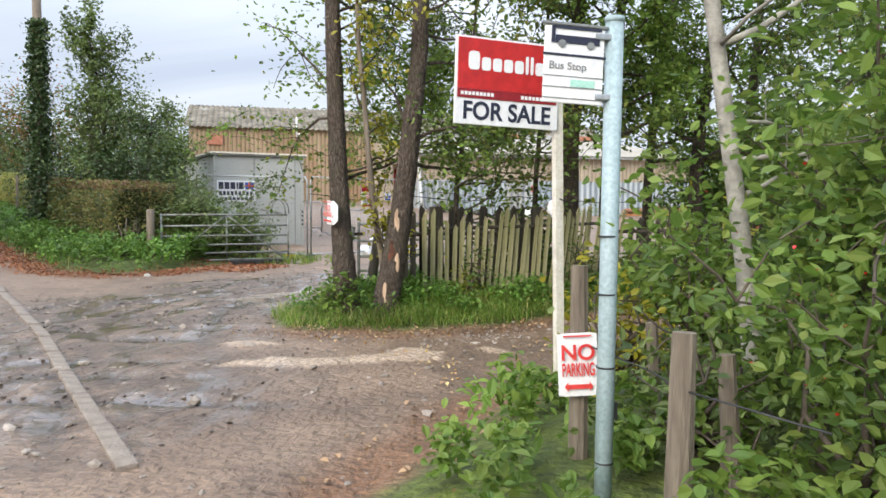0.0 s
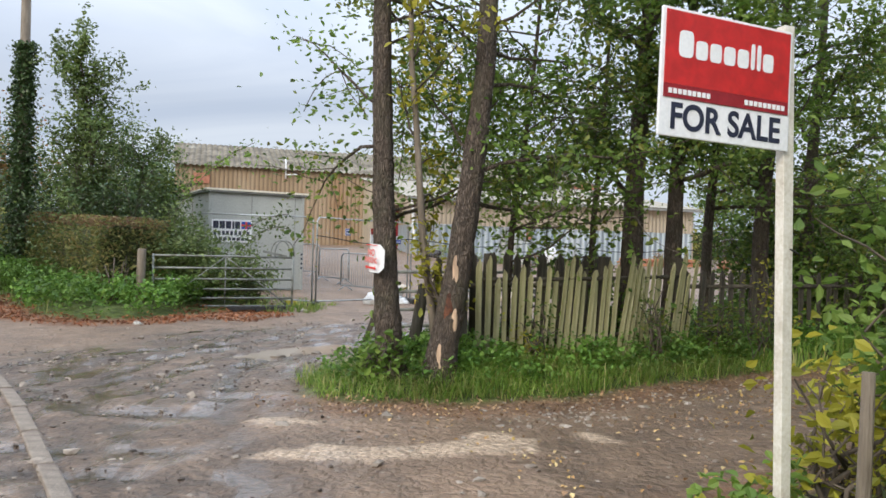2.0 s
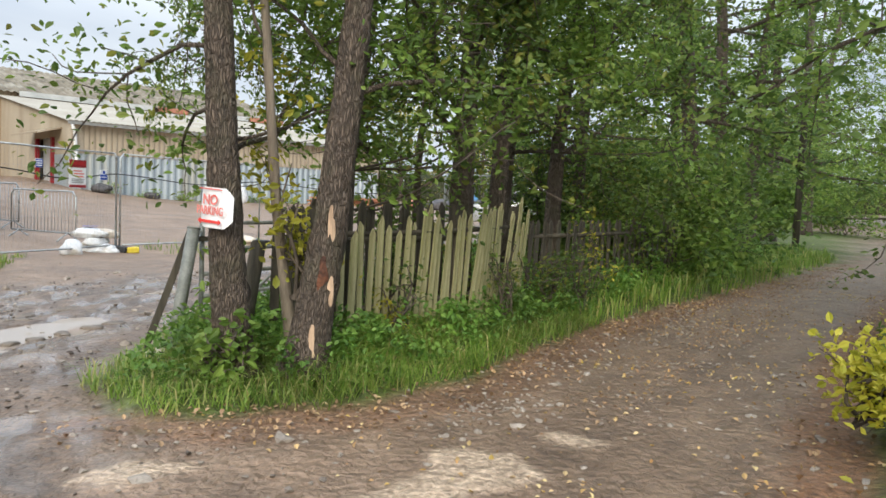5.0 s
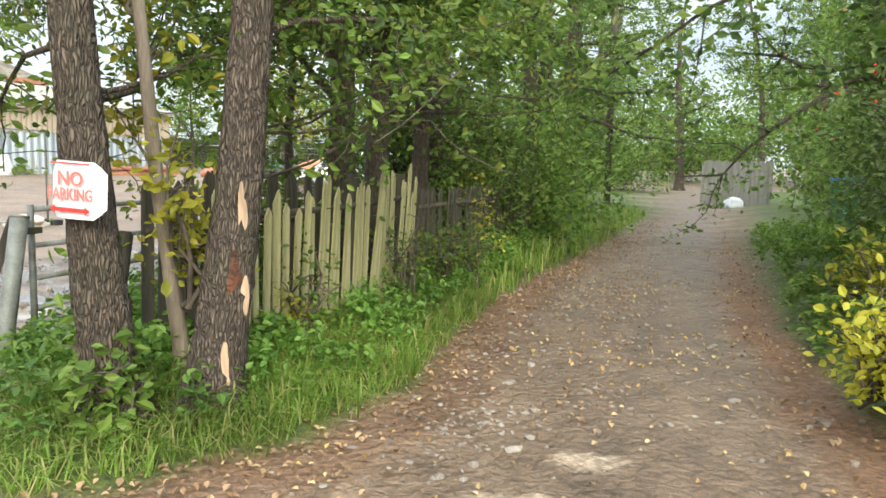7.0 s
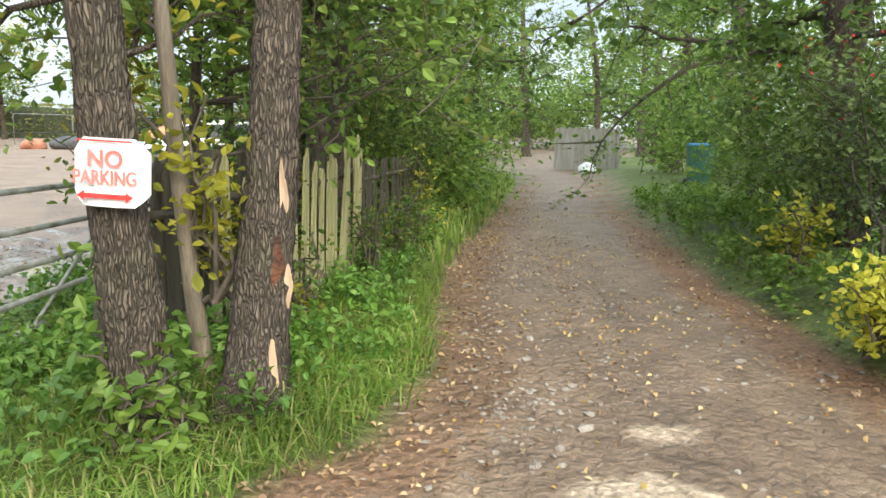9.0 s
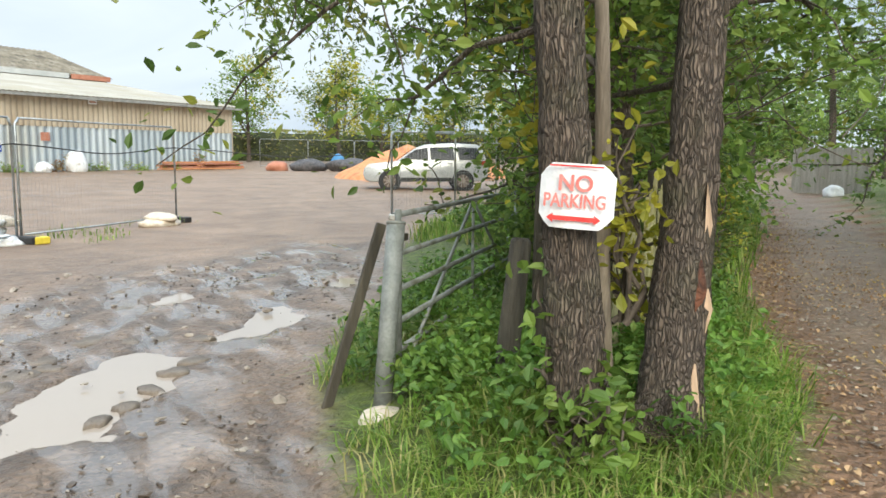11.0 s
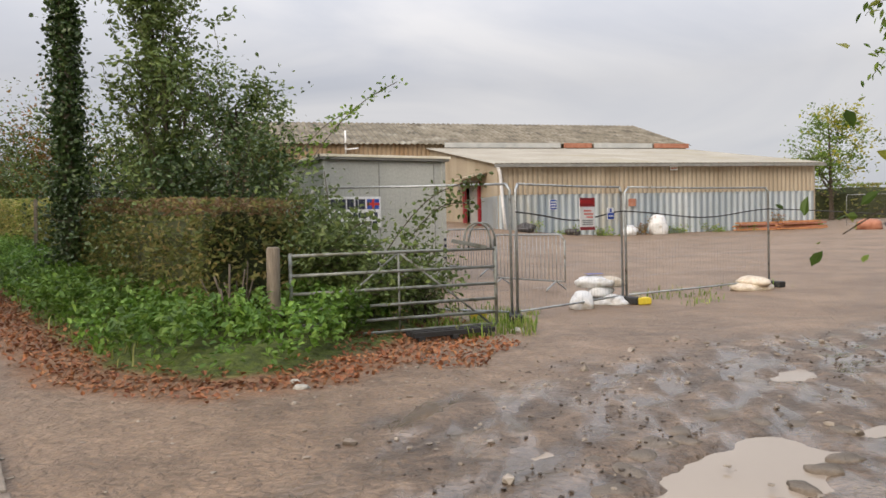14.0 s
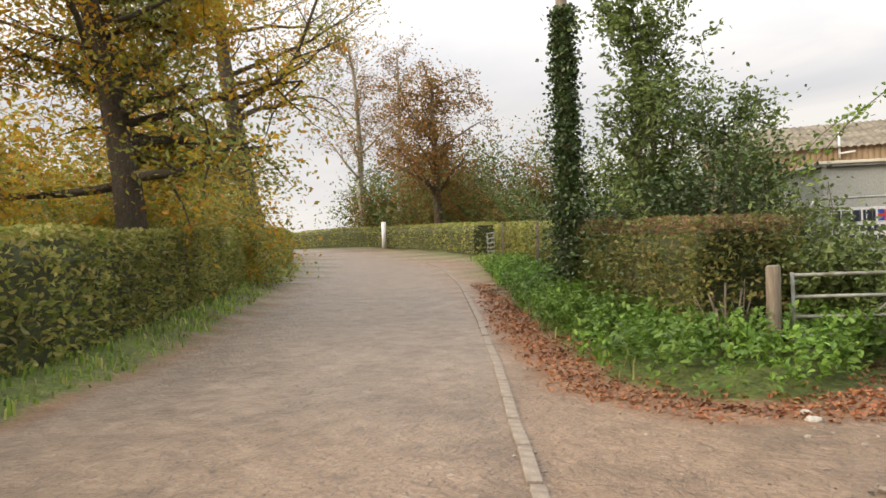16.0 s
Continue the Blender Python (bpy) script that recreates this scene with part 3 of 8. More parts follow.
def build_ground():
    gx, gy = spaced(-12.0, 4.0, 0.07, 1800.0), spaced(2.0, 20.0, 0.07, 1800.0)
    X, Y = np.meshgrid(gx, gy)
    Z = ground_z(X, Y)
    isl = np.max([poly_dist(X, Y, p) for p in (ISLAND, SOUTH_BANK, NORTH_BANK, LEFT_BANK)], axis=0) + 0.25 * (fbm(X, Y, 1.7, 3) - 0.5)
    Z = Z + bank_z(X, Y)
    near = step01(26 - np.hypot(X + 3, Y - 10), 8)
    bare = step01(-isl, 0.15)
    pud = np.max([poly_dist(X, Y, p) for p in PUDDLES], axis=0) + 0.35 * (fbm(X, Y, 3.1, 8) - 0.5) + 0.2 * (fbm(X, Y, 8.0, 4) - 0.5) - 0.1
    wet = step01(poly_dist(X, Y, WET) - 0.25 + 1.3 * (fbm(X, Y, 1.2, 5) - 0.5), 0.55)
    lumps = 0.028 * (fbm(X, Y, 1.3, 21) - 0.5) + 0.014 * (vnoise(X, Y, 4.5, 22) - 0.5) + 0.012 * wet * (fbm(X, Y, 5.0, 23) - 0.5)
    rut, shoulder = np.zeros(X.shape), np.zeros(X.shape)
    for k, line in enumerate(TRACKS):
        d = beside(X, Y, line) + 0.25 * (fbm(X, Y, 0.6, 40 + k) - 0.5)
        for off, wide in ((-0.82, 0.13), (0.8, 0.13), (-1.5, 0.1), (0.28, 0.09), (1.6, 0.12)):
            keep = 0.25 + 0.75 * step01(fbm(X, Y, 0.7, 50 + k + int(off * 10)) - 0.45, 0.15)
            rut = np.maximum(rut, keep * np.exp(-((d - off) / wide) ** 2))
            shoulder = np.maximum(shoulder, keep * np.exp(-((np.abs(d - off) - 0.24) / 0.08) ** 2))
    ruts = (0.008 * shoulder - 0.02 * rut * (0.8 + 0.4 * vnoise(X, Y, 9.0, 60))) * (0.3 + 0.7 * wet)
    rim = step01(pud + 0.3, 0.25)
    Z = Z + near * bare * (lumps + ruts) * (1 - 0.75 * rim) - 0.055 * step01(pud, 0.10) - 0.012 * rim
    patch = step01(np.max([poly_dist(X, Y, p) for p in PATCHES], axis=0) + 0.22 * (fbm(X, Y, 4, 9) - 0.5), 0.04)
    Z = Z + 0.012 * patch
    nx, ny = len(gx), len(gy)
    idx = np.arange(nx * ny).reshape(ny, nx)
    faces = np.stack([idx[:-1, :-1], idx[:-1, 1:], idx[1:, 1:], idx[1:, :-1]], -1).reshape(-1, 4)
    ob = mesh_ob("ground", np.stack([X, Y, Z], -1).reshape(-1, 3), faces, ground_material(), smooth=True)
    # the tarred road lies on the far side of the kerb line, mud spreads over its mouth
    side = poly_dist(X, Y, KERB + [(-110, 44.5), (-75, 44.5), (-56, 41), (-44, 35), (-32.7, 27.8), (-20.2, 17.4), (-15.1, 12.7), (-12.9, 10.3), (-10.8, 6.5), (-9, 0), (-5, -6)])
    tar = step01(side - 0.05, 0.06)
    muddy = step01(8.0 - np.hypot(X + 4.2, Y - 7.5) + 3 * (fbm(X, Y, 0.5, 12) - 0.5), 3.5)
    litter = np.zeros(X.shape)
    for poly, w in ((NORTH_BANK, 0.6), (ISLAND, 0.4), (SOUTH_BANK, 0.35), (LEFT_BANK, 0.2)):
        d = poly_dist(X, Y, poly)
        keep = 0.5 * (Y < 10.1 + 0.64 * (X + 2.4)) if poly is ISLAND else 0.8
        litter = np.maximum(litter, keep * step01(w - np.abs(d + w * 0.3) + 0.3 * (fbm(X, Y, 2.5, 15) - 0.5), 0.18))
    lane = step01(poly_dist(X, Y, [(-1.0, 9.3), (0.5, 8.0), (3.5, 9.9), (9, 13.8), (25, 24.5), (24, 28), (16, 21.8), (6.2, 15.1), (1.0, 11.4)]) + 0.4, 0.5)
    yard = step01(poly_dist(X, Y, [(-6, 18), (-3, 20), (1, 18.5), (5, 22), (16, 30), (40, 60), (-15, 70), (-12, 28)]), 1.0)
    for key, val in (("grass", step01(isl, 0.12)), ("litter", litter), ("wet", np.maximum(wet, 0.8 * step01(pud + 0.3, 0.3))), ("patch", patch), ("tar", tar * (1 - 0.85 * muddy)), ("lane", lane), ("yard", yard), ("rut", rut * (0.35 + 0.65 * wet))):
        at = ob.data.attributes.new(key, "FLOAT", "POINT")
        at.data.foreach_set("value", val.astype(np.float32).ravel())
    tagged(ob, "muddy tarmac, worn lane and grassy verges round a yard entrance", "ground", kind="structure")
    # standing water in the potholes
    for poly in PUDDLES:
        xs, ys = [p[0] for p in poly], [p[1] for p in poly]
        x0, x1, y0, y1 = min(xs) - 0.35, max(xs) + 0.35, min(ys) - 0.35, max(ys) + 0.35
        zc = float(ground_z(np.mean(xs), np.mean(ys)))
        me = thing("puddle", "muddy rainwater standing in a broken pothole", "puddle", (0, 0, zc - 0.03))
        n = 44
        V, F = [], []
        gxx, gyy = np.meshgrid(np.linspace(x0, x1, n), np.linspace(y0, y1, n))
        keep = poly_dist(gxx, gyy, poly) + 0.35 * (fbm(gxx, gyy, 3.1, 8) - 0.5) > -0.12
        V = np.c_[gxx.ravel(), gyy.ravel(), np.zeros(n * n)]
        F = [(j * n + i, j * n + i + 1, (j + 1) * n + i + 1, (j + 1) * n + i) for j in range(n - 1) for i in range(n - 1) if keep[j, i]]
        ws = mesh_ob("water_surface", V, F, M_WATER, me)
    return ob


def ground_material():
    m = bpy.data.materials.new("mud_and_tarmac")
    m.use_nodes = True
    n, l = m.node_tree.nodes, m.node_tree.links
    bsdf, co = n["Principled BSDF"], n.new("ShaderNodeTexCoord")

    def noise_node(scale, detail=5.0, distort=0.0):
        t = n.new("ShaderNodeTexNoise")
        t.inputs["Scale"].default_value, t.inputs["Detail"].default_value, t.inputs["Distortion"].default_value = scale, detail, distort
        l.new(co.outputs["Object"], t.inputs["Vector"])
        return t.outputs["Fac"]

    def ramp(fac, *stops):
        r = n.new("ShaderNodeValToRGB")
        while len(r.color_ramp.elements) < len(stops):
            r.color_ramp.elements.new(0.5)
        for e, (p, c) in zip(r.color_ramp.elements, stops):
            e.position, e.color = p, (*c, 1)
        l.new(fac, r.inputs["Fac"])
        return r.outputs["Color"]

    def mix(fac, a, b, blend="MIX"):
        x = n.new("ShaderNodeMix")
        x.data_type, x.blend_type = "RGBA", blend
        for sock, v in (("Factor", fac), ("A", a), ("B", b)):
            if isinstance(v, (int, float)):
                x.inputs[sock].default_value = v
            else:
                l.new(v, x.inputs[sock])
        return x.outputs["Result"]

    def attr(key):
        a = n.new("ShaderNodeAttribute")
        a.attribute_name = key
        return a.outputs["Fac"]

    def math_node(op, a, b):
        x = n.new("ShaderNodeMath")
        x.operation = op
        for i, v in enumerate((a, b)):
            if isinstance(v, (int, float)):
                x.inputs[i].default_value = v
            else:
                l.new(v, x.inputs[i])
        return x.outputs[0]

    coarse, mid, fine, grit = noise_node(0.7, 6, 0.6), noise_node(4.0, 6, 0.4), noise_node(30, 4), noise_node(140, 2)
    mud = ramp(mid, (0.30, (0.095, 0.066, 0.048)), (0.5, (0.175, 0.125, 0.092)), (0.7, (0.27, 0.2, 0.15)))
    mud = mix(0.5, mud, ramp(coarse, (0.35, (0.12, 0.085, 0.06)), (0.65, (0.26, 0.19, 0.14))))
    tar = ramp(mid, (0.3, (0.122, 0.097, 0.078)), (0.7, (0.222, 0.182, 0.147)))
    tar = mix(math_node("MULTIPLY", attr("tar"), 0.85), mud, tar)
    lane_c = ramp(mid, (0.3, (0.11, 0.076, 0.054)), (0.7, (0.215, 0.155, 0.112)))
    c = mix(math_node("MULTIPLY", attr("lane"), 0.8), tar, lane_c)
    yard_c = ramp(coarse, (0.35, (0.155, 0.105, 0.072)), (0.65, (0.235, 0.168, 0.12)))
    c = mix(math_node("MULTIPLY", attr("yard"), 0.8), c, yard_c)
    c = mix(math_node("MULTIPLY", attr("wet"), 0.66), c, ramp(noise_node(3.0, 12, 1.0), (0.34, (0.038, 0.027, 0.02)), (0.52, (0.12, 0.088, 0.066)), (0.68, (0.24, 0.182, 0.14))))
    c = mix(math_node("MULTIPLY", attr("rut"), 0.7), c, ramp(noise_node(18, 4), (0.35, (0.028, 0.021, 0.017)), (0.65, (0.085, 0.066, 0.052))))
    c = mix(attr("patch"), c, ramp(fine, (0.3, (0.31, 0.235, 0.175)), (0.7, (0.47, 0.375, 0.29))))
    c = mix(math_node("MULTIPLY", attr("litter"), 0.7), c, ramp(noise_node(22, 3), (0.35, (0.10, 0.05, 0.03)), (0.65, (0.24, 0.12, 0.065))))
    c = mix(attr("grass"), c, ramp(noise_node(9, 4), (0.35, (0.045, 0.06, 0.018)), (0.65, (0.10, 0.125, 0.035))))
    c = mix(0.65, c, fine, "OVERLAY")
    c = mix(0.4, c, noise_node(1.3, 12, 0.5), "OVERLAY")
    speck = n.new("ShaderNodeMapRange")
    speck.inputs["From Min"].default_value, speck.inputs["From Max"].default_value = 0.63, 0.68
    l.new(grit, speck.inputs["Value"])
    c = mix(math_node("MULTIPLY", speck.outputs["Result"], 0.35), c, ramp(fine, (0.3, (0.3, 0.25, 0.2)), (0.7, (0.5, 0.44, 0.38))))
    tone = n.new("ShaderNodeHueSaturation")
    tone.inputs["Saturation"].default_value, tone.inputs["Value"].default_value = 1.2, 1.08
    l.new(c, tone.inputs["Color"])
    l.new(tone.outputs["Color"], bsdf.inputs["Base Color"])
    # wet ground shines in broken sheets
    sheen = n.new("ShaderNodeMapRange")
    sheen.inputs["From Min"].default_value, sheen.inputs["From Max"].default_value = 0.48, 0.6
    turned = n.new("ShaderNodeMapping")
    turned.inputs["Rotation"].default_value, turned.inputs["Scale"].default_value = (0, 0, radians(34)), (1.0, 0.3, 1.0)
    l.new(co.outputs["Object"], turned.inputs["Vector"])
    drag = n.new("ShaderNodeTexNoise")
    drag.inputs["Scale"].default_value, drag.inputs["Detail"].default_value, drag.inputs["Distortion"].default_value = 3.4, 12.0, 0.5
    l.new(turned.outputs["Vector"], drag.inputs["Vector"])
    l.new(math_node("ADD", drag.outputs["Fac"], math_node("MULTIPLY", attr("rut"), 0.08)), sheen.inputs["Value"])
    w = math_node("MULTIPLY", attr("wet"), sheen.outputs["Result"])
    w = math_node("MAXIMUM", w, 0.0)
    rough = n.new("ShaderNodeMapRange")
    rough.inputs["To Min"].default_value, rough.inputs["To Max"].default_value = 0.52, 0.13
    l.new(w, rough.inputs["Value"])
    l.new(math_node("ADD", rough.outputs["Result"], math_node("MULTIPLY", math_node("MAXIMUM", attr("grass"), attr("litter")), 0.3)), bsdf.inputs["Roughness"])
    b1, b2 = n.new("ShaderNodeBump"), n.new("ShaderNodeBump")
    b1.inputs["Strength"].default_value, b1.inputs["Distance"].default_value = 0.9, 0.08
    b2.inputs["Strength"].default_value, b2.inputs["Distance"].default_value = 0.35, 0.008
    l.new(math_node("MULTIPLY", w, 0.55), bsdf.inputs["Coat Weight"])
    bsdf.inputs["Coat Roughness"].default_value = 0.09
    # water fills the hollows, so the relief fades where it shines
    dry = math_node("SUBTRACT", 1.0, math_node("MULTIPLY", w, 0.7))
    l.new(math_node("MULTIPLY", dry, 0.9), b1.inputs["Strength"])
    l.new(math_node("MULTIPLY", dry, 0.35), b2.inputs["Strength"])
    l.new(noise_node(14, 5, 0.3), b1.inputs["Height"])
    l.new(grit, b2.inputs["Height"])
    l.new(b1.outputs["Normal"], b2.inputs["Normal"])
    l.new(b2.outputs["Normal"], bsdf.inputs["Normal"])
    return m


ground = build_ground()


# ---- foliage helpers ----
RNG = np.random.default_rng(11)


def leaf_arrays(centres, size, aspect=0.5, droop=0.0, fold=0.25, up=0.3):
    """Folded four-cornered leaves at the centres, turned at random; up: how far they lie flat."""
    c = np.asarray(centres, float)
    k = len(c)
    s = np.asarray(size, float) * np.ones(k)
    d = RNG.normal(size=(k, 3))
    d[:, 2] = d[:, 2] * 0.6 - droop
    d /= np.linalg.norm(d, axis=1, keepdims=True) + 1e-9
    a = RNG.normal(size=(k, 3)) + np.array([0, 0, up * 3])
    side = np.cross(d, a)
    side /= np.linalg.norm(side, axis=1, keepdims=True) + 1e-9
    nrm = np.cross(side, d)
    L, W = s[:, None] * 0.5, s[:, None] * aspect * 0.5
    if s.mean() < 0.125:
        lift = nrm * W * fold
        v = np.stack([c - d * L, c - d * L * 0.35 + side * W + lift, c + d * L * 0.3 + side * W * 0.85 + lift, c + d * L - nrm * L * 0.15, c + d * L * 0.3 - side * W * 0.85 + lift, c - d * L * 0.35 - side * W + lift], 1)
        i = np.arange(k)[:, None] * 6
        return v.reshape(-1, 3), np.concatenate([i + np.array([[0, 1, 2, 3]]), i + np.array([[0, 3, 4, 5]])], 1).reshape(-1, 4)
    v = np.stack([c - d * L, c + side * W + nrm * W * fold - d * L * 0.1, c + d * L, c - side * W + nrm * W * fold - d * L * 0.1], 1)
    f = np.arange(4 * k).reshape(k, 4)
    return v.reshape(-1, 3), f


def leaf_part(name, centres, size, mat, parent, label="", **kw):
    v, f = leaf_arrays(centres, size, **kw)
    return mesh_ob(name, v, f, mat, parent, label)


def wander(start, direction, length, n, bend, lift, rng):
    p, d = np.array(start, float), np.array(direction, float)
    d /= np.linalg.norm(d)
    pts = [p.copy()]
    for _ in range(n):
        d = d + rng.normal(size=3) * bend + np.array([0, 0, lift])
        d /= np.linalg.norm(d)
        p = p + d * length / n
        pts.append(p.copy())
    return np.array(pts)


def tree(name, label, base, height, r, trunk_pts=None, crown_from=0.35, limbs=12, limb_len=2.5, twigs=5, leaves=5000, leaf=0.09, mat=None, bark=None, seed=1, lift=0.05, droop=0.15, cluster=0.28, group="", aspect=0.5, taper=0.25, hang=0.0, limb_up=0.5, seg=9, mat2=None, sides=None, limb_r=1.0):
    """A tapered trunk, limbs and twigs in one mesh, and a crown of leaves gathered along the twigs."""
    rng = np.random.default_rng(seed)
    bark = bark or M_BARK
    bx, by = base[0], base[1]
    bz = float(surface_z(bx, by)) if len(base) < 3 else base[2]
    root = thing(name, label, "tree", (bx, by, bz - 0.02), group=group)
    if trunk_pts is None:
        trunk_pts = wander((0, 0, 0), (rng.normal() * 0.04, rng.normal() * 0.04, 1), height, 8, 0.05, 0.05, rng)
    trunk_pts = np.array(trunk_pts, float)
    fine = []
    for a, b in zip(trunk_pts, trunk_pts[1:]):
        fine += [a + (b - a) * t for t in np.linspace(0, 1, 7 if r > 0.1 else 4, endpoint=False)]
    fine = np.array(fine + [trunk_pts[-1]])
    u = np.linspace(0, 1, len(fine))
    rad = r * (1 - (1 - taper) * u) * (1 + 0.5 * np.exp(-u * height / 0.22)) * (1 + 0.015 * rng.normal(size=len(fine)))
    V, F = [], []
    seg_n = 26 if r > 0.1 else 12
    tube(V, F, fine, rad, seg_n)
    if r > 0.1:
        V = [list(v) for v in V]
        for i, v in enumerate(V):
            ring, j = divmod(i, seg_n)
            c = fine[min(ring, len(fine) - 1)]
            k = 1 + (0.055 if r < 0.2 else 0.018) * (1 if (j + ring // 3) % 2 else -1) * (0.5 + rng.random()) + (0.03 if r < 0.2 else 0.01) * rng.normal()
            v[0], v[1] = c[0] + (v[0] - c[0]) * k, c[1] + (v[1] - c[1]) * k
    mesh_ob("trunk", V, F, bark, root, smooth=True)
    V, F, tips = [], [], []
    for i in range(limbs):
        t = crown_from + (1 - crown_from) * (i + 0.3 * rng.random()) / limbs
        k = min(int(t * (len(fine) - 1)), len(fine) - 2)
        ang = (rng.uniform(*sides) if sides else rng.uniform(0, 2 * np.pi))
        ln = limb_len * rng.uniform(0.55, 1.1) * (1.15 - 0.5 * t)
        pts = wander(fine[k], (np.cos(ang), np.sin(ang), limb_up + rng.normal() * 0.2), ln, 6, 0.16, lift, rng)
        r0 = max(0.012, rad[k] * rng.uniform(0.3, 0.5) * limb_r)
        tube(V, F, pts, np.linspace(r0, r0 * 0.25, len(pts)), 6)
        for j in range(twigs):
            q = pts[rng.integers(2, len(pts))]
            dr = rng.normal(size=3) + (pts[-1] - pts[0]) / ln * 0.8 + np.array([0, 0, -hang])
            tw = wander(q, dr, ln * rng.uniform(0.25, 0.55), 4, 0.2, lift - hang * 0.2, rng)
            tube(V, F, tw, np.linspace(r0 * 0.3, 0.004, len(tw)), 4, cap=False)
            tips += list(tw[1:])
        tips += list(pts[3:])
    tagged(mesh_ob("branchwork", V, F, bark if r > 0.05 else M_TWIG, root, smooth=True), kind="stuff")
    if leaves:
        tips = np.array(tips)
        pick = tips[rng.integers(0, len(tips), leaves)]
        c = pick + rng.normal(size=(leaves, 3)) * cluster * np.array([1, 1, 0.7]) * rng.uniform(0.2, 1.0, (leaves, 1))
        if mat2 is not None:
            sel = vnoise(c[:, 0] + c[:, 2], c[:, 1], 0.8, seed) > 0.62
            leaf_part("crown", c[~sel], leaf * rng.uniform(0.6, 1.3, (~sel).sum()), mat, root, droop=droop, aspect=aspect)
            if sel.sum():
                leaf_part("yellowing_foliage", c[sel], leaf * rng.uniform(0.6, 1.3, sel.sum()), mat2, root, droop=droop, aspect=aspect)
        else:
            leaf_part("crown", c, leaf * rng.uniform(0.6, 1.3, leaves), mat, root, droop=droop, aspect=aspect)
    return root


def shell_points(k, pts, half, low, high, seed, rough=0.12, ends=True):
    """Points over the sides, top and ends of a hedge that runs along pts."""
    rng = np.random.default_rng(seed)
    pts = np.array(pts, float)
    seg = np.linalg.norm(np.diff(pts, axis=0), axis=1)
    cum = np.r_[0, np.cumsum(seg)]
    t = rng.uniform(0, cum[-1], k)
    i = np.clip(np.searchsorted(cum, t, side="right") - 1, 0, len(seg) - 1)
    f = ((t - cum[i]) / seg[i])[:, None]
    p = pts[i] * (1 - f) + pts[i + 1] * f
    d = (pts[i + 1] - pts[i]) / seg[i][:, None]
    nrm = np.stack([-d[:, 1], d[:, 0]], 1)
    h = high - low
    girth = 2 * h + 2 * half
    w = rng.uniform(0, girth, k)
    off, z = np.zeros(k), np.zeros(k)
    a = w < h
    off[a], z[a] = half, low + w[a]
    b = (w >= h) & (w < h + 2 * half)
    off[b], z[b] = half - (w[b] - h), high
    c = w >= h + 2 * half
    off[c], z[c] = -half, low + (w[c] - h - 2 * half)
    # round the shoulders
    over = np.clip((z - (high - 0.25)) / 0.25, 0, 1)
    off *= 1 - 0.15 * over**2
    depth = np.abs(rng.normal(size=k)) * rough
    off *= 1 - depth / half * 0.9
    z = z - depth * (w < 1e9) * (b) + (vnoise(p[:, 0], p[:, 1], 1.1, seed) - 0.5) * 0.12 * (z > high - 0.3)
    xy = p + nrm * off[:, None] + rng.normal(size=(k, 2)) * 0.03
    if ends:
        e = rng.random(k) < min(0.2, 2 * half / cum[-1])
        which = rng.random(k) < 0.5
        for sel, q, dd in ((e & which, pts[0], -(pts[1] - pts[0]) / seg[0]), (e & ~which, pts[-1], (pts[-1] - pts[-2]) / seg[-1])):
            m = sel.sum()
            nn = np.array([-dd[1], dd[0]])
            xy[sel] = q + dd * (0.05 - np.abs(rng.normal(size=m)) * rough)[:, None] + nn * rng.uniform(-half, half, m)[:, None]
            z[sel] = rng.uniform(low, high, m)
    return np.c_[xy, z + surface_z(xy[:, 0], xy[:, 1])]


def hedge(label, pts, half, high, count, leaf, mat, seed, low=0.05, top_mat=None, rough=0.12, category="hedge", name="hedge", core=0.72):
    root = thing(name, label, category)
    p = shell_points(count, pts, half, low, high, seed, rough)
    if top_mat is not None:
        zz = p[:, 2] - surface_z(p[:, 0], p[:, 1])
        sel = (zz > high - 0.2) & (RNG.random(len(p)) < 0.75)
        leaf_part("clipped_top", p[sel], leaf * RNG.uniform(0.5, 1.0, sel.sum()), top_mat, root, "brown freshly clipped twigs")
        p = p[~sel]
    leaf_part("foliage", p, leaf * RNG.uniform(0.6, 1.25, len(p)), mat, root)
    # solid inner mass in place of twigs, its dark colour standing for inner shade
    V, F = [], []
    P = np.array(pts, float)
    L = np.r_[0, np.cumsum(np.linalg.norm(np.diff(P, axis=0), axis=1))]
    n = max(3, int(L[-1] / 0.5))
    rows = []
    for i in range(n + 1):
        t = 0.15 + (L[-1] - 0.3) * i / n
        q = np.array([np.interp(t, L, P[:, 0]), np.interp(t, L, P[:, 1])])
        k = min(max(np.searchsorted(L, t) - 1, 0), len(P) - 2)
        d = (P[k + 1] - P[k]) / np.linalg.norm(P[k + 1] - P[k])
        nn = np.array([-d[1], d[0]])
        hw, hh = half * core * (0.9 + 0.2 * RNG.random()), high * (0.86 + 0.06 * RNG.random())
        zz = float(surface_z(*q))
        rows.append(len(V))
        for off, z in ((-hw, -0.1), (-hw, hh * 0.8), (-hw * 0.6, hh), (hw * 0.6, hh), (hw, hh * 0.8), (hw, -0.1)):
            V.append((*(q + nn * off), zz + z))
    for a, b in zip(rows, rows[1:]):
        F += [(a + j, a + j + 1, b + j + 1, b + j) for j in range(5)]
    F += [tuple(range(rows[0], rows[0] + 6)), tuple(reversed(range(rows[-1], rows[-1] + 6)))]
    mesh_ob("shaded_core", V, F, M_HEDGECORE, root)
    return root


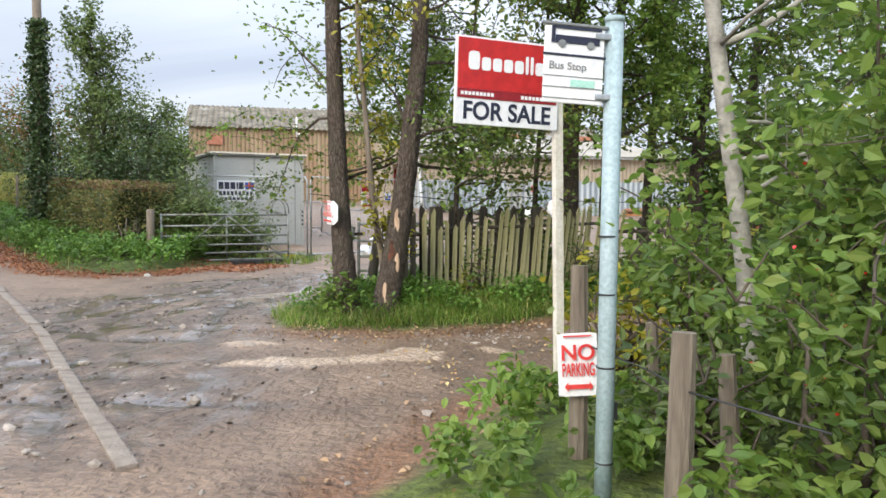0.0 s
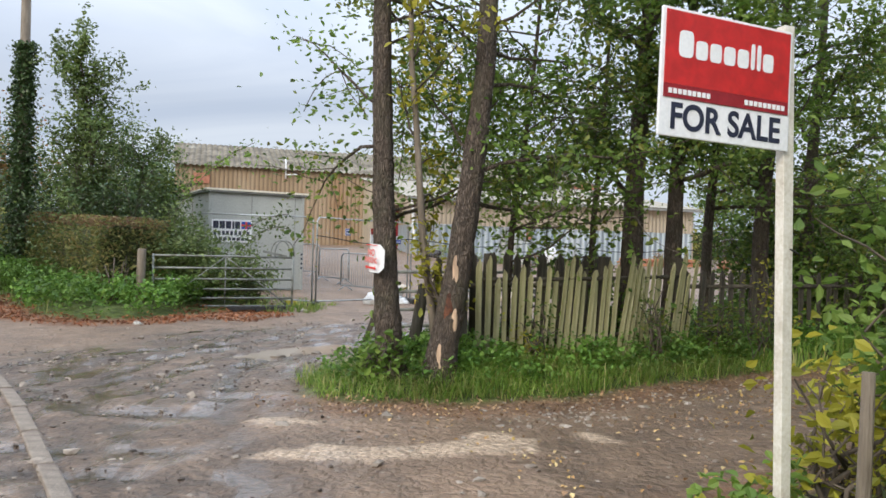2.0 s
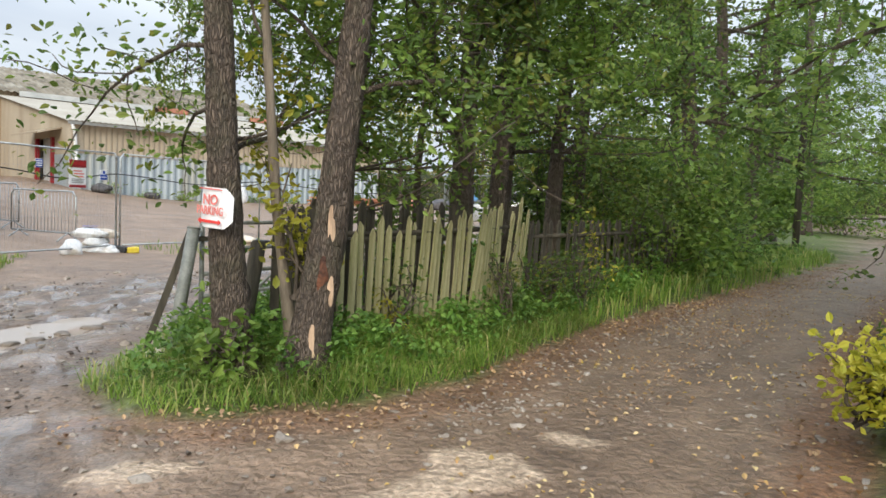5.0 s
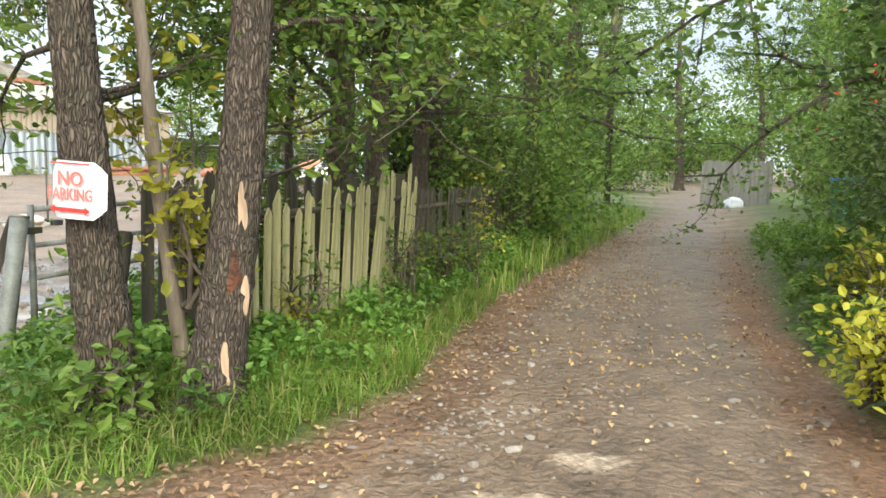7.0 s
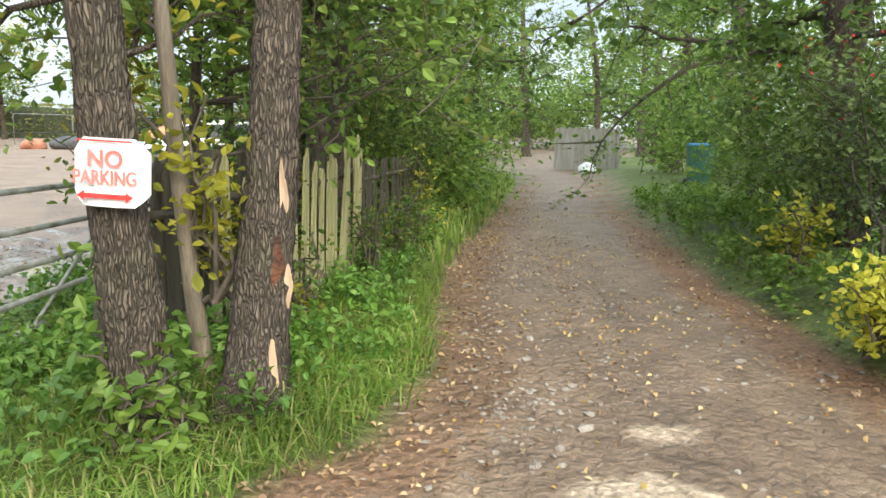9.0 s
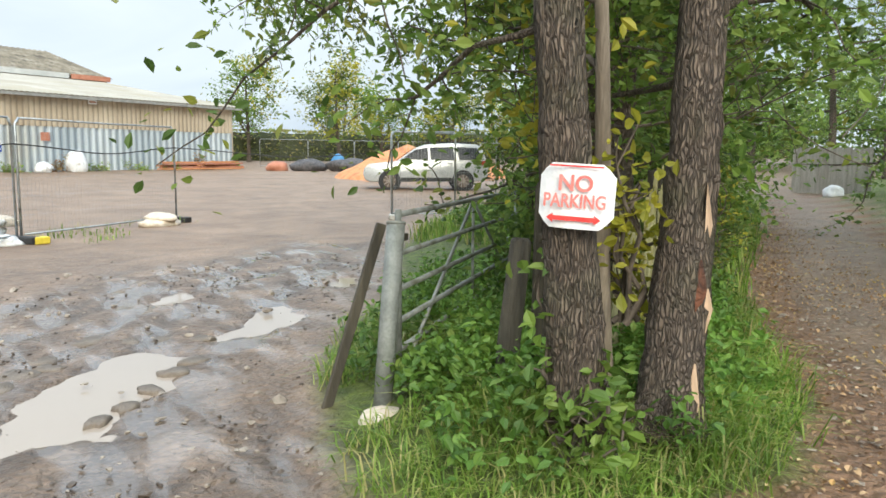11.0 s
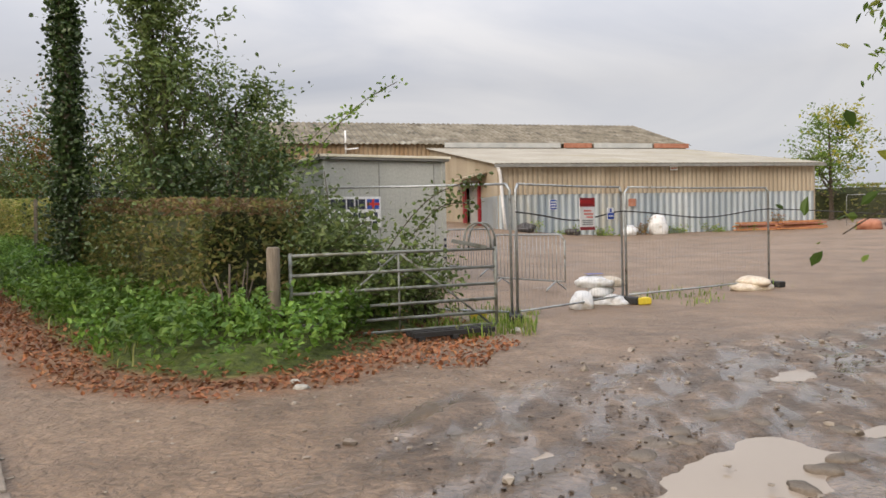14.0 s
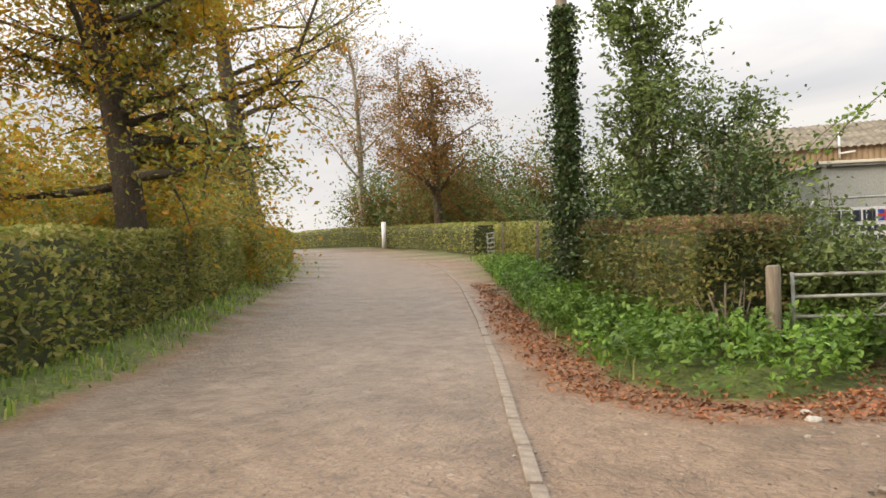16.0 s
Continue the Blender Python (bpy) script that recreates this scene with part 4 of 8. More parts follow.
def bush(label, centre, radii, count, leaf, mat, seed, name="bush", stems=10, mat2=None, category="bush", clump=0.35, z0=0.0, aspect=0.55):
    """A shrub: stems from the ground and leaves gathered in clumps, uneven in outline."""
    rng = np.random.default_rng(seed)
    bx, by = centre
    root = thing(name, label, category, (bx, by, float(surface_z(bx, by)) - 0.03 + z0))
    rx, ry, rz = radii
    V, F, tips = [], [], []
    for i in range(stems):
        a, e = rng.uniform(0, 2 * np.pi), rng.uniform(0.15, 1.0)
        end = np.array([rx * np.cos(a) * (1 - e * 0.35), ry * np.sin(a) * (1 - e * 0.35), rz * 2 * e * rng.uniform(0.75, 1.1)])
        p0 = np.array([rng.normal() * rx * 0.2, rng.normal() * ry * 0.2, 0])
        pts = [p0 + (end - p0) * t + np.array([0, 0, rz * 0.5 * t * (1 - t)]) + rng.normal(size=3) * 0.05 * (t > 0) for t in np.linspace(0, 1, 6)]
        tube(V, F, pts, np.linspace(0.018, 0.005, 6), 5, cap=False)
        tips += pts[2:]
        for _ in range(3):
            tw = wander(pts[rng.integers(2, 6)], rng.normal(size=3) + np.array([0, 0, 0.4]), min(rx, rz) * 0.7, 3, 0.25, 0.0, rng)
            tube(V, F, tw, np.linspace(0.007, 0.003, 4), 4, cap=False)
            tips += list(tw)
    tagged(mesh_ob("stemwork", V, F, M_TWIG, root, smooth=True), kind="stuff")
    tips = np.array(tips)
    c = tips[rng.integers(0, len(tips), count)] + rng.normal(size=(count, 3)) * clump * np.array([1, 1, 0.8])
    c[:, 2] = np.abs(c[:, 2]) + 0.02
    if mat2 is not None:
        sel = vnoise(c[:, 0] + c[:, 2], c[:, 1], 1.3, seed) > 0.6
        leaf_part("yellow_foliage", c[sel], leaf * rng.uniform(0.6, 1.3, sel.sum()), mat2, root, aspect=aspect)
        c = c[~sel]
    leaf_part("foliage", c, leaf * rng.uniform(0.6, 1.3, len(c)), mat, root, aspect=aspect)
    return root


# ---- the big barn with its lean-to ----
U, N = np.array([0.917, 0.399]), np.array([-0.399, 0.917])
SHED0 = np.array([-8.0, 50.4])


def P2(j, d):
    """A place j metres along the shed's front and d metres behind it."""
    return SHED0 + U * j + N * d


def corrugated(name, a, b, pitch, depth, mat, parent, sharp=False, label=""):
    """A profiled sheet. a, b: bottom edge from left to right, and the top edge's two ends, each as 3D points (lists of two)."""
    (a0, a1), (b0, b1) = a, b
    a0, a1, b0, b1 = (np.array(v, float) for v in (a0, a1, b0, b1))
    length = np.linalg.norm(a1 - a0)
    per = 4
    n = max(4, int(length / pitch) * per)
    nrm = np.cross(a1 - a0, b0 - a0)
    nrm /= np.linalg.norm(nrm)
    prof = [0, 1, 1, 0] if sharp else [0, 0.7, 1, 0.7]
    V, F = [], []
    for i in range(n + 1):
        t = i / n
        o = nrm * depth * prof[i % per]
        V += [tuple(a0 + (a1 - a0) * t + o), tuple(b0 + (b1 - b0) * t + o)]
    F = [(2 * i, 2 * i + 2, 2 * i + 3, 2 * i + 1) for i in range(n)]
    ob = mesh_ob(name, V, F, mat, parent, label)
    so = ob.modifiers.new("thick", "SOLIDIFY")
    so.thickness = 0.02
    return ob


def v3(p, z):
    return (float(p[0]), float(p[1]), float(z))


def slab(name, corners, thick, mat, parent, label=""):
    """A flat panel with thickness through four 3D corners."""
    c = [np.array(v, float) for v in corners]
    nrm = np.cross(c[1] - c[0], c[3] - c[0])
    nrm /= np.linalg.norm(nrm)
    V = [tuple(v + nrm * thick / 2) for v in c] + [tuple(v - nrm * thick / 2) for v in c]
    F = [(0, 1, 2, 3), (7, 6, 5, 4)] + [(i, i + 4, (i + 1) % 4 + 4, (i + 1) % 4) for i in range(4)]
    return mesh_ob(name, V, F, mat, parent, label)


def build_barn():
    G = -0.6
    shed = thing("farm_shed", "long lean-to shed with silver lower cladding and grey corrugated upper wall", "barn")
    Ls, D, E0, E1 = 21.1, 15.7, 4.8, 7.3
    mid = 3.05
    corrugated("lower_cladding", (v3(P2(0, 0), G), v3(P2(Ls, 0), G)), (v3(P2(0, 0), mid), v3(P2(Ls, 0), mid)), 0.42, 0.09, M_STEEL_CLAD, shed, True, "silver box-profile steel sheets with dull streaks")
    corrugated("upper_cladding", (v3(P2(0, -0.04), mid), v3(P2(Ls, -0.04), mid)), (v3(P2(0, -0.04), E0), v3(P2(Ls, -0.04), E0)), 0.30, 0.06, M_ASB, shed, False, "beige corrugated fibre-cement sheets")
    corrugated("roof", (v3(P2(-0.4, -0.5), E0 - 0.03), v3(P2(Ls + 0.4, -0.5), E0 - 0.03)), (v3(P2(-0.4, D), E1), v3(P2(Ls + 0.4, D), E1)), 0.30, 0.06, M_ROOF, shed, False, "pale corrugated fibre-cement roof")
    slab("gutter", [v3(P2(-0.4, -0.58), E0 - 0.06), v3(P2(Ls + 0.4, -0.58), E0 - 0.06), v3(P2(Ls + 0.4, -0.58), E0 - 0.22), v3(P2(-0.4, -0.58), E0 - 0.22)], 0.10, M_CABIN_TRIM, shed, "dark eaves gutter")
    # the gable towards the road: grey panel, door with red frame, canopy
    door0, door1, dh = 3.2, 6.4, 4.0
    def top(d):
        return E0 + (E1 - E0) * d / D
    for a, b, z0 in ((0, door0, G), (door0, door1, dh), (door1, D, G)):
        slab("gable_wall", [v3(P2(0, a), z0), v3(P2(0, b), z0), v3(P2(0, b), top(b)), v3(P2(0, a), top(a))], 0.12, M_ASB, shed, "rendered beige gable wall")
    slab("roller_door", [v3(P2(0.25, door0), G), v3(P2(0.25, door1), G), v3(P2(0.25, door1), dh), v3(P2(0.25, door0), dh)], 0.06, M_DOORGREY, shed, "grey roller shutter door")
    for d in (door0, door1):
        slab("door_jamb", [v3(P2(-0.12, d - 0.14), G), v3(P2(-0.12, d + 0.14), G), v3(P2(-0.12, d + 0.14), dh), v3(P2(-0.12, d - 0.14), dh)], 0.2, M_DKRED, shed, "red-painted steel jamb")
    slab("canopy", [v3(P2(-1.3, door0 - 1.5), dh + 0.15), v3(P2(-1.3, door1 + 1), dh + 0.15), v3(P2(0, door1 + 1), dh + 0.5), v3(P2(0, door0 - 1.5), dh + 0.5)], 0.1, M_ASB, shed, "small sheeted canopy")
    slab("pale_plinth", [v3(P2(-0.09, 0), G), v3(P2(-0.09, door0 - 0.3), G), v3(P2(-0.09, door0 - 0.3), 3.0), v3(P2(-0.09, 0), 3.0)], 0.05, M_STEEL_CLAD, shed)
    slab("rear_wall", [v3(P2(0, D), G), v3(P2(Ls, D), G), v3(P2(Ls, D), E1), v3(P2(0, D), E1)], 0.12, M_ASB, shed)
    slab("far_gable_wall", [v3(P2(Ls, 0), G), v3(P2(Ls, D), G), v3(P2(Ls, D), E1), v3(P2(Ls, 0), E0)], 0.12, M_ASB, shed)
    q = P2(-0.2, -0.55)
    pipe("downpipe", [v3(q, E0 - 0.2), v3(P2(0.0, -0.35), E0 - 0.6), v3(P2(0.15, -0.3), 2.4), v3(P2(0.35, -0.25), 0.4)], 0.09, M_WHITE, shed, label="white plastic downpipe")
    # the old barn behind
    barn = thing("barn", "large old barn with a lichened corrugated roof", "barn")
    l0, l1, e, rz, half = -15.0, 21.9, 7.65, 10.4, 9.0
    def B(j, d):
        return P2(j + 0.0, D + d)
    corrugated("front_cladding", (v3(B(l0, 0), G), v3(B(l1, 0), G)), (v3(B(l0, 0), e), v3(B(l1, 0), e)), 0.34, 0.07, M_ASB_BROWN, barn, False, "brown-stained corrugated cladding")
    corrugated("roof_slope", (v3(B(l0 - 0.4, -0.4), e - 0.1), v3(B(l1 + 0.4, -0.4), e - 0.1)), (v3(B(l0 - 0.4, half), rz), v3(B(l1 + 0.4, half), rz)), 0.45, 0.10, M_ROOF_OLD, barn, False, "mossy corrugated roof slope")
    corrugated("roof_slope", (v3(B(l0 - 0.4, 2 * half), e - 0.1), v3(B(l1 + 0.4, 2 * half), e - 0.1)), (v3(B(l0 - 0.4, half), rz), v3(B(l1 + 0.4, half), rz)), 0.45, 0.10, M_ROOF_OLD, barn)
    for j in (l0, l1):
        V = [v3(B(j, 0), G), v3(B(j, 2 * half), G), v3(B(j, 2 * half), e), v3(B(j, half), rz), v3(B(j, 0), e)]
        V += [v3(B(j + 0.15, 0), G), v3(B(j + 0.15, 2 * half), G), v3(B(j + 0.15, 2 * half), e), v3(B(j + 0.15, half), rz), v3(B(j + 0.15, 0), e)]
        mesh_ob("gable_wall", V, [(0, 1, 2, 3, 4), (9, 8, 7, 6, 5)] + [(i, i + 5, (i + 1) % 5 + 5, (i + 1) % 5) for i in range(5)], M_ASB_BROWN, barn, "brown-stained gable")
    for j, w, m in ((1.0, 9.5, M_FLASH), (10.8, 2.4, M_BRICK), (13.4, 5.2, M_FLASH), (18.8, 3.2, M_BRICK)):
        slab("eaves_flashing", [v3(B(j, -0.5), e - 0.32), v3(B(j + w, -0.5), e - 0.32), v3(B(j + w, -0.5), e + 0.05), v3(B(j, -0.5), e + 0.05)], 0.08, m, barn, "white flashing" if m is M_FLASH else "rusty red brick course")
    box("wall_vent", (1.2, 0.1, 0.8), v3(B(-13.0, -0.12), 6.6), M_BRICK, barn, turn=(0, 0, 23.5), label="reddish louvred vent")
    pipe("vent_pipe", [v3(B(-6.5, -0.2), 6.9), v3(B(-6.5, -0.2), 8.6)], 0.07, M_WHITE, barn, label="white vent pipe")
    pipe("floodlight_arm", [v3(B(-6.5, -0.2), 7.2), v3(B(-5.6, -0.5), 7.25)], 0.06, M_WHITE, barn)


build_barn()


# ---- site cabin ----
def build_cabin():
    cab = thing("site_cabin", "grey steel site cabin with cream roof capping", "cabin", (-7.04, 23.95, 0.0), math.degrees(math.atan2(1.59, 2.14)))
    w, d, h = 2.67, 5.2, 2.66
    # local: x from -w to 0 along the end face, y back
    bm = bmesh.new()
    box_bm(bm, (w, d, h), (-w / 2, d / 2, 0.12 + h / 2), bevel=0.015)
    part("body", bm, M_CABIN, cab)
    for x in (-w + 0.04, -0.04):
        box("corner_post", (0.09, 0.09, h + 0.02), (x, 0.02, 0.12 + h / 2), M_CABIN, cab)
    box("panel_seam", (0.012, 0.012, h - 0.1), (-0.26, -0.006, 0.12 + h / 2), M_CABIN_TRIM, cab, bevel=0)
    box("panel_seam", (0.012, 0.012, h - 0.1), (-1.5, -0.006, 0.12 + h / 2), M_CABIN_TRIM, cab, bevel=0)
    box("roof_edge", (w + 0.16, d + 0.16, 0.05), (-w / 2, d / 2, h + 0.15), M_CABIN_TRIM, cab)
    box("roof_capping", (w + 0.2, d + 0.2, 0.05), (-w / 2, d / 2, h + 0.20), M_CREAM, cab, label="cream-edged flat roof")
    for x in (-w + 0.15, -0.15):
        box("skid_foot", (0.2, 0.5, 0.14), (x, 0.3, 0.07), M_CABIN_TRIM, cab)
    # vent holes drawn as dark marks down the corner
    for i in range(4):
        box("corner_marking", (0.05, 0.012, 0.06), (-0.04, -0.03, 1.15 - i * 0.13), M_NAVY, cab, bevel=0)
    # hire firm's sign: colours and bars only
    s = thing("hire_sign", "white hire sign with blue lettering and a red blue flag patch", "sign")
    s.matrix_world = cab.matrix_world @ pose(-2.04, -0.012, 1.75)
    box("board", (1.12, 0.012, 0.62), (0, 0, 0), M_WHITE, s)
    for i, (x, bw) in enumerate(((-0.43, 0.14), (-0.26, 0.14), (-0.09, 0.14), (0.04, 0.05), (0.15, 0.14))):
        box("letter_bar", (bw, 0.006, 0.2), (x, -0.008, 0.16), M_NAVY, s, bevel=0)
    box("flag_patch", (0.26, 0.006, 0.2), (0.39, -0.008, 0.16), M_BLUE, s, bevel=0)
    for sz, tr in (((0.27, 0.004, 0.05), (0, 0, 0)), ((0.05, 0.004, 0.2), (0, 0, 0))):
        box("flag_cross", sz, (0.39, -0.0125, 0.16), M_SIGNRED, s, turn=tr, bevel=0)
    for k in range(9):
        box("digit_bar", (0.075, 0.006, 0.11), (-0.45 + k * 0.112, -0.008, -0.06), M_NAVY, s, bevel=0)
    for k in range(8):
        box("address_bar", (0.09, 0.006, 0.08), (-0.42 + k * 0.12, -0.008, -0.22), M_NAVY, s, bevel=0)


build_cabin()


# ---- trees by the yard mouth ----
ash_1 = tree("ash_tree", "tall straight ash trunk with rough grey-brown bark", (-2.0, 10.28), 9.0, 0.14, trunk_pts=[(0, 0, 0), (-0.03, 0.01, 0.4), (-0.08, 0.03, 1.0), (-0.12, 0.06, 1.7), (-0.18, 0.1, 3.0), (-0.22, 0.14, 4.6), (-0.25, 0.2, 6.4), (-0.1, 0.25, 9.0)], crown_from=0.39, limbs=18, limb_len=2.2, leaves=5000, leaf=0.075, mat=L_LIME, seed=3, taper=0.35, mat2=L_FRESH, cluster=0.3, limb_up=0.25, lift=-0.03, sides=(0.3, 2.3), limb_r=0.5)
ash_2 = tree("ash_tree", "leaning ash with torn bark and a rotten hollow", (-1.48, 10.2), 9.0, 0.15, trunk_pts=[(-0.06, -0.02, 0), (0.02, 0.02, 0.5), (0.12, 0.05, 1.1), (0.22, 0.1, 2.0), (0.32, 0.15, 3.0), (0.36, 0.2, 4.5), (0.5, 0.3, 6.5), (0.6, 0.4, 9.0)], crown_from=0.39, limbs=18, limb_len=2.4, leaves=13000, leaf=0.075, mat=L_LIME, seed=4, taper=0.35, mat2=L_FRESH, cluster=0.3, limb_up=0.25, lift=-0.02, sides=(-0.9, 2.4), limb_r=0.5)


def wood_scar(parent, at, size, turn, mat, name, label):
    """A torn lens-shaped patch lying on the trunk."""
    rng = np.random.default_rng(len(label))
    k0 = rng.uniform(0, 6)
    V, F = [(0, -0.012, 0)], []
    n = 18
    for k in range(n):
        a = 2 * math.pi * k / n
        w = 1 + 0.12 * math.sin(3 * a + k0) + rng.uniform(-0.06, 0.06)
        V.append((size[0] * math.cos(a) * w, 0.02, size[1] * math.sin(a) * w))
    F = [(0, 1 + (k + 1) % n, 1 + k) for k in range(n)]
    ob = mesh_ob(name, V, F, mat, parent, label, smooth=True)
    ob.matrix_local = pose(*at, 0, 0, turn)
    return ob


for at, size, turn, mat, name, lab in (((0.118, -0.075, 1.02), (0.045, 0.2), 35, M_PALE_WOOD, "torn_bark", "pale bare wood under torn bark"), ((0.06, -0.105, 0.72), (0.055, 0.13), 15, M_ROTTEN, "rotten_hollow", "dark rotten hollow"), ((0.115, -0.1, 0.62), (0.03, 0.12), 25, M_PALE_WOOD, "torn_bark", "pale bare wood"), ((-0.02, -0.155, 0.2), (0.045, 0.17), 10, M_PALE_WOOD, "torn_bark", "pale bare wood at the foot")):
    wood_scar(ash_2, at, size, turn, mat, name, lab)
tree("sapling", "thin mossy sapling between two larger trunks", (-1.55, 10.58), 5.0, 0.045, crown_from=0.25, limbs=10, limb_len=1.0, leaves=900, leaf=0.085, mat=L_YELLOW, seed=8, bark=M_POSTWOOD, cluster=0.16, taper=0.4)
for k, (x, y, r, h, lx, ly, sd, cf, n) in enumerate(((-0.95, 11.75, 0.045, 6, 0.3, 0.1, 5, 0.3, 1500), (0.1, 13.0, 0.05, 6.5, 0.2, 0.1, 7, 0.3, 1900), (0.6, 12.85, 0.15, 9, 0.22, 0.2, 12, 0.3, 12500), (1.15, 13.1, 0.12, 9, 0.3, 0.3, 13, 0.3, 12500), (2.7, 14.7, 0.13, 9, 0.4, 0, 14, 0.3, 5500), (3.8, 15.9, 0.12, 9, 0.3, 0.2, 15, 0.3, 5500))):
    tree("hedgerow_tree", "slender dark-stemmed tree behind the paling fence", (x, y), h, r, trunk_pts=[(0, 0, 0), (lx * 0.2, ly * 0.2, h * 0.25), (lx * 0.8, ly * 0.6, h * 0.5), (lx * 1.5, ly, h)], crown_from=cf, limbs=16, limb_len=2.1, leaves=n, leaf=0.085, mat=L_LIME if k not in (3, 4) else L_DEEP, seed=sd, cluster=0.2, limb_up=0.25, mat2=L_FRESH, group="trees behind the fence")

tree("field_maple", "dense leafy maple overhanging the open gate", (1.95, 14.7), 7.0, 0.09, crown_from=0.3, limbs=26, limb_len=2.2, leaves=6000, leaf=0.08, mat=L_FRESH, seed=31, cluster=0.22, limb_up=0.2, lift=-0.02, twigs=7, mat2=L_LIME)


def hanging_branch(parent, start, bends, seed, sprays=16, mat=None):
    """A drooping ash limb with feathered leaves: paired leaflets along hanging stalks."""
    rng = np.random.default_rng(seed)
    line = [np.array(start, float)] + [np.array(q, float) for q in bends]
    pts = []
    for a, b in zip(line, line[1:]):
        pts += [a + (b - a) * t + rng.normal(size=3) * 0.02 for t in np.linspace(0, 1, 6, endpoint=False)]
    pts.append(line[-1])
    V, F, c = [], [], []
    tube(V, F, pts, np.linspace(0.018, 0.005, len(pts)), 6)
    for _ in range(sprays):
        q = pts[int(rng.integers(len(pts) // 3, len(pts)))]
        tw = wander(q, rng.normal(size=3) * np.array([1, 1, 0.35]) + np.array([0, 0, -0.35]), rng.uniform(0.3, 0.75), 5, 0.2, -0.12, rng)
        tube(V, F, tw, np.linspace(0.006, 0.003, len(tw)), 4, cap=False)
        for r in tw[1:]:
            for _ in range(2):
                stalk = wander(r, rng.normal(size=3) + np.array([0, 0, -0.5]), 0.2, 4, 0.15, -0.25, rng)
                tube(V, F, stalk, 0.002, 3, cap=False)
                for v in stalk[1:]:
                    side = rng.normal(size=3) * 0.03
                    c += [v + side, v - side]
    tagged(mesh_ob("hanging_branch", V, F, M_TWIG, parent, smooth=True), kind="stuff")
    leaf_part("hanging_foliage", np.array(c), 0.062 * rng.uniform(0.7, 1.25, len(c)), mat or L_LIME, parent, aspect=0.38, droop=0.9)


for k, bends in enumerate((((-0.35, 1.3, 4.1), (-0.65, 2.2, 3.3), (-0.75, 2.4, 2.4)), ((-0.1, 1.4, 4.2), (-0.3, 2.5, 3.6), (-0.35, 2.9, 2.9)), ((0.1, 1.6, 4.4), (0.15, 2.9, 3.7), (0.1, 3.3, 2.9)), ((0.4, 1.7, 3.9), (0.7, 2.7, 3.4), (0.75, 3.1, 2.7)), ((0.5, 1.4, 4.3), (1.2, 2.6, 3.8), (1.4, 3.2, 2.8)))):
    hanging_branch(ash_1, (-0.2, 0.12, 3.6 + 0.15 * k), [(x + 0.34, y + 0.1, z - 0.3) for x, y, z in bends], 700 + k, sprays=12 if k < 2 else 22, mat=L_FRESH if k % 2 else L_LIME)

# ---- woods along the lane ----
WOODS = ((7.6, 17.7, 10, 0.2), (10.5, 20.5, 11, 0.22), (15.0, 24.5, 12, 0.22), (20.0, 29.0, 12, 0.25), (27.0, 34.0, 13, 0.25), (12.5, 25.0, 10, 0.2), (6.2, 9.6, 9, 0.18), (9.0, 10.6, 10, 0.2), (13.5, 13.2, 11, 0.22), (19.0, 16.5, 12, 0.24), (25.5, 21.0, 12, 0.24), (33.0, 25.5, 13, 0.25), (38.0, 37.5, 13, 0.3), (34.0, 42.0, 14, 0.3), (42.0, 31.0, 14, 0.3), (4.6, 6.2, 8, 0.15), (48, 38, 14, 0.3))
for k, (x, y, h, r) in enumerate(WOODS):
    tree("woodland_tree", "leafy woodland tree beside the lane", (x, y), h, r, crown_from=0.27, limbs=20, limb_len=3.6 if k != 15 else 2.4, leaves=8500, leaf=0.16 if k != 15 else 0.1, mat=(L_DEEP, L_FRESH)[k % 2], seed=40 + k, cluster=0.24, twigs=7, limb_up=0.12, lift=0.0, mat2=L_FRESH if k % 2 else None, group="woodland trees")
for k, (x, y, rx, rz, n, lf, m, m2) in enumerate(((4.3, 15.0, 0.95, 0.95, 4600, 0.085, L_FRESH, L_LIME), (5.6, 16.4, 1.3, 1.4, 4500, 0.13, L_DEEP, L_FRESH), (8.0, 18.3, 1.5, 1.5, 4200, 0.15, L_DEEP, L_FRESH), (11.5, 21.8, 1.7, 1.6, 4000, 0.17, L_DEEP, L_FRESH), (17, 27, 2.0, 1.9, 4000, 0.2, L_FRESH, L_DEEP), (4.6, 8.7, 1.25, 1.7, 5600, 0.075, L_BUSH, None), (7.4, 10.2, 1.4, 1.6, 4600, 0.11, L_DEEP, L_FRESH), (11.4, 12.0, 1.6, 1.6, 4200, 0.13, L_DEEP, L_FRESH), (18.0, 15.8, 1.8, 1.8, 4000, 0.17, L_DEEP, L_FRESH), (23, 19.5, 2.2, 2.2, 4000, 0.2, L_FRESH, L_DEEP), (31, 35.5, 2.5, 2.2, 4000, 0.22, L_DEEP, L_FRESH), (2.9, 7.3, 0.7, 0.8, 3000, 0.08, L_DEEP, L_FRESH))):
    bush("dense green shrub at the edge of the lane", (x, y), (rx, rx, rz), n, lf, m, 70 + k, mat2=m2, stems=16, clump=0.2 + 0.06 * rx)
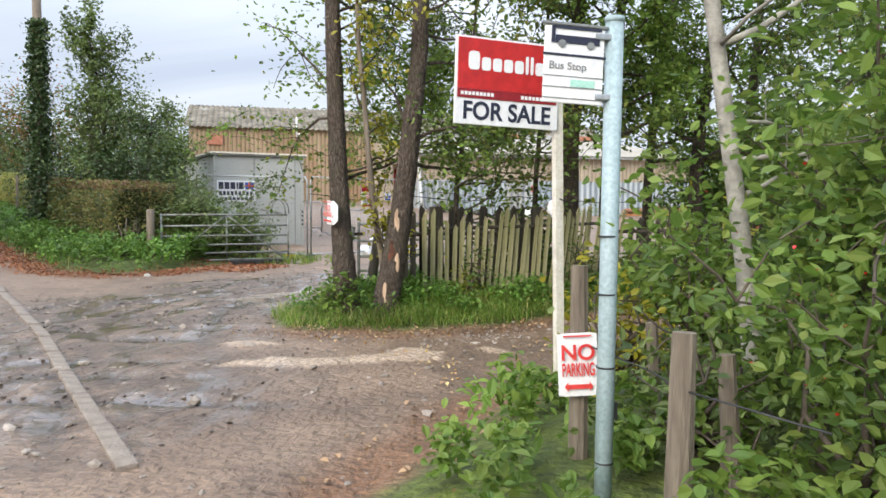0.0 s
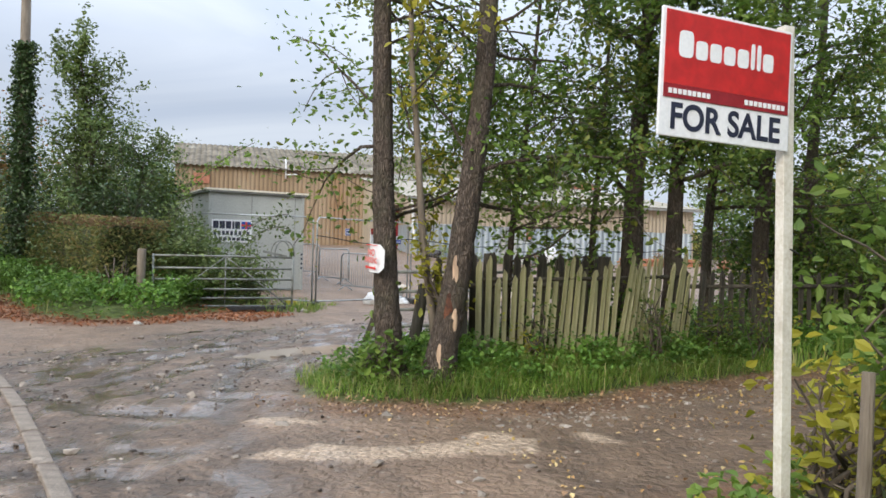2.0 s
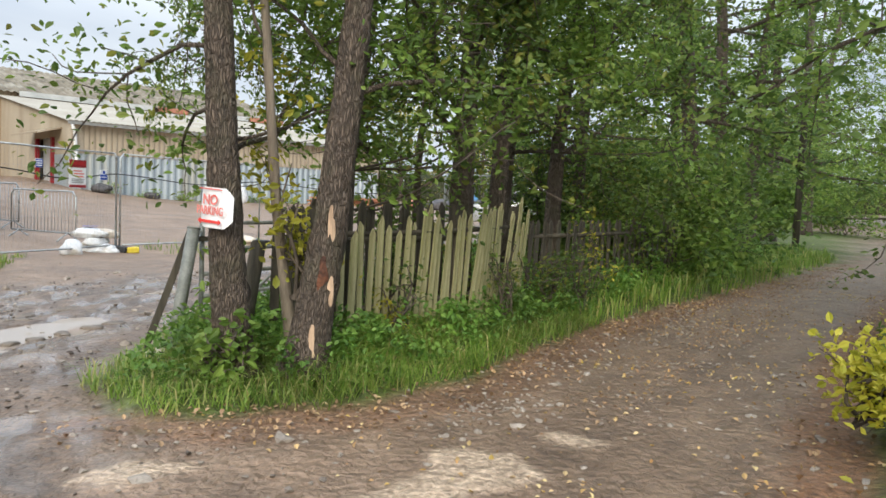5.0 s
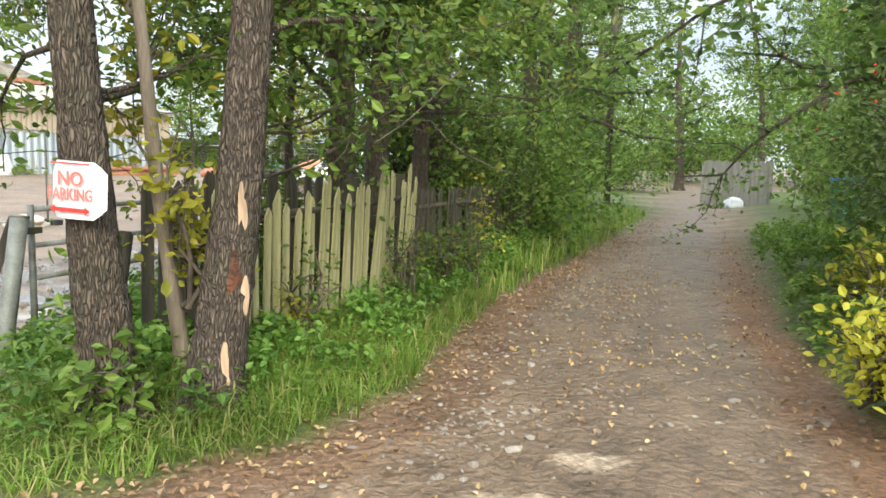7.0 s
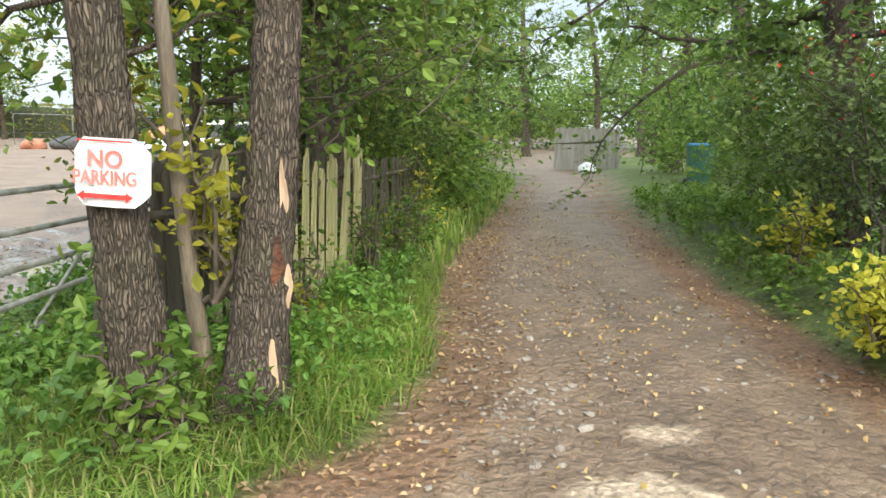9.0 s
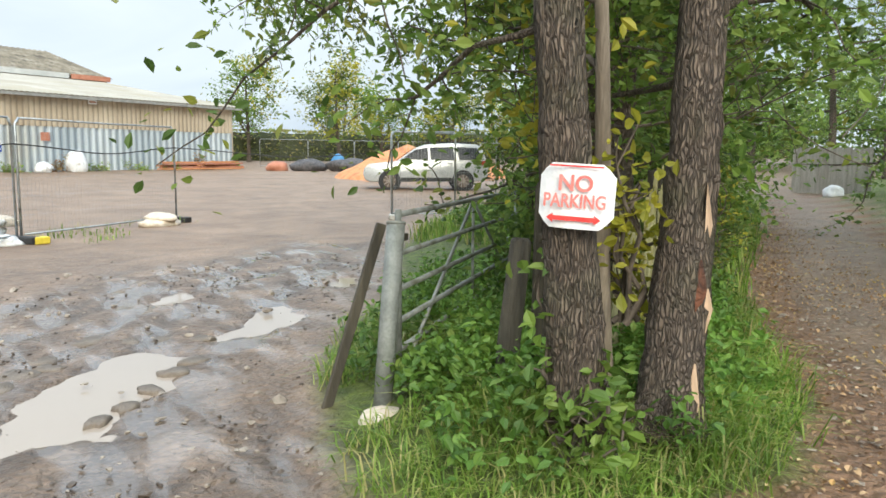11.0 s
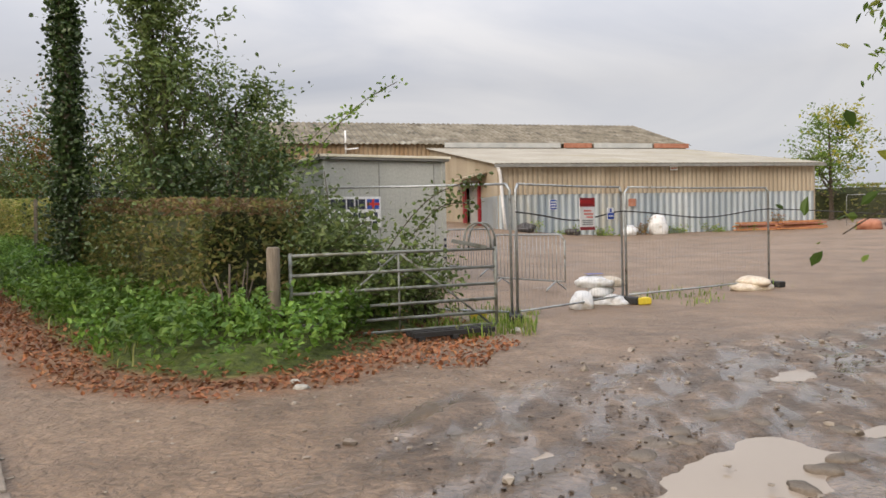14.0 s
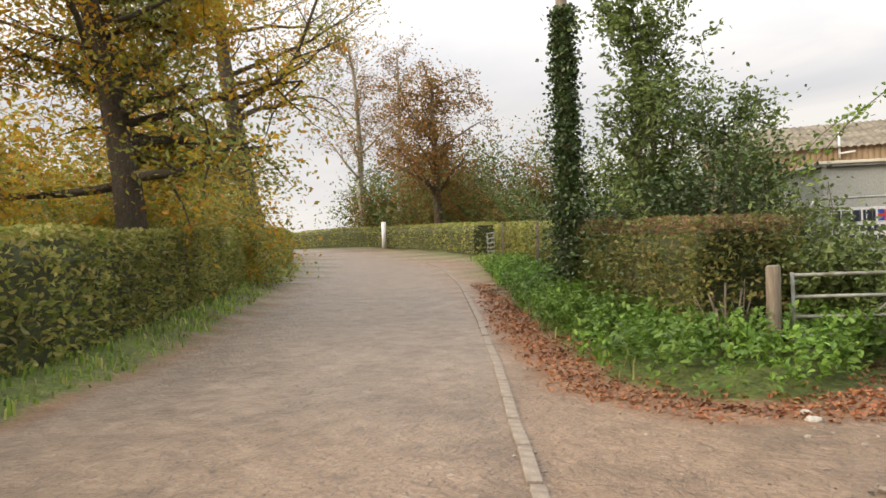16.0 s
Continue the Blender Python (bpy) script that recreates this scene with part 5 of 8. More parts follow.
# far screen of woodland beyond the bend of the lane
for k, (x, y, s) in enumerate(((52, 48, 5), (60, 40, 6), (46, 54, 5), (64, 50, 6), (56, 30, 6), (40, 50, 5), (48, 20, 5))):
    bush("distant dense woodland thicket", (x, y), (s, s, s * 0.95), 3600, 0.5, L_DEEP if k % 2 else L_FRESH, 90 + k, name="thicket", stems=18, clump=1.1, category="thicket")
bush("low shrub with bright yellow leaves beside the lane", (1.5, 8.22), (0.26, 0.26, 0.3), 900, 0.065, L_BRIGHT, 101, stems=10, clump=0.09, z0=0.2)
yl = bush("yellowing shrub half hidden in the undergrowth", (3.9, 9.4), (0.3, 0.3, 0.35), 350, 0.08, L_YELLOW, 102, stems=6, clump=0.12)

# ---- the bank by the bus stop ----
tree("birch_tree", "slim pale-barked tree in the roadside thicket", (1.42, 6.0), 6.5, 0.06, trunk_pts=[(0, 0, 0), (-0.08, 0, 0.8), (-0.2, 0, 1.6), (-0.42, 0.02, 3.2), (-0.6, 0.1, 6.5)], crown_from=0.42, limbs=12, limb_len=1.6, leaves=3000, leaf=0.085, mat=L_FRESH, seed=21, bark=M_BIRCH, cluster=0.25, taper=0.5, limb_up=0.2, sides=(-1.5, 0.7))
for k, (x, y, rx, rz, n, lf, m, m2) in enumerate(((1.5, 4.75, 0.6, 0.72, 2600, 0.07, L_FRESH, L_DEEP), (2.1, 5.6, 0.8, 1.3, 4000, 0.075, L_DEEP, L_FRESH), (1.75, 3.9, 0.5, 0.7, 1800, 0.07, L_FRESH, None), (1.0, 5.25, 0.3, 0.4, 700, 0.06, L_BUSH, None), (1.3, 6.8, 0.55, 0.6, 2000, 0.075, L_FRESH, L_YELLOW), (0.72, 6.75, 0.28, 0.38, 260, 0.08, L_FRESH, L_YELLOW), (2.6, 4.2, 0.9, 1.6, 3600, 0.085, L_DEEP, L_FRESH))):
    b = bush("tangled bramble and hawthorn beside the bus stop", (x, y), (rx, rx, rz), n, lf, m, 120 + k, mat2=m2, stems=14, clump=0.16)
hips = thing("rose_hip_spray", "scattered red rose hips among brambles", "berries", kind="stuff")
hp = np.c_[RNG.uniform(0.95, 2.0, 70), RNG.uniform(4.0, 5.6, 70), RNG.uniform(0.5, 1.5, 70)]
leaf_part("hip", hp, 0.015, L_BERRY, hips, aspect=0.9)
haws = thing("haw_berry_spray", "scattered red haws on a grey hawthorn", "berries", kind="stuff")
hp = np.c_[RNG.normal(4.3, 0.55, 160), RNG.normal(8.9, 0.55, 160), RNG.uniform(1.6, 3.4, 160)]
leaf_part("haw", hp, 0.035, L_BERRY, haws, aspect=0.9)


# ---- writing ----
def lettering(body, size, mat, parent, at, turn=(90, 0, 0), name="lettering", squeeze=1.0, bold=0.0):
    cu = bpy.data.curves.new("letters", "FONT")
    cu.body, cu.size, cu.align_x, cu.align_y, cu.extrude, cu.offset = body, size, "CENTER", "CENTER", 0.001, bold
    tmp = bpy.data.objects.new("letters", cu)
    scene.collection.objects.link(tmp)
    bpy.context.view_layer.update()
    me = bpy.data.meshes.new_from_object(tmp.evaluated_get(bpy.context.evaluated_depsgraph_get()))
    bpy.data.objects.remove(tmp)
    me.name = name
    me.materials.clear()
    me.materials.append(mat)
    ob = new(name, me)
    ob.parent = parent
    ob.matrix_local = pose(*at, *turn) @ Matrix.Diagonal((squeeze, 1, 1, 1))
    return ob


# ---- estate agent's board ----
def build_sale_board():
    a = math.degrees(math.atan2(0.315, 0.58))
    s = thing("for_sale_sign", "red and white for-sale board on a cream wooden post", "sign", (0.36, 6.43, 0.1), a)
    part("post", box_bm(bmesh.new(), (0.055, 0.045, 2.24), (0, 0.02, 1.12), (0, -1.2, 0), 0.004), M_PALEPAINT, s, "flaking cream-painted post")
    w = 0.665
    b = new("board")
    b.parent = s
    b.matrix_local = pose(-w / 2 - 0.03, -0.012, 1.965, 0, 1.6, 0)
    box("panel", (w, 0.014, 0.50), (0, 0, 0), M_WHITE, b)
    part("red_field", box_bm(bmesh.new(), (w - 0.03, 0.004, 0.285), (0, -0.0095, 0.095)), M_RED, b)
    part("maroon_band", box_bm(bmesh.new(), (w - 0.03, 0.004, 0.052), (0, -0.0096, -0.0745)), M_DKRED, b)
    # the firm's name as plain rounded shapes, never letters
    x = -0.255
    for i, (bw, bh) in enumerate(((0.07, 0.105), (0.058, 0.075), (0.058, 0.075), (0.058, 0.075), (0.058, 0.075), (0.02, 0.105), (0.02, 0.105), (0.055, 0.075))):
        bm = bmesh.new()
        bm.faces.new([bm.verts.new((x + bw / 2 + bw / 2 * math.copysign(abs(math.cos(t)) ** 0.45, math.cos(t)), 0, bh / 2 * math.copysign(abs(math.sin(t)) ** 0.45, math.sin(t)))) for t in np.linspace(0, 2 * math.pi, 20, endpoint=False)])
        o = part("name_shape", bm, M_WHITE, b)
        o.location = (0, -0.0135, 0.098 + (bh - 0.075) / 2)
        so = o.modifiers.new("thick", "SOLIDIFY")
        so.thickness = 0.002
        x += bw + 0.012
    for x0, x1 in ((-0.30, -0.09), (0.08, 0.30)):
        n = 9
        for k in range(n):
            wd = (x1 - x0) / n
            box("small_bar", (wd * 0.72, 0.003, 0.02), (x0 + wd * (k + 0.5), -0.0125, -0.075), M_WHITE, b, bevel=0)
    lettering("FOR SALE", 0.142, M_NAVY, b, (0.0, -0.0085, -0.175), bold=0.0035, squeeze=0.93)
    pipe("string", [(-0.02, -0.03, 1.3), (0.03, -0.03, 1.28)], 0.004, M_CABLE, s)


build_sale_board()


# ---- bus stop ----
def build_bus_stop():
    s = thing("bus_stop", "blue-grey steel bus stop pole with a white flag", "bus stop", (0.50, 4.72, 0.02), 22)
    pipe("pole", [(0, 0, 0), (0.01, 0, 1.0), (0.02, 0, 2.02)], 0.034, M_GREYBLUE, s, 16)
    pipe("pole_cap", [(0.02, 0, 2.02), (0.02, 0, 2.04)], 0.037, M_GREYBLUE, s, 16)
    for z in (1.96, 1.74):
        box("bracket", (0.09, 0.05, 0.022), (-0.02, 0.0, z), M_GALV, s)
    f = new("flag")
    f.parent = s
    f.matrix_local = pose(-0.148, -0.01, 1.85, 0, 2, 0) @ Matrix.Diagonal((0.87, 1, 0.8, 1))
    box("plate", (0.27, 0.012, 0.345), (0, 0, 0), M_WHITE, f, label="white enamel plate")
    box("frame_edge", (0.30, 0.018, 0.014), (0, 0, 0.185), M_GREYTEXT, f)
    bm = bmesh.new()
    box_bm(bm, (0.20, 0.004, 0.035), (0.01, -0.008, 0.115))
    box_bm(bm, (0.015, 0.004, 0.075), (-0.10, -0.008, 0.135))
    box_bm(bm, (0.215, 0.004, 0.012), (0.01, -0.008, 0.168))
    part("bus_symbol", bm, M_NAVY, f)
    for x in (-0.06, 0.07):
        V, F = [], []
        tube(V, F, [(x, -0.006, 0.095), (x, -0.011, 0.095)], 0.017, 12)
        mesh_ob("bus_wheel", V, F, M_GREYTEXT, f)
    box("rule_line", (0.285, 0.003, 0.010), (0, -0.0075, 0.045), M_NAVY, f, bevel=0)
    lettering("Bus Stop", 0.048, M_GREYTEXT, f, (-0.03, -0.008, -0.005))
    for z in (-0.05, -0.10, -0.15):
        box("rule_line", (0.28, 0.003, 0.003), (0, -0.0075, z), M_GREYTEXT, f, bevel=0)
    box("mint_strip", (0.11, 0.003, 0.032), (0.04, -0.0076, -0.08), M_MINT, f, bevel=0)
    for z in (0.35, 0.72, 1.0, 1.22):
        pipe("cable_tie", [(0.005, 0, z), (0.005, 0, z + 0.006)], 0.0365, M_CABLE, s, 16)
    box("cable_clip", (0.03, 0.02, 0.07), (0.04, 0, 0.55), M_CABLE, s)


build_bus_stop()


# ---- no-parking notices ----
def notice(at, turn, w, h, label, parent_tilt=0, curve=0.0, faded=False, clip=0.2):
    s = thing("no_parking_sign", label, "sign", at, turn)
    s.matrix_world = s.matrix_world @ pose(0, 0, 0, 0, parent_tilt, 0)
    n = 12
    V, F = [], []
    for i in range(n + 1):
        x = -w / 2 + w * i / n
        y = curve * (2 * x / w) ** 2
        cut = max(0, abs(2 * x / w) - 0.72) / 0.28 * h * clip
        V += [(x, y, -h / 2 + cut), (x, y, h / 2 - cut)]
    F = [(2 * i, 2 * i + 2, 2 * i + 3, 2 * i + 1) for i in range(n)]
    b = mesh_ob("plate", V, F, M_WHITE, s, "weathered white plate")
    so = b.modifiers.new("thick", "SOLIDIFY")
    so.thickness = 0.006
    m = M_PINK if faded else M_SIGNRED
    lettering("NO", h * 0.34, m, s, (0, -0.012, h * 0.19), bold=0.002)
    lettering("PARKING", h * 0.29, m, s, (0, -0.012, -h * 0.08), squeeze=min(1.0, w / h * 0.68), bold=0.0015)
    zc, a, q, e = -h * 0.34, w * 0.36, w * 0.09, h * 0.035
    outline = [(-a, zc), (-a + q, zc + 2.1 * e), (-a + q, zc + e), (a - q, zc + e), (a - q, zc + 2.1 * e), (a, zc), (a - q, zc - 2.1 * e), (a - q, zc - e), (-a + q, zc - e), (-a + q, zc - 2.1 * e)]
    V = [(x, -0.0135, z) for x, z in outline] + [(x, -0.0105, z) for x, z in outline]
    mesh_ob("red_arrow", V, [tuple(range(10)), tuple(range(19, 9, -1))] + [(i, i + 10, (i + 1) % 10 + 10, (i + 1) % 10) for i in range(10)], M_SIGNRED, s, "red double-headed arrow")
    part("red_edge", box_bm(bmesh.new(), (w * 0.7, 0.003, h * 0.025), (0, -0.012, h * 0.46)), M_SIGNRED, s)
    return s


notice((-2.185, 10.16, 1.27), -52, 0.315, 0.27, "weathered white no-parking sign fixed to a tree trunk", 3, 0.05, True)
notice((0.42, 5.14, 0.66), 8, 0.175, 0.28, "small creased no-parking sign tied to a stump post", -3, 0.0, False, 0.02)


def stump_post(x, y, h, r, lean):
    s = thing("old_fence_post", "split grey timber fence post in the bank", "post", (x, y, float(surface_z(x, y)) - 0.05), 20)
    V, F = [], []
    tube(V, F, [(0, 0, 0), (lean * 0.4, 0, h * 0.5), (lean, 0.01, h)], [r, r * 0.95, r * 0.85], 9)
    mesh_ob("post", V, F, M_POSTWOOD, s)


for x, y, h, r, lean in ((0.43, 5.22, 0.92, 0.045, 0.0), (0.74, 4.5, 0.75, 0.05, 0.02), (1.02, 4.9, 0.6, 0.04, -0.03), (0.62, 6.3, 0.75, 0.03, 0.03), (0.85, 5.7, 0.6, 0.035, -0.04)):
    stump_post(x, y, h, r, lean)
log = thing("leaning_log_post", "dark round timber post leaning behind the ash trunk", "post", (-1.92, 10.98, 0.05))
V, F = [], []
tube(V, F, [(0, 0, -0.1), (0.05, 0.01, 0.4), (0.13, 0.02, 0.93), (0.132, 0.02, 0.95)], [0.066, 0.064, 0.06, 0.045], 14)
mesh_ob("post", V, F, M_DARKWOOD, log, smooth=True)
old_wire = pipe("old_fence_wire", [(0.43, 5.2, 0.75), (0.7, 4.85, 0.7), (0.74, 4.5, 0.72), (1.1, 4.1, 0.7)], 0.004, M_CABLE, None, 5)
tagged(old_wire, "sagging rusty fence wire between old posts", "wire")


# ---- paling fence ----
def build_paling_fence():
    f = thing("paling_fence", "leaning weathered wooden paling fence green with moss", "fence")
    line = [(-1.22, 11.04), (-1.0, 11.08), (-0.5, 11.28), (0.4, 11.85), (1.25, 12.6)]
    P = np.array(line)
    L = np.r_[0, np.cumsum(np.linalg.norm(np.diff(P, axis=0), axis=1))]
    rng = np.random.default_rng(5)

    def at(t):
        q = np.array([np.interp(t, L, P[:, 0]), np.interp(t, L, P[:, 1])])
        k = min(max(int(np.searchsorted(L, t)) - 1, 0), len(P) - 2)
        d = P[k + 1] - P[k]
        return q, math.degrees(math.atan2(d[1], d[0]))

    base_me = {}
    for kind in range(3):
        bm = bmesh.new()
        w, h, th = 0.05 + 0.006 * kind, 1.12, 0.018
        prof = [(-w / 2, 0), (w / 2, 0), (w / 2, h - 0.05), (0.01 * (kind - 1), h), (-w / 2, h - 0.05 - 0.02 * kind)]
        a = [bm.verts.new((x, -th / 2, z)) for x, z in prof]
        b = [bm.verts.new((x, th / 2, z)) for x, z in prof]
        bm.faces.new(a)
        bm.faces.new(b[::-1])
        for i in range(5):
            bm.faces.new((a[i], b[i], b[(i + 1) % 5], a[(i + 1) % 5]))
        bmesh.ops.recalc_face_normals(bm, faces=bm.faces)
        me = bpy.data.meshes.new("pale")
        bm.to_mesh(me)
        bm.free()
        me.materials.append(M_FENCE)
        base_me[kind] = me
    t = 0.02
    while t < L[-1]:
        q, a = at(t)
        ob = new("pale", base_me[int(rng.integers(3))])
        ob.parent = f
        lean = 1 + 10 * t / L[-1] + rng.normal() * 1.3
        z = float(surface_z(*q)) - 0.05
        ob.matrix_local = pose(q[0], q[1], z, rng.normal() * 1.5, lean, a + rng.normal() * 3) @ Matrix.Diagonal((1, 1, 1.0 + 0.06 * rng.normal() + 0.12 * t / L[-1], 1))
        t += 0.084 + 0.012 * rng.random()
    for z, off in ((0.28, 0.03), (0.92, 0.03)):
        pts = []
        for t in np.linspace(0, L[-1], 8):
            q, a = at(t)
            nrm = np.array([-math.sin(math.radians(a)), math.cos(math.radians(a))])
            pts.append((*(q + nrm * off), float(surface_z(*q)) + z + 0.02 * t))
        pipe("rail", pts, 0.026, M_DARKWOOD, f, 6)
    for t in (0.1, 1.6, 3.2):
        q, a = at(t)
        nrm = np.array([-math.sin(math.radians(a)), math.cos(math.radians(a))])
        q = q + nrm * 0.1
        box("post", (0.1, 0.1, 1.3), (q[0], q[1], float(surface_z(*q)) + 0.55), M_DARKWOOD, f, turn=(0, 2, a), bevel=0.008)
    # taller dark pointed boards behind and the older run beyond
    dark_me = {}
    for kind, me in base_me.items():
        dark_me[kind] = me.copy()
        dark_me[kind].materials.clear()
        dark_me[kind].materials.append(M_DARKWOOD)
    g = thing("close_board_fence", "taller dark pointed palings behind the mossy fence", "fence")
    line2 = [((-1.3, 11.4), (0.3, 12.2), 1.22, 0.13), ((1.3, 12.75), (6.5, 16.4), 1.05, 0.2), ((-1.66, 11.02), (-1.22, 11.1), 1.16, 0.1)]
    for (a0, b0, hh, gap) in line2:
        a0, b0 = np.array(a0), np.array(b0)
        ln = np.linalg.norm(b0 - a0)
        an = math.degrees(math.atan2(*(b0 - a0)[::-1]))
        for k in range(int(ln / gap)):
            q = a0 + (b0 - a0) * k * gap / ln
            ob = new("pale", base_me[k % 3])
            ob.parent = g
            ob.matrix_local = pose(q[0], q[1], float(surface_z(*q)), rng.normal() * 1.0, rng.normal() * 1.5, an) @ Matrix.Diagonal((1.5, 1, hh / 1.12, 1))
            ob.data = dark_me[k % 3]
        pipe("rail", [(*a0, float(surface_z(*a0)) + 0.85), (*b0, float(surface_z(*b0)) + 0.85)], 0.03, M_DARKWOOD, g, 6)


build_paling_fence()


# ---- field gates ----
def field_gate(label, a, b, z0, h, bars, r, mat, brace=True, name="field_gate"):
    a, b = np.array(a, float), np.array(b, float)
    g = thing(name, label, "gate")
    zs = z0 + h * np.array([0, 0.17, 0.36, 0.57, 0.79, 1.0])[-bars:] if bars < 6 else z0 + h * np.array([0, 0.16, 0.34, 0.54, 0.76, 1.0])
    for z in zs:
        pipe("bar", [(*a, z), (*((a + b) / 2), z + 0.004), (*b, z)], r, mat, g, 8)
    for q in (a, b):
        pipe("stile", [(*q, z0 - 0.02), (*q, z0 + h + 0.03)], r * 1.15, mat, g, 8)
    if brace:
        m = (a + b) / 2
        pipe("brace", [(*(b * 0.97 + a * 0.03), z0), (*m, z0 + h)], r * 0.7, mat, g, 6)
        pipe("brace", [(*(a * 0.97 + b * 0.03), z0), (*m, z0 + h)], r * 0.7, mat, g, 6)
        pipe("upright", [(*m, z0), (*m, z0 + h)], r * 0.7, mat, g, 6)
    return g


gate_l = field_gate("open galvanised six-bar field gate overgrown with brambles", (-7.86, 16.88), (-5.53, 18.28), 0.13, 1.0, 6, 0.02, M_GATE)
for off in (0.0, 0.09):
    pts = [(-5.92 + off * 0.6, 18.04 + off, 1.14)] + [(-5.92 + off * 0.6 + 0.17 * (1 - math.cos(t)) , 18.04 + off + 0.1 * (1 - math.cos(t)), 1.14 + 0.34 * math.sin(t) ** 0.7) for t in np.linspace(0.25, math.pi - 0.25, 9)] + [(-5.58 + off * 0.6, 18.24 + off, 1.14)]
    pipe("latch_hoop", pts, 0.014, M_GATE, gate_l, 6, "bent steel latch hoop")
box("latch_plate", (0.5, 0.03, 0.05), (-5.85, 18.08, 1.2), M_GATE, gate_l, turn=(0, 12, 31))
gp = thing("gate_post", "round weathered timber gate post", "post", (-8.0, 16.68, 0.05))
V, F = [], []
tube(V, F, [(0, 0, -0.1), (0, 0, 0.6), (0.01, 0, 1.18), (0.01, 0, 1.2)], [0.085, 0.08, 0.078, 0.06], 12)
mesh_ob("post", V, F, M_POSTWOOD, gp, smooth=True)

gate_r = field_gate("open galvanised gate folded back into the hedge", (-2.2, 11.62), (0.35, 13.75), 0.15, 0.95, 6, 0.018, M_GATE)
lp = thing("leaning_gate_post", "leaning galvanised tubular gate post", "post", (-2.43, 11.4, 0.02))
pipe("tube", [(0, 0, 0), (0.08, 0.06, 0.52), (0.16, 0.12, 1.04)], 0.052, M_GATE, lp, 16)
pipe("cap", [(0.159, 0.119, 1.035), (0.161, 0.121, 1.05)], 0.055, M_GATE, lp, 16)
for z in (0.25, 0.95):
    box("hinge", (0.16, 0.03, 0.04), (0.17 * z + 0.06, 0.13 * z + 0.05, z), M_DARKWOOD, lp, turn=(0, 0, 38))
hp_ = thing("timber_gate_post", "dark timber post behind the leaning steel post", "post", (-2.5, 11.66, 0.0))
box("post", (0.06, 0.03, 1.12), (0.03, 0.0, 0.52), M_DARKWOOD, hp_, turn=(0, 19, 0), bevel=0.008)
# pale crumpled cloth at the post's foot, modelled as a stone-like lump
sag = thing("pale_lump", "pale crumpled cloth lying at the post's foot", "stone", (-2.5, 11.27, 0.05))


def lump(name, size, mat, parent, seed, at=(0, 0, 0), flat=0.6, label=""):
    rng = np.random.default_rng(seed)
    bm = bmesh.new()
    bmesh.ops.create_icosphere(bm, subdivisions=3, radius=1.0)
    off = rng.uniform(0, 50)
    for v in bm.verts:
        k = 1 + 0.28 * (noise.noise(v.co * 1.3 + Vector((off, 0, 0)))) + 0.1 * noise.noise(v.co * 4 + Vector((off, 0, 0)))
        v.co = Vector((v.co.x * size[0] * k + at[0], v.co.y * size[1] * k + at[1], max(v.co.z, -flat) * size[2] * k + at[2]))
    return part(name, bm, mat, parent, label, smooth=True)


lump("rubble", (0.13, 0.09, 0.055), M_BAG_BEIGE, sag, 3)


# ---- temporary fencing ----
def heras(label, a, b, h=2.0, z=(None, None), group="temporary fence panels", fill=1.0):
    a, b = np.array(a, float), np.array(b, float)
    za, zb = float(ground_z(*a)), float(ground_z(*b))
    p = thing("temporary_fence_panel", label, "fence panel", group=group)
    ln = np.linalg.norm(b - a)
    r = 0.021

    def q(t, zz):
        return (*(a + (b - a) * t), za + (zb - za) * t + zz)

    for t in (0, 1):
        pipe("upright", [q(t, 0.03), q(t, h - 0.09), q(t + (0.02 if t == 0 else -0.02), h)], r, M_GALV, p, 8)
    for zz in (0.14, h):
        pipe("rail", [q(0.015, zz), q(0.5, zz - 0.01), q(0.985, zz)], r * 0.8, M_GALV, p, 8)
    V, F = [], []
    n = int(ln / 0.085)
    for i in range(1, n):
        tube(V, F, [q(i / n, 0.14), q(i / n, h)], 0.0017, 3, cap=False)
    for zz in (0.45, 0.75, 1.05, 1.35, 1.65):
        tube(V, F, [q(0, zz), q(1, zz)], 0.0017, 3, cap=False)
    tagged(mesh_ob("wire_infill", V, F, M_MESH, p), kind="stuff")
    return p


heras("galvanised temporary fence panel across the yard entrance", (-3.55, 21.58), (-0.5, 24.3))
heras("galvanised temporary fence panel beside the cabin", (-5.3, 19.25), (-3.62, 21.52))
heras("galvanised temporary fence panel in front of the cabin", (-8.6, 19.9), (-5.38, 19.22))
heras("galvanised temporary fence panel standing open near the car", (3.95, 22.9), (5.3, 22.3))
heras("galvanised temporary fence panel near the parked car", (4.0, 22.95), (7.3, 23.4))
for k in range(7):
    q0 = np.array([13.5, 59.5]) + np.array([3.4, -0.6]) * k
    heras("distant temporary fence panel at the back of the yard", q0, q0 + np.array([3.35, -0.6]))


def fence_foot(x, y, mat, turn):
    f = thing("fence_foot", "moulded fence foot block", "fence foot", (x, y, float(ground_z(x, y))), turn, group="fence feet")
    part("block", box_bm(bmesh.new(), (0.62 if mat is not M_YELLOW else 0.24, 0.2, 0.12), (0, 0, 0.06), bevel=0.025), mat, f)


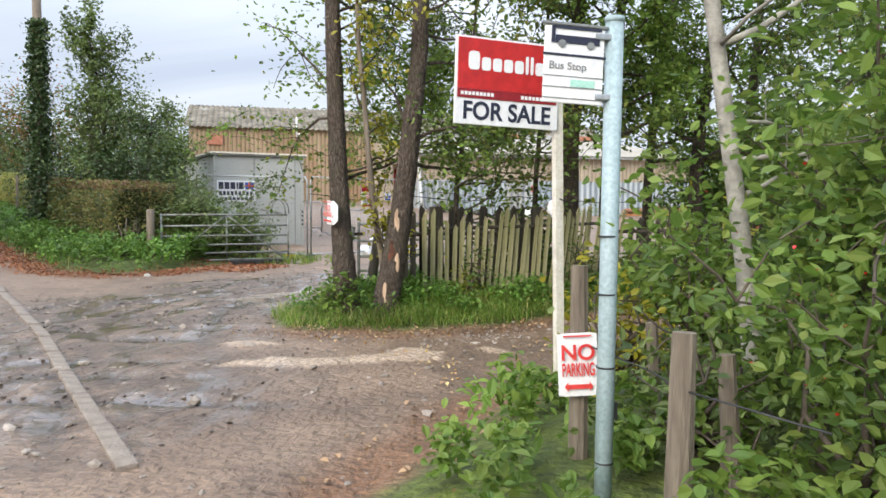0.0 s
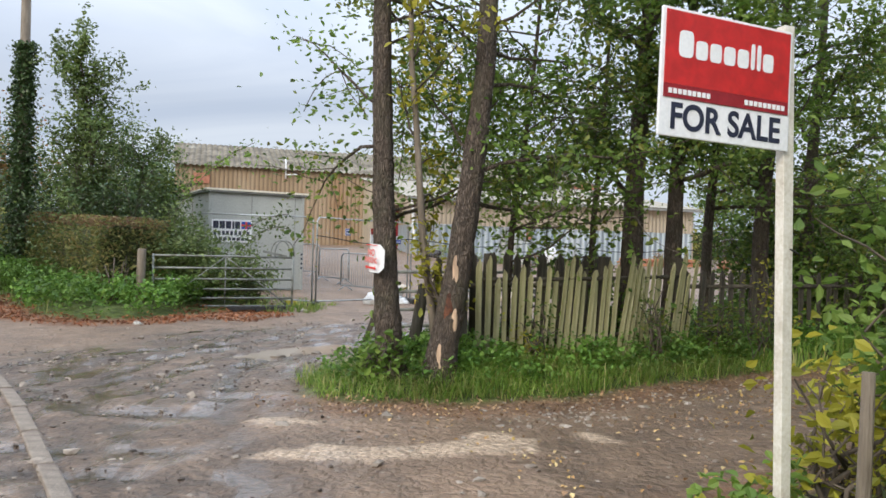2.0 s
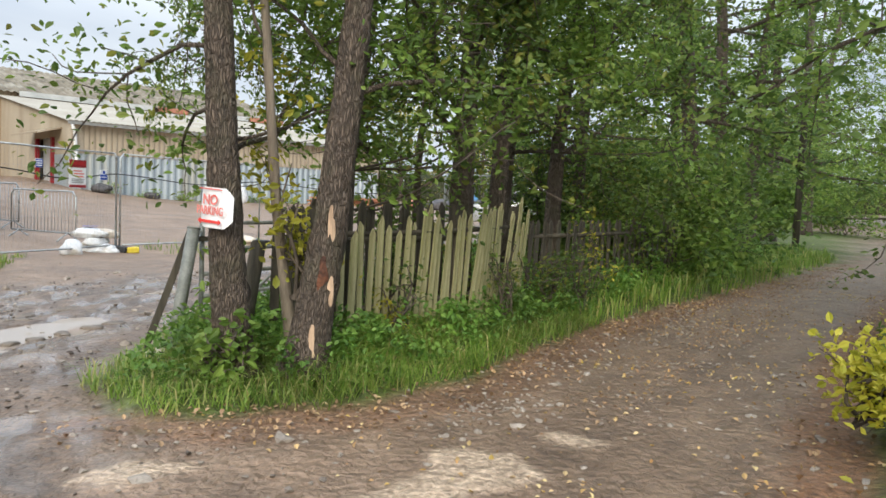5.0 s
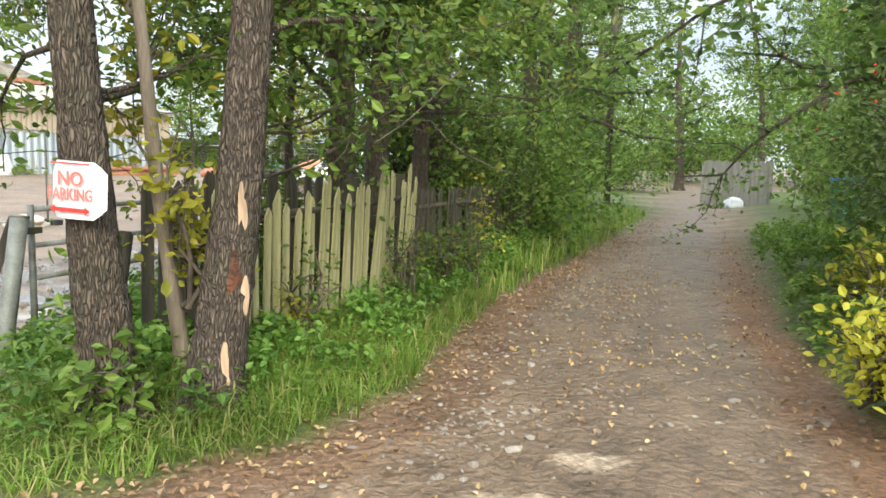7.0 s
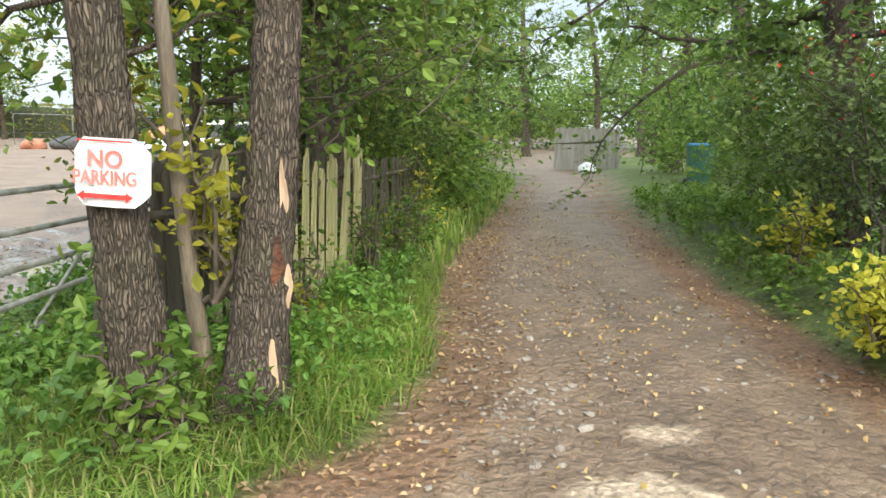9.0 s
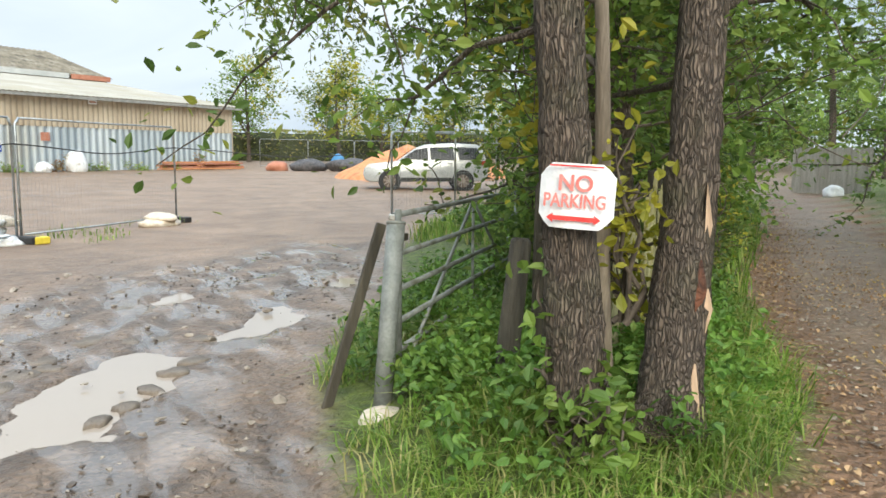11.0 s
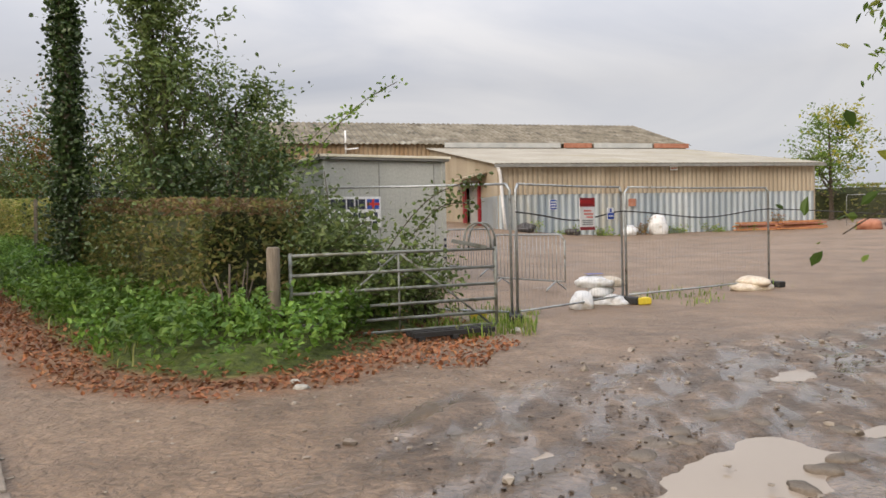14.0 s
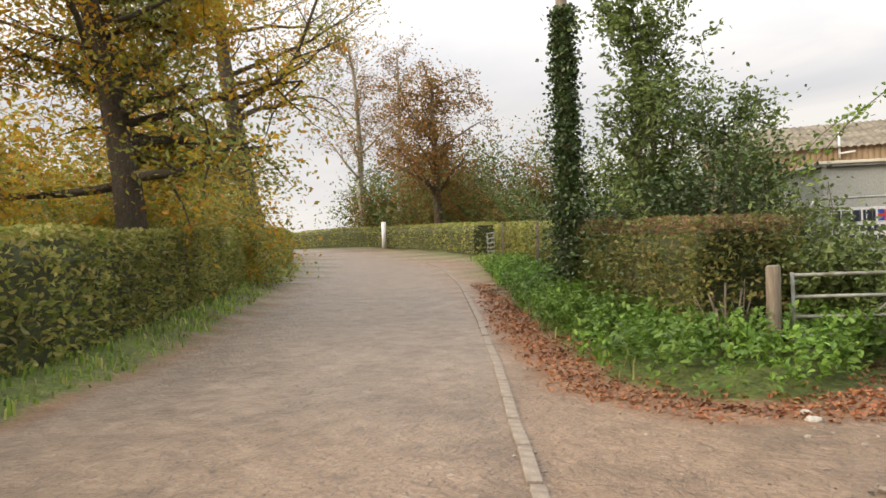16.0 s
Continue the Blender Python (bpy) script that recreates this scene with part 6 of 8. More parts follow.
for x, y, m, a in ((-3.55, 21.55, M_BLACK, 130), (-0.5, 24.3, M_BLACK, 130), (-5.35, 19.25, M_BLACK, 100), (4.0, 22.9, M_STONE, 60), (-5.9, 19.45, M_YELLOW, 10), (-3.3, 21.4, M_YELLOW, 20)):
    fence_foot(x, y, m, a)
cab_line = thing("black_hose", "black cable slung along the temporary fencing", "cable")
pts = []
for (x0, y0, z0), (x1, y1, z1) in (((-5.3, 19.25, 1.62), (-3.58, 21.55, 1.62)), ((-3.58, 21.55, 1.62), (-0.5, 24.3, 1.62)), ((-0.5, 24.3, 1.62), (4.0, 22.9, 1.55))):
    for t in np.linspace(0, 1, 12, endpoint=False):
        pts.append((x0 + (x1 - x0) * t, y0 + (y1 - y0) * t - 0.03, z0 + (z1 - z0) * t - 0.12 * math.sin(math.pi * t) + 0.02 * math.sin(9 * t)))
pipe("cable", pts, 0.012, M_CABLE, cab_line, 6)


def crowd_barrier(at, turn):
    b = thing("crowd_barrier", "galvanised steel crowd barrier with upright bars", "barrier", (*at, float(ground_z(*at))), turn, group="crowd barriers")
    w, h = 2.1, 1.12
    pts = [(-w / 2, 0, 0.18), (-w / 2, 0, h - 0.12), (-w / 2 + 0.1, 0, h), (w / 2 - 0.1, 0, h), (w / 2, 0, h - 0.12), (w / 2, 0, 0.18), (-w / 2, 0, 0.18)]
    pipe("frame", pts, 0.019, M_GALV, b, 8)
    for k in range(1, 19):
        x = -w / 2 + w * k / 19
        pipe("bar", [(x, 0, 0.18), (x, 0, h)], 0.007, M_GALV, b, 5)
    for x in (-w / 2 + 0.25, w / 2 - 0.25):
        pipe("foot", [(x, -0.28, 0.0), (x, -0.2, 0.06), (x, 0, 0.18), (x, 0.2, 0.06), (x, 0.28, 0)], 0.017, M_GALV, b, 6)
    return b


crowd_barrier((-5.35, 24.1), -43)
crowd_barrier((-6.9, 26.9), -48)
crowd_barrier((-8.6, 28.6), -30)


def sack(at, turn, size, mat, seed, group="", label="plump white sack slumped on the ground", name="sack"):
    s = thing(name, label, "sack", at, turn, group=group)
    lump("bag", size, mat, s, seed, (0, 0, size[2] * 0.6), flat=0.6)
    return s


for k, (x, y, z, t, m) in enumerate(((-4.15, 21.75, 0, 20, M_BAG), (-3.85, 21.5, 0, -30, M_BAG), (-4.0, 21.65, 0.16, 60, M_BAG), (-4.1, 21.6, 0.32, 10, M_BAG), (-3.9, 21.75, 0.3, 30, M_BAG_BEIGE), (-0.85, 23.75, 0, 40, M_BAG_BEIGE), (-1.1, 23.6, 0.0, 10, M_BAG_BEIGE), (-0.95, 23.7, 0.12, -20, M_BAG_BEIGE))):
    sack((x, y, z), t, (0.34, 0.22, 0.12), m, 20 + k, "sandbags on fence feet")
sack((-4.35, 20.75, 0), 0, (0.2, 0.19, 0.2), M_BAG, 40, label="round dirty-white rubble bag")
lbl = thing("sack_print", "blue printed band on a white sack", "print", (-4.1, 21.6, 0.545), 10)
part("band", box_bm(bmesh.new(), (0.3, 0.14, 0.004), bevel=0), M_BLUE, lbl)


# ---- notices on the fence ----
def fence_sign(a, b, t, z, w, h, kind, label):
    a, b = np.array(a), np.array(b)
    q = a + (b - a) * t
    ang = math.degrees(math.atan2(*(b - a)[::-1]))
    s = thing("warning_sign", label, "sign", (q[0], q[1], float(ground_z(*q)) + z), ang)
    box("board", (w, 0.01, h), (0, -0.035, 0), M_WHITE, s)
    if kind == "red":
        box("red_header", (w, 0.004, h * 0.27), (0, -0.043, h * 0.365), M_DKRED, s, bevel=0)
        lettering("WARNING", h * 0.17, M_RED, s, (0, -0.046, h * 0.365), squeeze=0.95)
        box("red_footer", (w, 0.004, h * 0.1), (0, -0.043, -h * 0.45), M_DKRED, s, bevel=0)
        for k, ww in enumerate((0.5, 0.6, 0.42)):
            box("text_bar", (w * ww, 0.003, h * 0.05), (0.03 * k, -0.042, h * (0.1 - 0.1 * k)), M_PINK, s, bevel=0)
        for k in range(3):
            box("small_text_bar", (w * 0.7, 0.003, h * 0.03), (0, -0.042, h * (-0.2 - 0.06 * k)), M_GREYTEXT, s, bevel=0)
    elif kind == "blue":
        box("blue_panel", (w * 0.94, 0.004, h * 0.5), (0, -0.043, -h * 0.2), M_BLUE, s, bevel=0)
        box("symbol_dot", (w * 0.25, 0.004, h * 0.3), (0, -0.043, h * 0.27), M_BLUE, s, bevel=0)
        box("text_bar", (w * 0.7, 0.003, h * 0.09), (0, -0.0465, -h * 0.2), M_WHITE, s, bevel=0)
    else:
        box("blue_panel", (w * 0.96, 0.004, h * 0.92), (0, -0.043, 0), M_BLUE, s, bevel=0)
        for k in range(3):
            box("text_bar", (w * 0.8, 0.003, h * 0.12), (0, -0.0465, h * (0.25 - 0.25 * k)), M_WHITE, s, bevel=0)


fa, fb = (-5.3, 19.25), (-3.62, 21.52)
fence_sign(fa, fb, 0.62, 1.55, 0.42, 0.52, "red", "red and white warning board wired to the fence")
fence_sign(fa, fb, 0.86, 1.55, 0.2, 0.2, "blue", "small blue and white instruction sign")
fence_sign(fa, fb, 0.3, 1.7, 0.16, 0.16, "b", "small blue safety notice")
for j, z, m in ((11.0, 4.6, M_WHITE), (8.2, 2.5, M_BRICK)):
    q = P2(j, -0.2)
    s = thing("wall_plaque", "small plaque fixed on the shed wall", "sign", v3(q, z), 23.5)
    box("plate", (0.5, 0.02, 0.45), (0, 0, 0), m, s)
    box("text_bar", (0.4, 0.005, 0.08), (0, -0.014, 0.06), M_BRICK, s, bevel=0)
    box("text_bar", (0.4, 0.005, 0.08), (0, -0.014, -0.1), M_BRICK, s, bevel=0)


# ---- the parked car ----
M_RIM = material("muddy_rim", [(0.06, 0.045, 0.035), (0.14, 0.105, 0.08)], 12, 0.7, bump=0.2)


def build_car():
    f, r = np.array([10.2, 34.4]), np.array([12.7, 33.0])
    d = (f - r) / np.linalg.norm(f - r)
    c = (f + r) / 2
    car = thing("car", "muddy silver five-door off-road estate car", "car", (c[0], c[1], float(ground_z(*c)) - 0.02), math.degrees(math.atan2(d[1], d[0])))
    # local: x forward; profile of the side (x, z)
    side = [(2.40, 0.42), (2.47, 0.62), (2.43, 0.86), (2.25, 1.02), (1.15, 1.14), (0.42, 1.66), (0.0, 1.80), (-1.0, 1.86), (-1.95, 1.80), (-2.18, 1.70), (-2.36, 1.15), (-2.45, 0.95), (-2.42, 0.55), (-2.2, 0.36), (2.2, 0.32)]

    def width(z):
        return 0.98 if z < 1.1 else 0.98 - 0.30 * (z - 1.1) / 0.76

    bm = bmesh.new()
    a = [bm.verts.new((x, width(z), z)) for x, z in side]
    b = [bm.verts.new((x, -width(z), z)) for x, z in side]
    n = len(side)
    for i in range(n):
        bm.faces.new((a[i], a[(i + 1) % n], b[(i + 1) % n], b[i]))
    bm.faces.new(a[::-1])
    bm.faces.new(b)
    bmesh.ops.recalc_face_normals(bm, faces=bm.faces)
    bmesh.ops.bevel(bm, geom=list(bm.edges), offset=0.06, segments=3, affect="EDGES", profile=0.6)
    part("body", bm, M_CARPAINT, car, "silver painted body splashed with mud", smooth=True)
    for s in (1, -1):
        def pane(name, pts, mat):
            V = [(x, s * (width(z) + 0.012), z) for x, z in pts] + [(x, s * (width(z) - 0.03), z) for x, z in pts]
            k = len(pts)
            mesh_ob(name, V, [tuple(range(k)), tuple(reversed(range(k, 2 * k)))] + [(i, i + k, (i + 1) % k + k, (i + 1) % k) for i in range(k)], mat, car)
        pane("front_window", [(1.0, 1.2), (0.42, 1.58), (-0.05, 1.68), (-0.08, 1.2)], M_CARGLASS)
        pane("rear_window", [(-0.16, 1.2), (-0.13, 1.68), (-1.05, 1.7), (-1.1, 1.2)], M_CARGLASS)
        pane("quarter_window", [(-1.3, 1.2), (-1.2, 1.7), (-2.0, 1.66), (-2.2, 1.24)], M_CARGLASS)
        pane("tail_lamp", [(-2.05, 1.0), (-2.0, 1.14), (-2.36, 1.16), (-2.42, 1.0)], M_LAMP)
        pane("head_lamp", [(2.1, 0.92), (2.12, 1.02), (2.3, 0.98), (2.38, 0.88)], M_WHITE)
        pane("sill", [(1.0, 0.36), (1.0, 0.50), (-1.0, 0.50), (-1.0, 0.36)], M_BLACK)
        for x in (0.62, -0.55):
            box("door_handle", (0.2, 0.03, 0.035), (x - 0.35, s * 1.0, 1.06), M_CARPAINT, car)
        for x, w in ((-0.1, 0.012), (1.0, 0.012), (-1.15, 0.012)):
            box("door_gap", (w, 0.012, 0.62), (x, s * 0.985, 0.82), M_BLACK, car, bevel=0)
        box("door_mirror", (0.16, 0.2, 0.14), (0.85, s * 1.08, 1.2), M_CARPAINT, car, bevel=0.03)
        box("roof_rail", (2.0, 0.04, 0.04), (-1.0, s * 0.62, 1.88), M_BLACK, car)
        for x in (1.435, -1.435):
            w = new("wheel")
            w.parent = car
            w.matrix_local = pose(x, s * 0.86, 0.37)
            V, F = [], []
            tube(V, F, [(0, -0.14, 0), (0, -0.12, 0), (0, 0.12, 0), (0, 0.14, 0)], [0.33, 0.37, 0.37, 0.33], 28)
            mesh_ob("tyre", V, F, M_BLACK, w, "muddy black tyre")
            V, F = [], []
            tube(V, F, [(0, s * 0.10, 0), (0, s * 0.142, 0)], [0.26, 0.25], 24)
            mesh_ob("rim", V, F, M_RIM, w)
            for k in range(9):
                box("spoke", (0.035, 0.02, 0.24), (0.125 * math.sin(k * 0.698), s * 0.152, 0.125 * math.cos(k * 0.698)), M_ALLOY, w, turn=(0, math.degrees(k * 0.698), 0), bevel=0.004, label="alloy spoke")
            V, F = [], []
            tube(V, F, [(x, s * 0.955, 0.37), (x, s * 0.99, 0.37)], [0.44, 0.43], 24)
            mesh_ob("wheel_arch", V, F, M_BLACK, car, "black wheel-arch lining")
    V, F = [], []
    mesh_ob("windscreen", [(1.15 + 0.02, 0.8, 1.16), (1.15 + 0.02, -0.8, 1.16), (0.46, -0.66, 1.66), (0.46, 0.66, 1.66)], [(0, 1, 2, 3)], M_CARGLASS, car).modifiers.new("thick", "SOLIDIFY").thickness = 0.02


build_car()

# ---- heap of orange aggregate, rubbish along the back of the yard ----
def heap(at, rx, ry, h, mat, label, name="aggregate_heap", seed=1):
    root = thing(name, label, "heap", (*at, float(ground_z(*at)) - 0.05))
    n = 40
    V, F = [], []
    for j in range(n + 1):
        for i in range(n + 1):
            x, y = -1 + 2 * i / n, -1 + 2 * j / n
            d = math.hypot(x, y) + 0.18 * (float(fbm(x * 3, y * 3, 1, seed)) - 0.5)
            z = max(0.0, 1 - d) ** 0.85 * h + 0.10 * float(fbm(x * 9, y * 9, 1, seed + 2)) * (d < 1)
            V.append((x * rx, y * ry, z))
    F = [(j * (n + 1) + i, j * (n + 1) + i + 1, (j + 1) * (n + 1) + i + 1, (j + 1) * (n + 1) + i) for j in range(n) for i in range(n)]
    mesh_ob("mound", V, F, mat, root, smooth=False)


heap((15.7, 42.5), 4.0, 3.4, 1.85, M_SAND, "heap of orange crushed aggregate in the yard", seed=4)
heap((19.0, 43.5), 4.0, 3.0, 1.9, M_SAND, "second heap of orange crushed aggregate", seed=9)
for k, (j, dd, sz, m, nm, lb) in enumerate(((9.3, -1.2, (0.55, 0.5, 0.75), M_BAG, "bulk_bag", "large white bulk bag against the shed wall"), (7.6, -1.0, (0.45, 0.4, 0.35), M_BAG, "sack", "dirty white sack by the shed"), (4.0, -1.0, (0.4, 0.3, 0.25), M_JUNK, "scrap_pile", "dark scrap lying by the shed corner"), (1.2, -1.0, (0.5, 0.4, 0.35), M_JUNK, "scrap_pile", "small heap of dark scrap"))):
    q = P2(j, dd)
    s = thing(nm, lb, "rubbish", (*q, float(ground_z(*q))))
    lump("heaped_mass", sz, m, s, 60 + k, (0, 0, sz[2] * 0.55))
for k, (j, dd) in enumerate(((16, -1.3), (18.5, -1.8), (19.5, -1.2))):
    q = P2(j, dd)
    s = thing("timber_stack", "stack of orange-brown timber lengths by the shed", "timber", (*q, float(ground_z(*q))), 23 + 6 * k)
    for i in range(5):
        box("board", (3.2, 0.22, 0.09), (0.2 * (i % 2), 0.12 * (i % 3), 0.06 + 0.1 * i), (M_SAND, M_BRICK)[i % 2], s, turn=(0, 0, 3 * i - 5))
for k, (x, y, sz, m, lb) in enumerate(((14.4, 53.0, (1.2, 0.8, 0.5), M_JUNK, "dark scrap metal heaped in the yard"), (16.8, 52.0, (1.5, 0.9, 0.55), M_JUNK, "black plastic sheeting and scrap"), (18.4, 50.5, (1.6, 0.9, 0.4), M_TARP, "green tarpaulin over rubbish"), (12.6, 53.6, (0.7, 0.5, 0.4), M_BRICK, "low pile of red-brown rubble in the yard"), (17.2, 54.5, (0.5, 0.5, 0.7), M_BLUE_LID, "blue plastic drum standing beside dark scrap"))):
    s = thing("scrap_pile", lb, "rubbish", (x, y, float(ground_z(x, y))))
    lump("heaped_mass", sz, m, s, 80 + k, (0, 0, sz[2] * 0.5))
for k in range(9):
    q = P2(1.5 + 2.3 * k, -0.9)
    bush("weeds growing along the shed wall", (q[0], q[1]), (0.7, 0.4, 0.22 + 0.25 * (k % 4 == 3)), 260, 0.14, L_GRASS if k % 4 != 3 else L_RUSSET, 200 + k, name="weed_clump", stems=6, clump=0.15, category="weeds")
# trees behind the yard
for k, (x, y, h, m) in enumerate(((17.5, 74, 8.0, L_FRESH), (24.5, 70, 8.5, L_LIME), (31, 74, 6, L_FRESH), (38, 72, 5.5, L_LIME), (45, 70, 6, L_FRESH), (34, 90, 9, L_YELLOW), (52, 84, 10, L_LIME))):
    tree("field_tree", "airy green-yellow tree beyond the yard", (x, y), h, 0.18, crown_from=0.2, limbs=24, limb_len=4.2, leaves=3800, leaf=0.3, mat=m, seed=300 + k, cluster=0.7, limb_up=0.55, group="field trees", mat2=L_YELLOW)
hedge("distant mixed hedge behind the yard", [(14, 80), (40, 78), (80, 60)], 1.5, 3.0, 6000, 0.4, L_HEDGE_B, 310)
# evergreen overhang on the yard side of the gate
for k, (x, y, rx, rz, n) in enumerate(((3.3, 16.5, 0.8, 1.6, 5200), (4.4, 16.9, 1.1, 1.7, 4600), (5.9, 18.4, 1.2, 1.6, 4000), (0.0, 12.75, 0.45, 0.6, 2200), (8.8, 21.4, 1.3, 1.7, 3600))):
    bush("dense dark shrub behind the open gate", (x, y), (rx, rx, rz), n, 0.09, L_DEEP, 320 + k, mat2=L_LIME, stems=18, clump=0.26)

# ---- the north verge: hedge, ivy-clad pole, tall shrub, nettles ----
hedge("clipped hawthorn hedge with a browned top", [(-8.5, 17.3), (-10.2, 18.7), (-13.3, 21.7)], 0.75, 1.62, 22000, 0.085, L_HEDGE, 400, top_mat=L_CLIPPED, rough=0.2)
hedge("long clipped hedge beside the road", [(-14.6, 23.4), (-19.5, 28.6), (-26.5, 35.0)], 0.7, 1.65, 16000, 0.14, L_HEDGE_B, 401, rough=0.12)
hedge("far clipped hedge round the bend", [(-31.5, 39.2), (-40, 45.0), (-56, 52.5), (-76, 55.5)], 0.9, 1.75, 9000, 0.2, L_HEDGE_B, 402, rough=0.12)
hedge("clipped beech hedge along the road", [(-11.4, 4.0), (-13.3, 8.0), (-15.5, 11.0), (-22.9, 17.6), (-35, 27.4), (-41.5, 32.6)], 0.75, 1.78, 48000, 0.124, L_HEDGE_B, 403, rough=0.13)
hedge("far clipped hedge on the bend", [(-44, 34.0), (-57, 39.5), (-75, 42.5)], 0.8, 1.7, 5000, 0.2, L_HEDGE_B, 404)

pole = thing("telegraph_pole", "wooden telegraph pole wrapped in ivy", "pole", (-13.35, 20.65, float(surface_z(-13.35, 20.65)) - 0.1))
V, F = [], []
tube(V, F, [(0, 0, 0), (0, 0, 4), (0, 0, 9.2)], [0.14, 0.125, 0.10], 14)
mesh_ob("shaft", V, F, M_POSTWOOD, pole, smooth=True)
box("transformer_box", (0.16, 0.16, 0.35), (-0.12, -0.1, 7.5), M_BLACK, pole, bevel=0.02)
k = 7000
zz = RNG.uniform(0.6, 6.0, k)
an = RNG.uniform(0, 2 * np.pi, k)
rr = 0.12 + np.abs(RNG.normal(size=k)) * 0.17 * (1.15 - zz / 9) * (0.6 + 0.8 * vnoise(an * 1.5, zz, 1.6, 2))
leaf_part("ivy", np.c_[np.cos(an) * rr, np.sin(an) * rr, zz], 0.085 * RNG.uniform(0.6, 1.3, k), L_IVY, pole, "dense dark ivy", aspect=0.8, droop=0.4)
wires = thing("overhead_wire", "thin overhead telephone wires", "cable")
for dz, far in ((8.9, (-60, 10, 8.8)), (8.6, (-60, 12, 8.5))):
    pts = [(-13.35 + (far[0] + 13.35) * t, 20.65 + (far[1] - 20.65) * t, dz + (far[2] - dz) * t - 1.2 * 4 * t * (1 - t)) for t in np.linspace(0, 1, 14)]
    pipe("wire", pts, 0.012, M_CABLE, wires, 5)

tree("elm_shrub", "tall bushy elm with upright leafy shoots", (-11.35, 20.6), 5.4, 0.07, crown_from=0.05, limbs=40, limb_len=2.1, leaves=9500, leaf=0.105, mat=L_BUSH, seed=410, cluster=0.13, limb_up=1.5, lift=0.2, twigs=5, taper=0.3)
tree("elm_shrub", "low leafy elm at the corner of the cabin", (-9.9, 21.5), 2.4, 0.05, crown_from=0.1, limbs=20, limb_len=1.2, leaves=3600, leaf=0.09, mat=L_BUSH, seed=416, cluster=0.22, limb_up=0.8, lift=0.1, twigs=6)
tree("elm_shrub", "bushy elm growing through the hedge", (-10.7, 21.2), 3.4, 0.06, crown_from=0.1, limbs=24, limb_len=1.7, leaves=6500, leaf=0.09, mat=L_BUSH, seed=411, cluster=0.24, limb_up=0.9, lift=0.1, twigs=6)
bush("dark dense shrub round the pole's foot", (-12.6, 20.9), (1.2, 1.2, 1.5), 6500, 0.085, L_IVY, 413, stems=20, clump=0.26)
bush("bramble sprawling through the field gate", (-7.35, 18.2), (0.9, 0.8, 0.75), 4600, 0.085, L_BUSH, 414, stems=20, clump=0.16)
bush("tall dark shrub filling the hedge gap behind the gate", (-8.15, 18.55), (0.75, 0.7, 1.1), 5200, 0.085, L_BUSH, 417, stems=20, clump=0.18)
bush("dense dark ivy-grown shrub behind the clipped hedge", (-10.4, 19.95), (1.5, 1.2, 1.4), 9500, 0.085, L_IVY, 418, stems=24, clump=0.28, mat2=L_BUSH)
bush("low bramble between the gate and the cabin", (-6.6, 18.9), (0.6, 0.6, 0.65), 1500, 0.08, L_BUSH, 415, stems=14, clump=0.14)
for k, (p0, p1) in enumerate((((-7.2, 18.2, 0.8), (-5.75, 18.6, 2.05)), ((-7.0, 18.4, 0.8), (-5.9, 19.0, 1.75)), ((-9.0, 19.5, 1.7), (-7.3, 20.6, 3.85)), ((-9.3, 19.8, 1.7), (-8.2, 21.1, 3.5)))):
    p0, p1 = np.array(p0), np.array(p1)
    s = thing("arching_shoot", "long arching leafy shoot rising from the hedge", "branch", tuple(p0))
    pts = [(p1 - p0) * t + np.array([0, 0, 0.35 * math.sin(math.pi * t)]) for t in np.linspace(0, 1, 9)]
    pipe("stem", pts, 0.008, M_TWIG, s, 5)
    c = np.array(pts)[RNG.integers(2, 9, 110)] + RNG.normal(size=(110, 3)) * 0.07
    leaf_part("foliage", c, 0.085, L_FRESH if k > 1 else L_BUSH, s, aspect=0.6)
stump = thing("hedge_stump", "cut brown hedge stems showing in the hedge end", "stump", (-8.55, 16.75, 0.1))
for k in range(9):
    a = k * 0.7
    x = 0.32 * math.cos(a) * RNG.uniform(0.3, 1)
    pipe("cut_stem", [(x * 0.4, 0.1 * math.sin(a), 0), (x * 0.8, 0.12 * math.sin(a), 0.5), (x * 1.2, 0.05 * math.sin(a) - 0.05, RNG.uniform(0.6, 1.05))], RNG.uniform(0.006, 0.014), M_TWIG, stump, 6)
for x, y in ((-18.1, 25.9), (-24.6, 32.2)):
    s = thing("marker_stake", "thin weathered timber marker stake", "post", (x, y, float(surface_z(x, y)) - 0.05))
    part("stake", box_bm(bmesh.new(), (0.09, 0.09, 1.75), (0, 0, 0.85), (0, 1.5, 30), 0.01), M_POSTWOOD, s)
fg = field_gate("small grey field gate in the hedge gap", (-28.0, 36.2), (-30.4, 38.0), float(surface_z(-29, 37)) + 0.1, 1.1, 6, 0.03, M_GATE)
bl = thing("white_bollard", "small white-topped bollard by the hedge", "bollard", (-51.0, 49.0, float(surface_z(-51.0, 49.0))))
pipe("post", [(0, 0, 0), (0, 0, 2.15)], 0.2, M_WHITE, bl, 12)


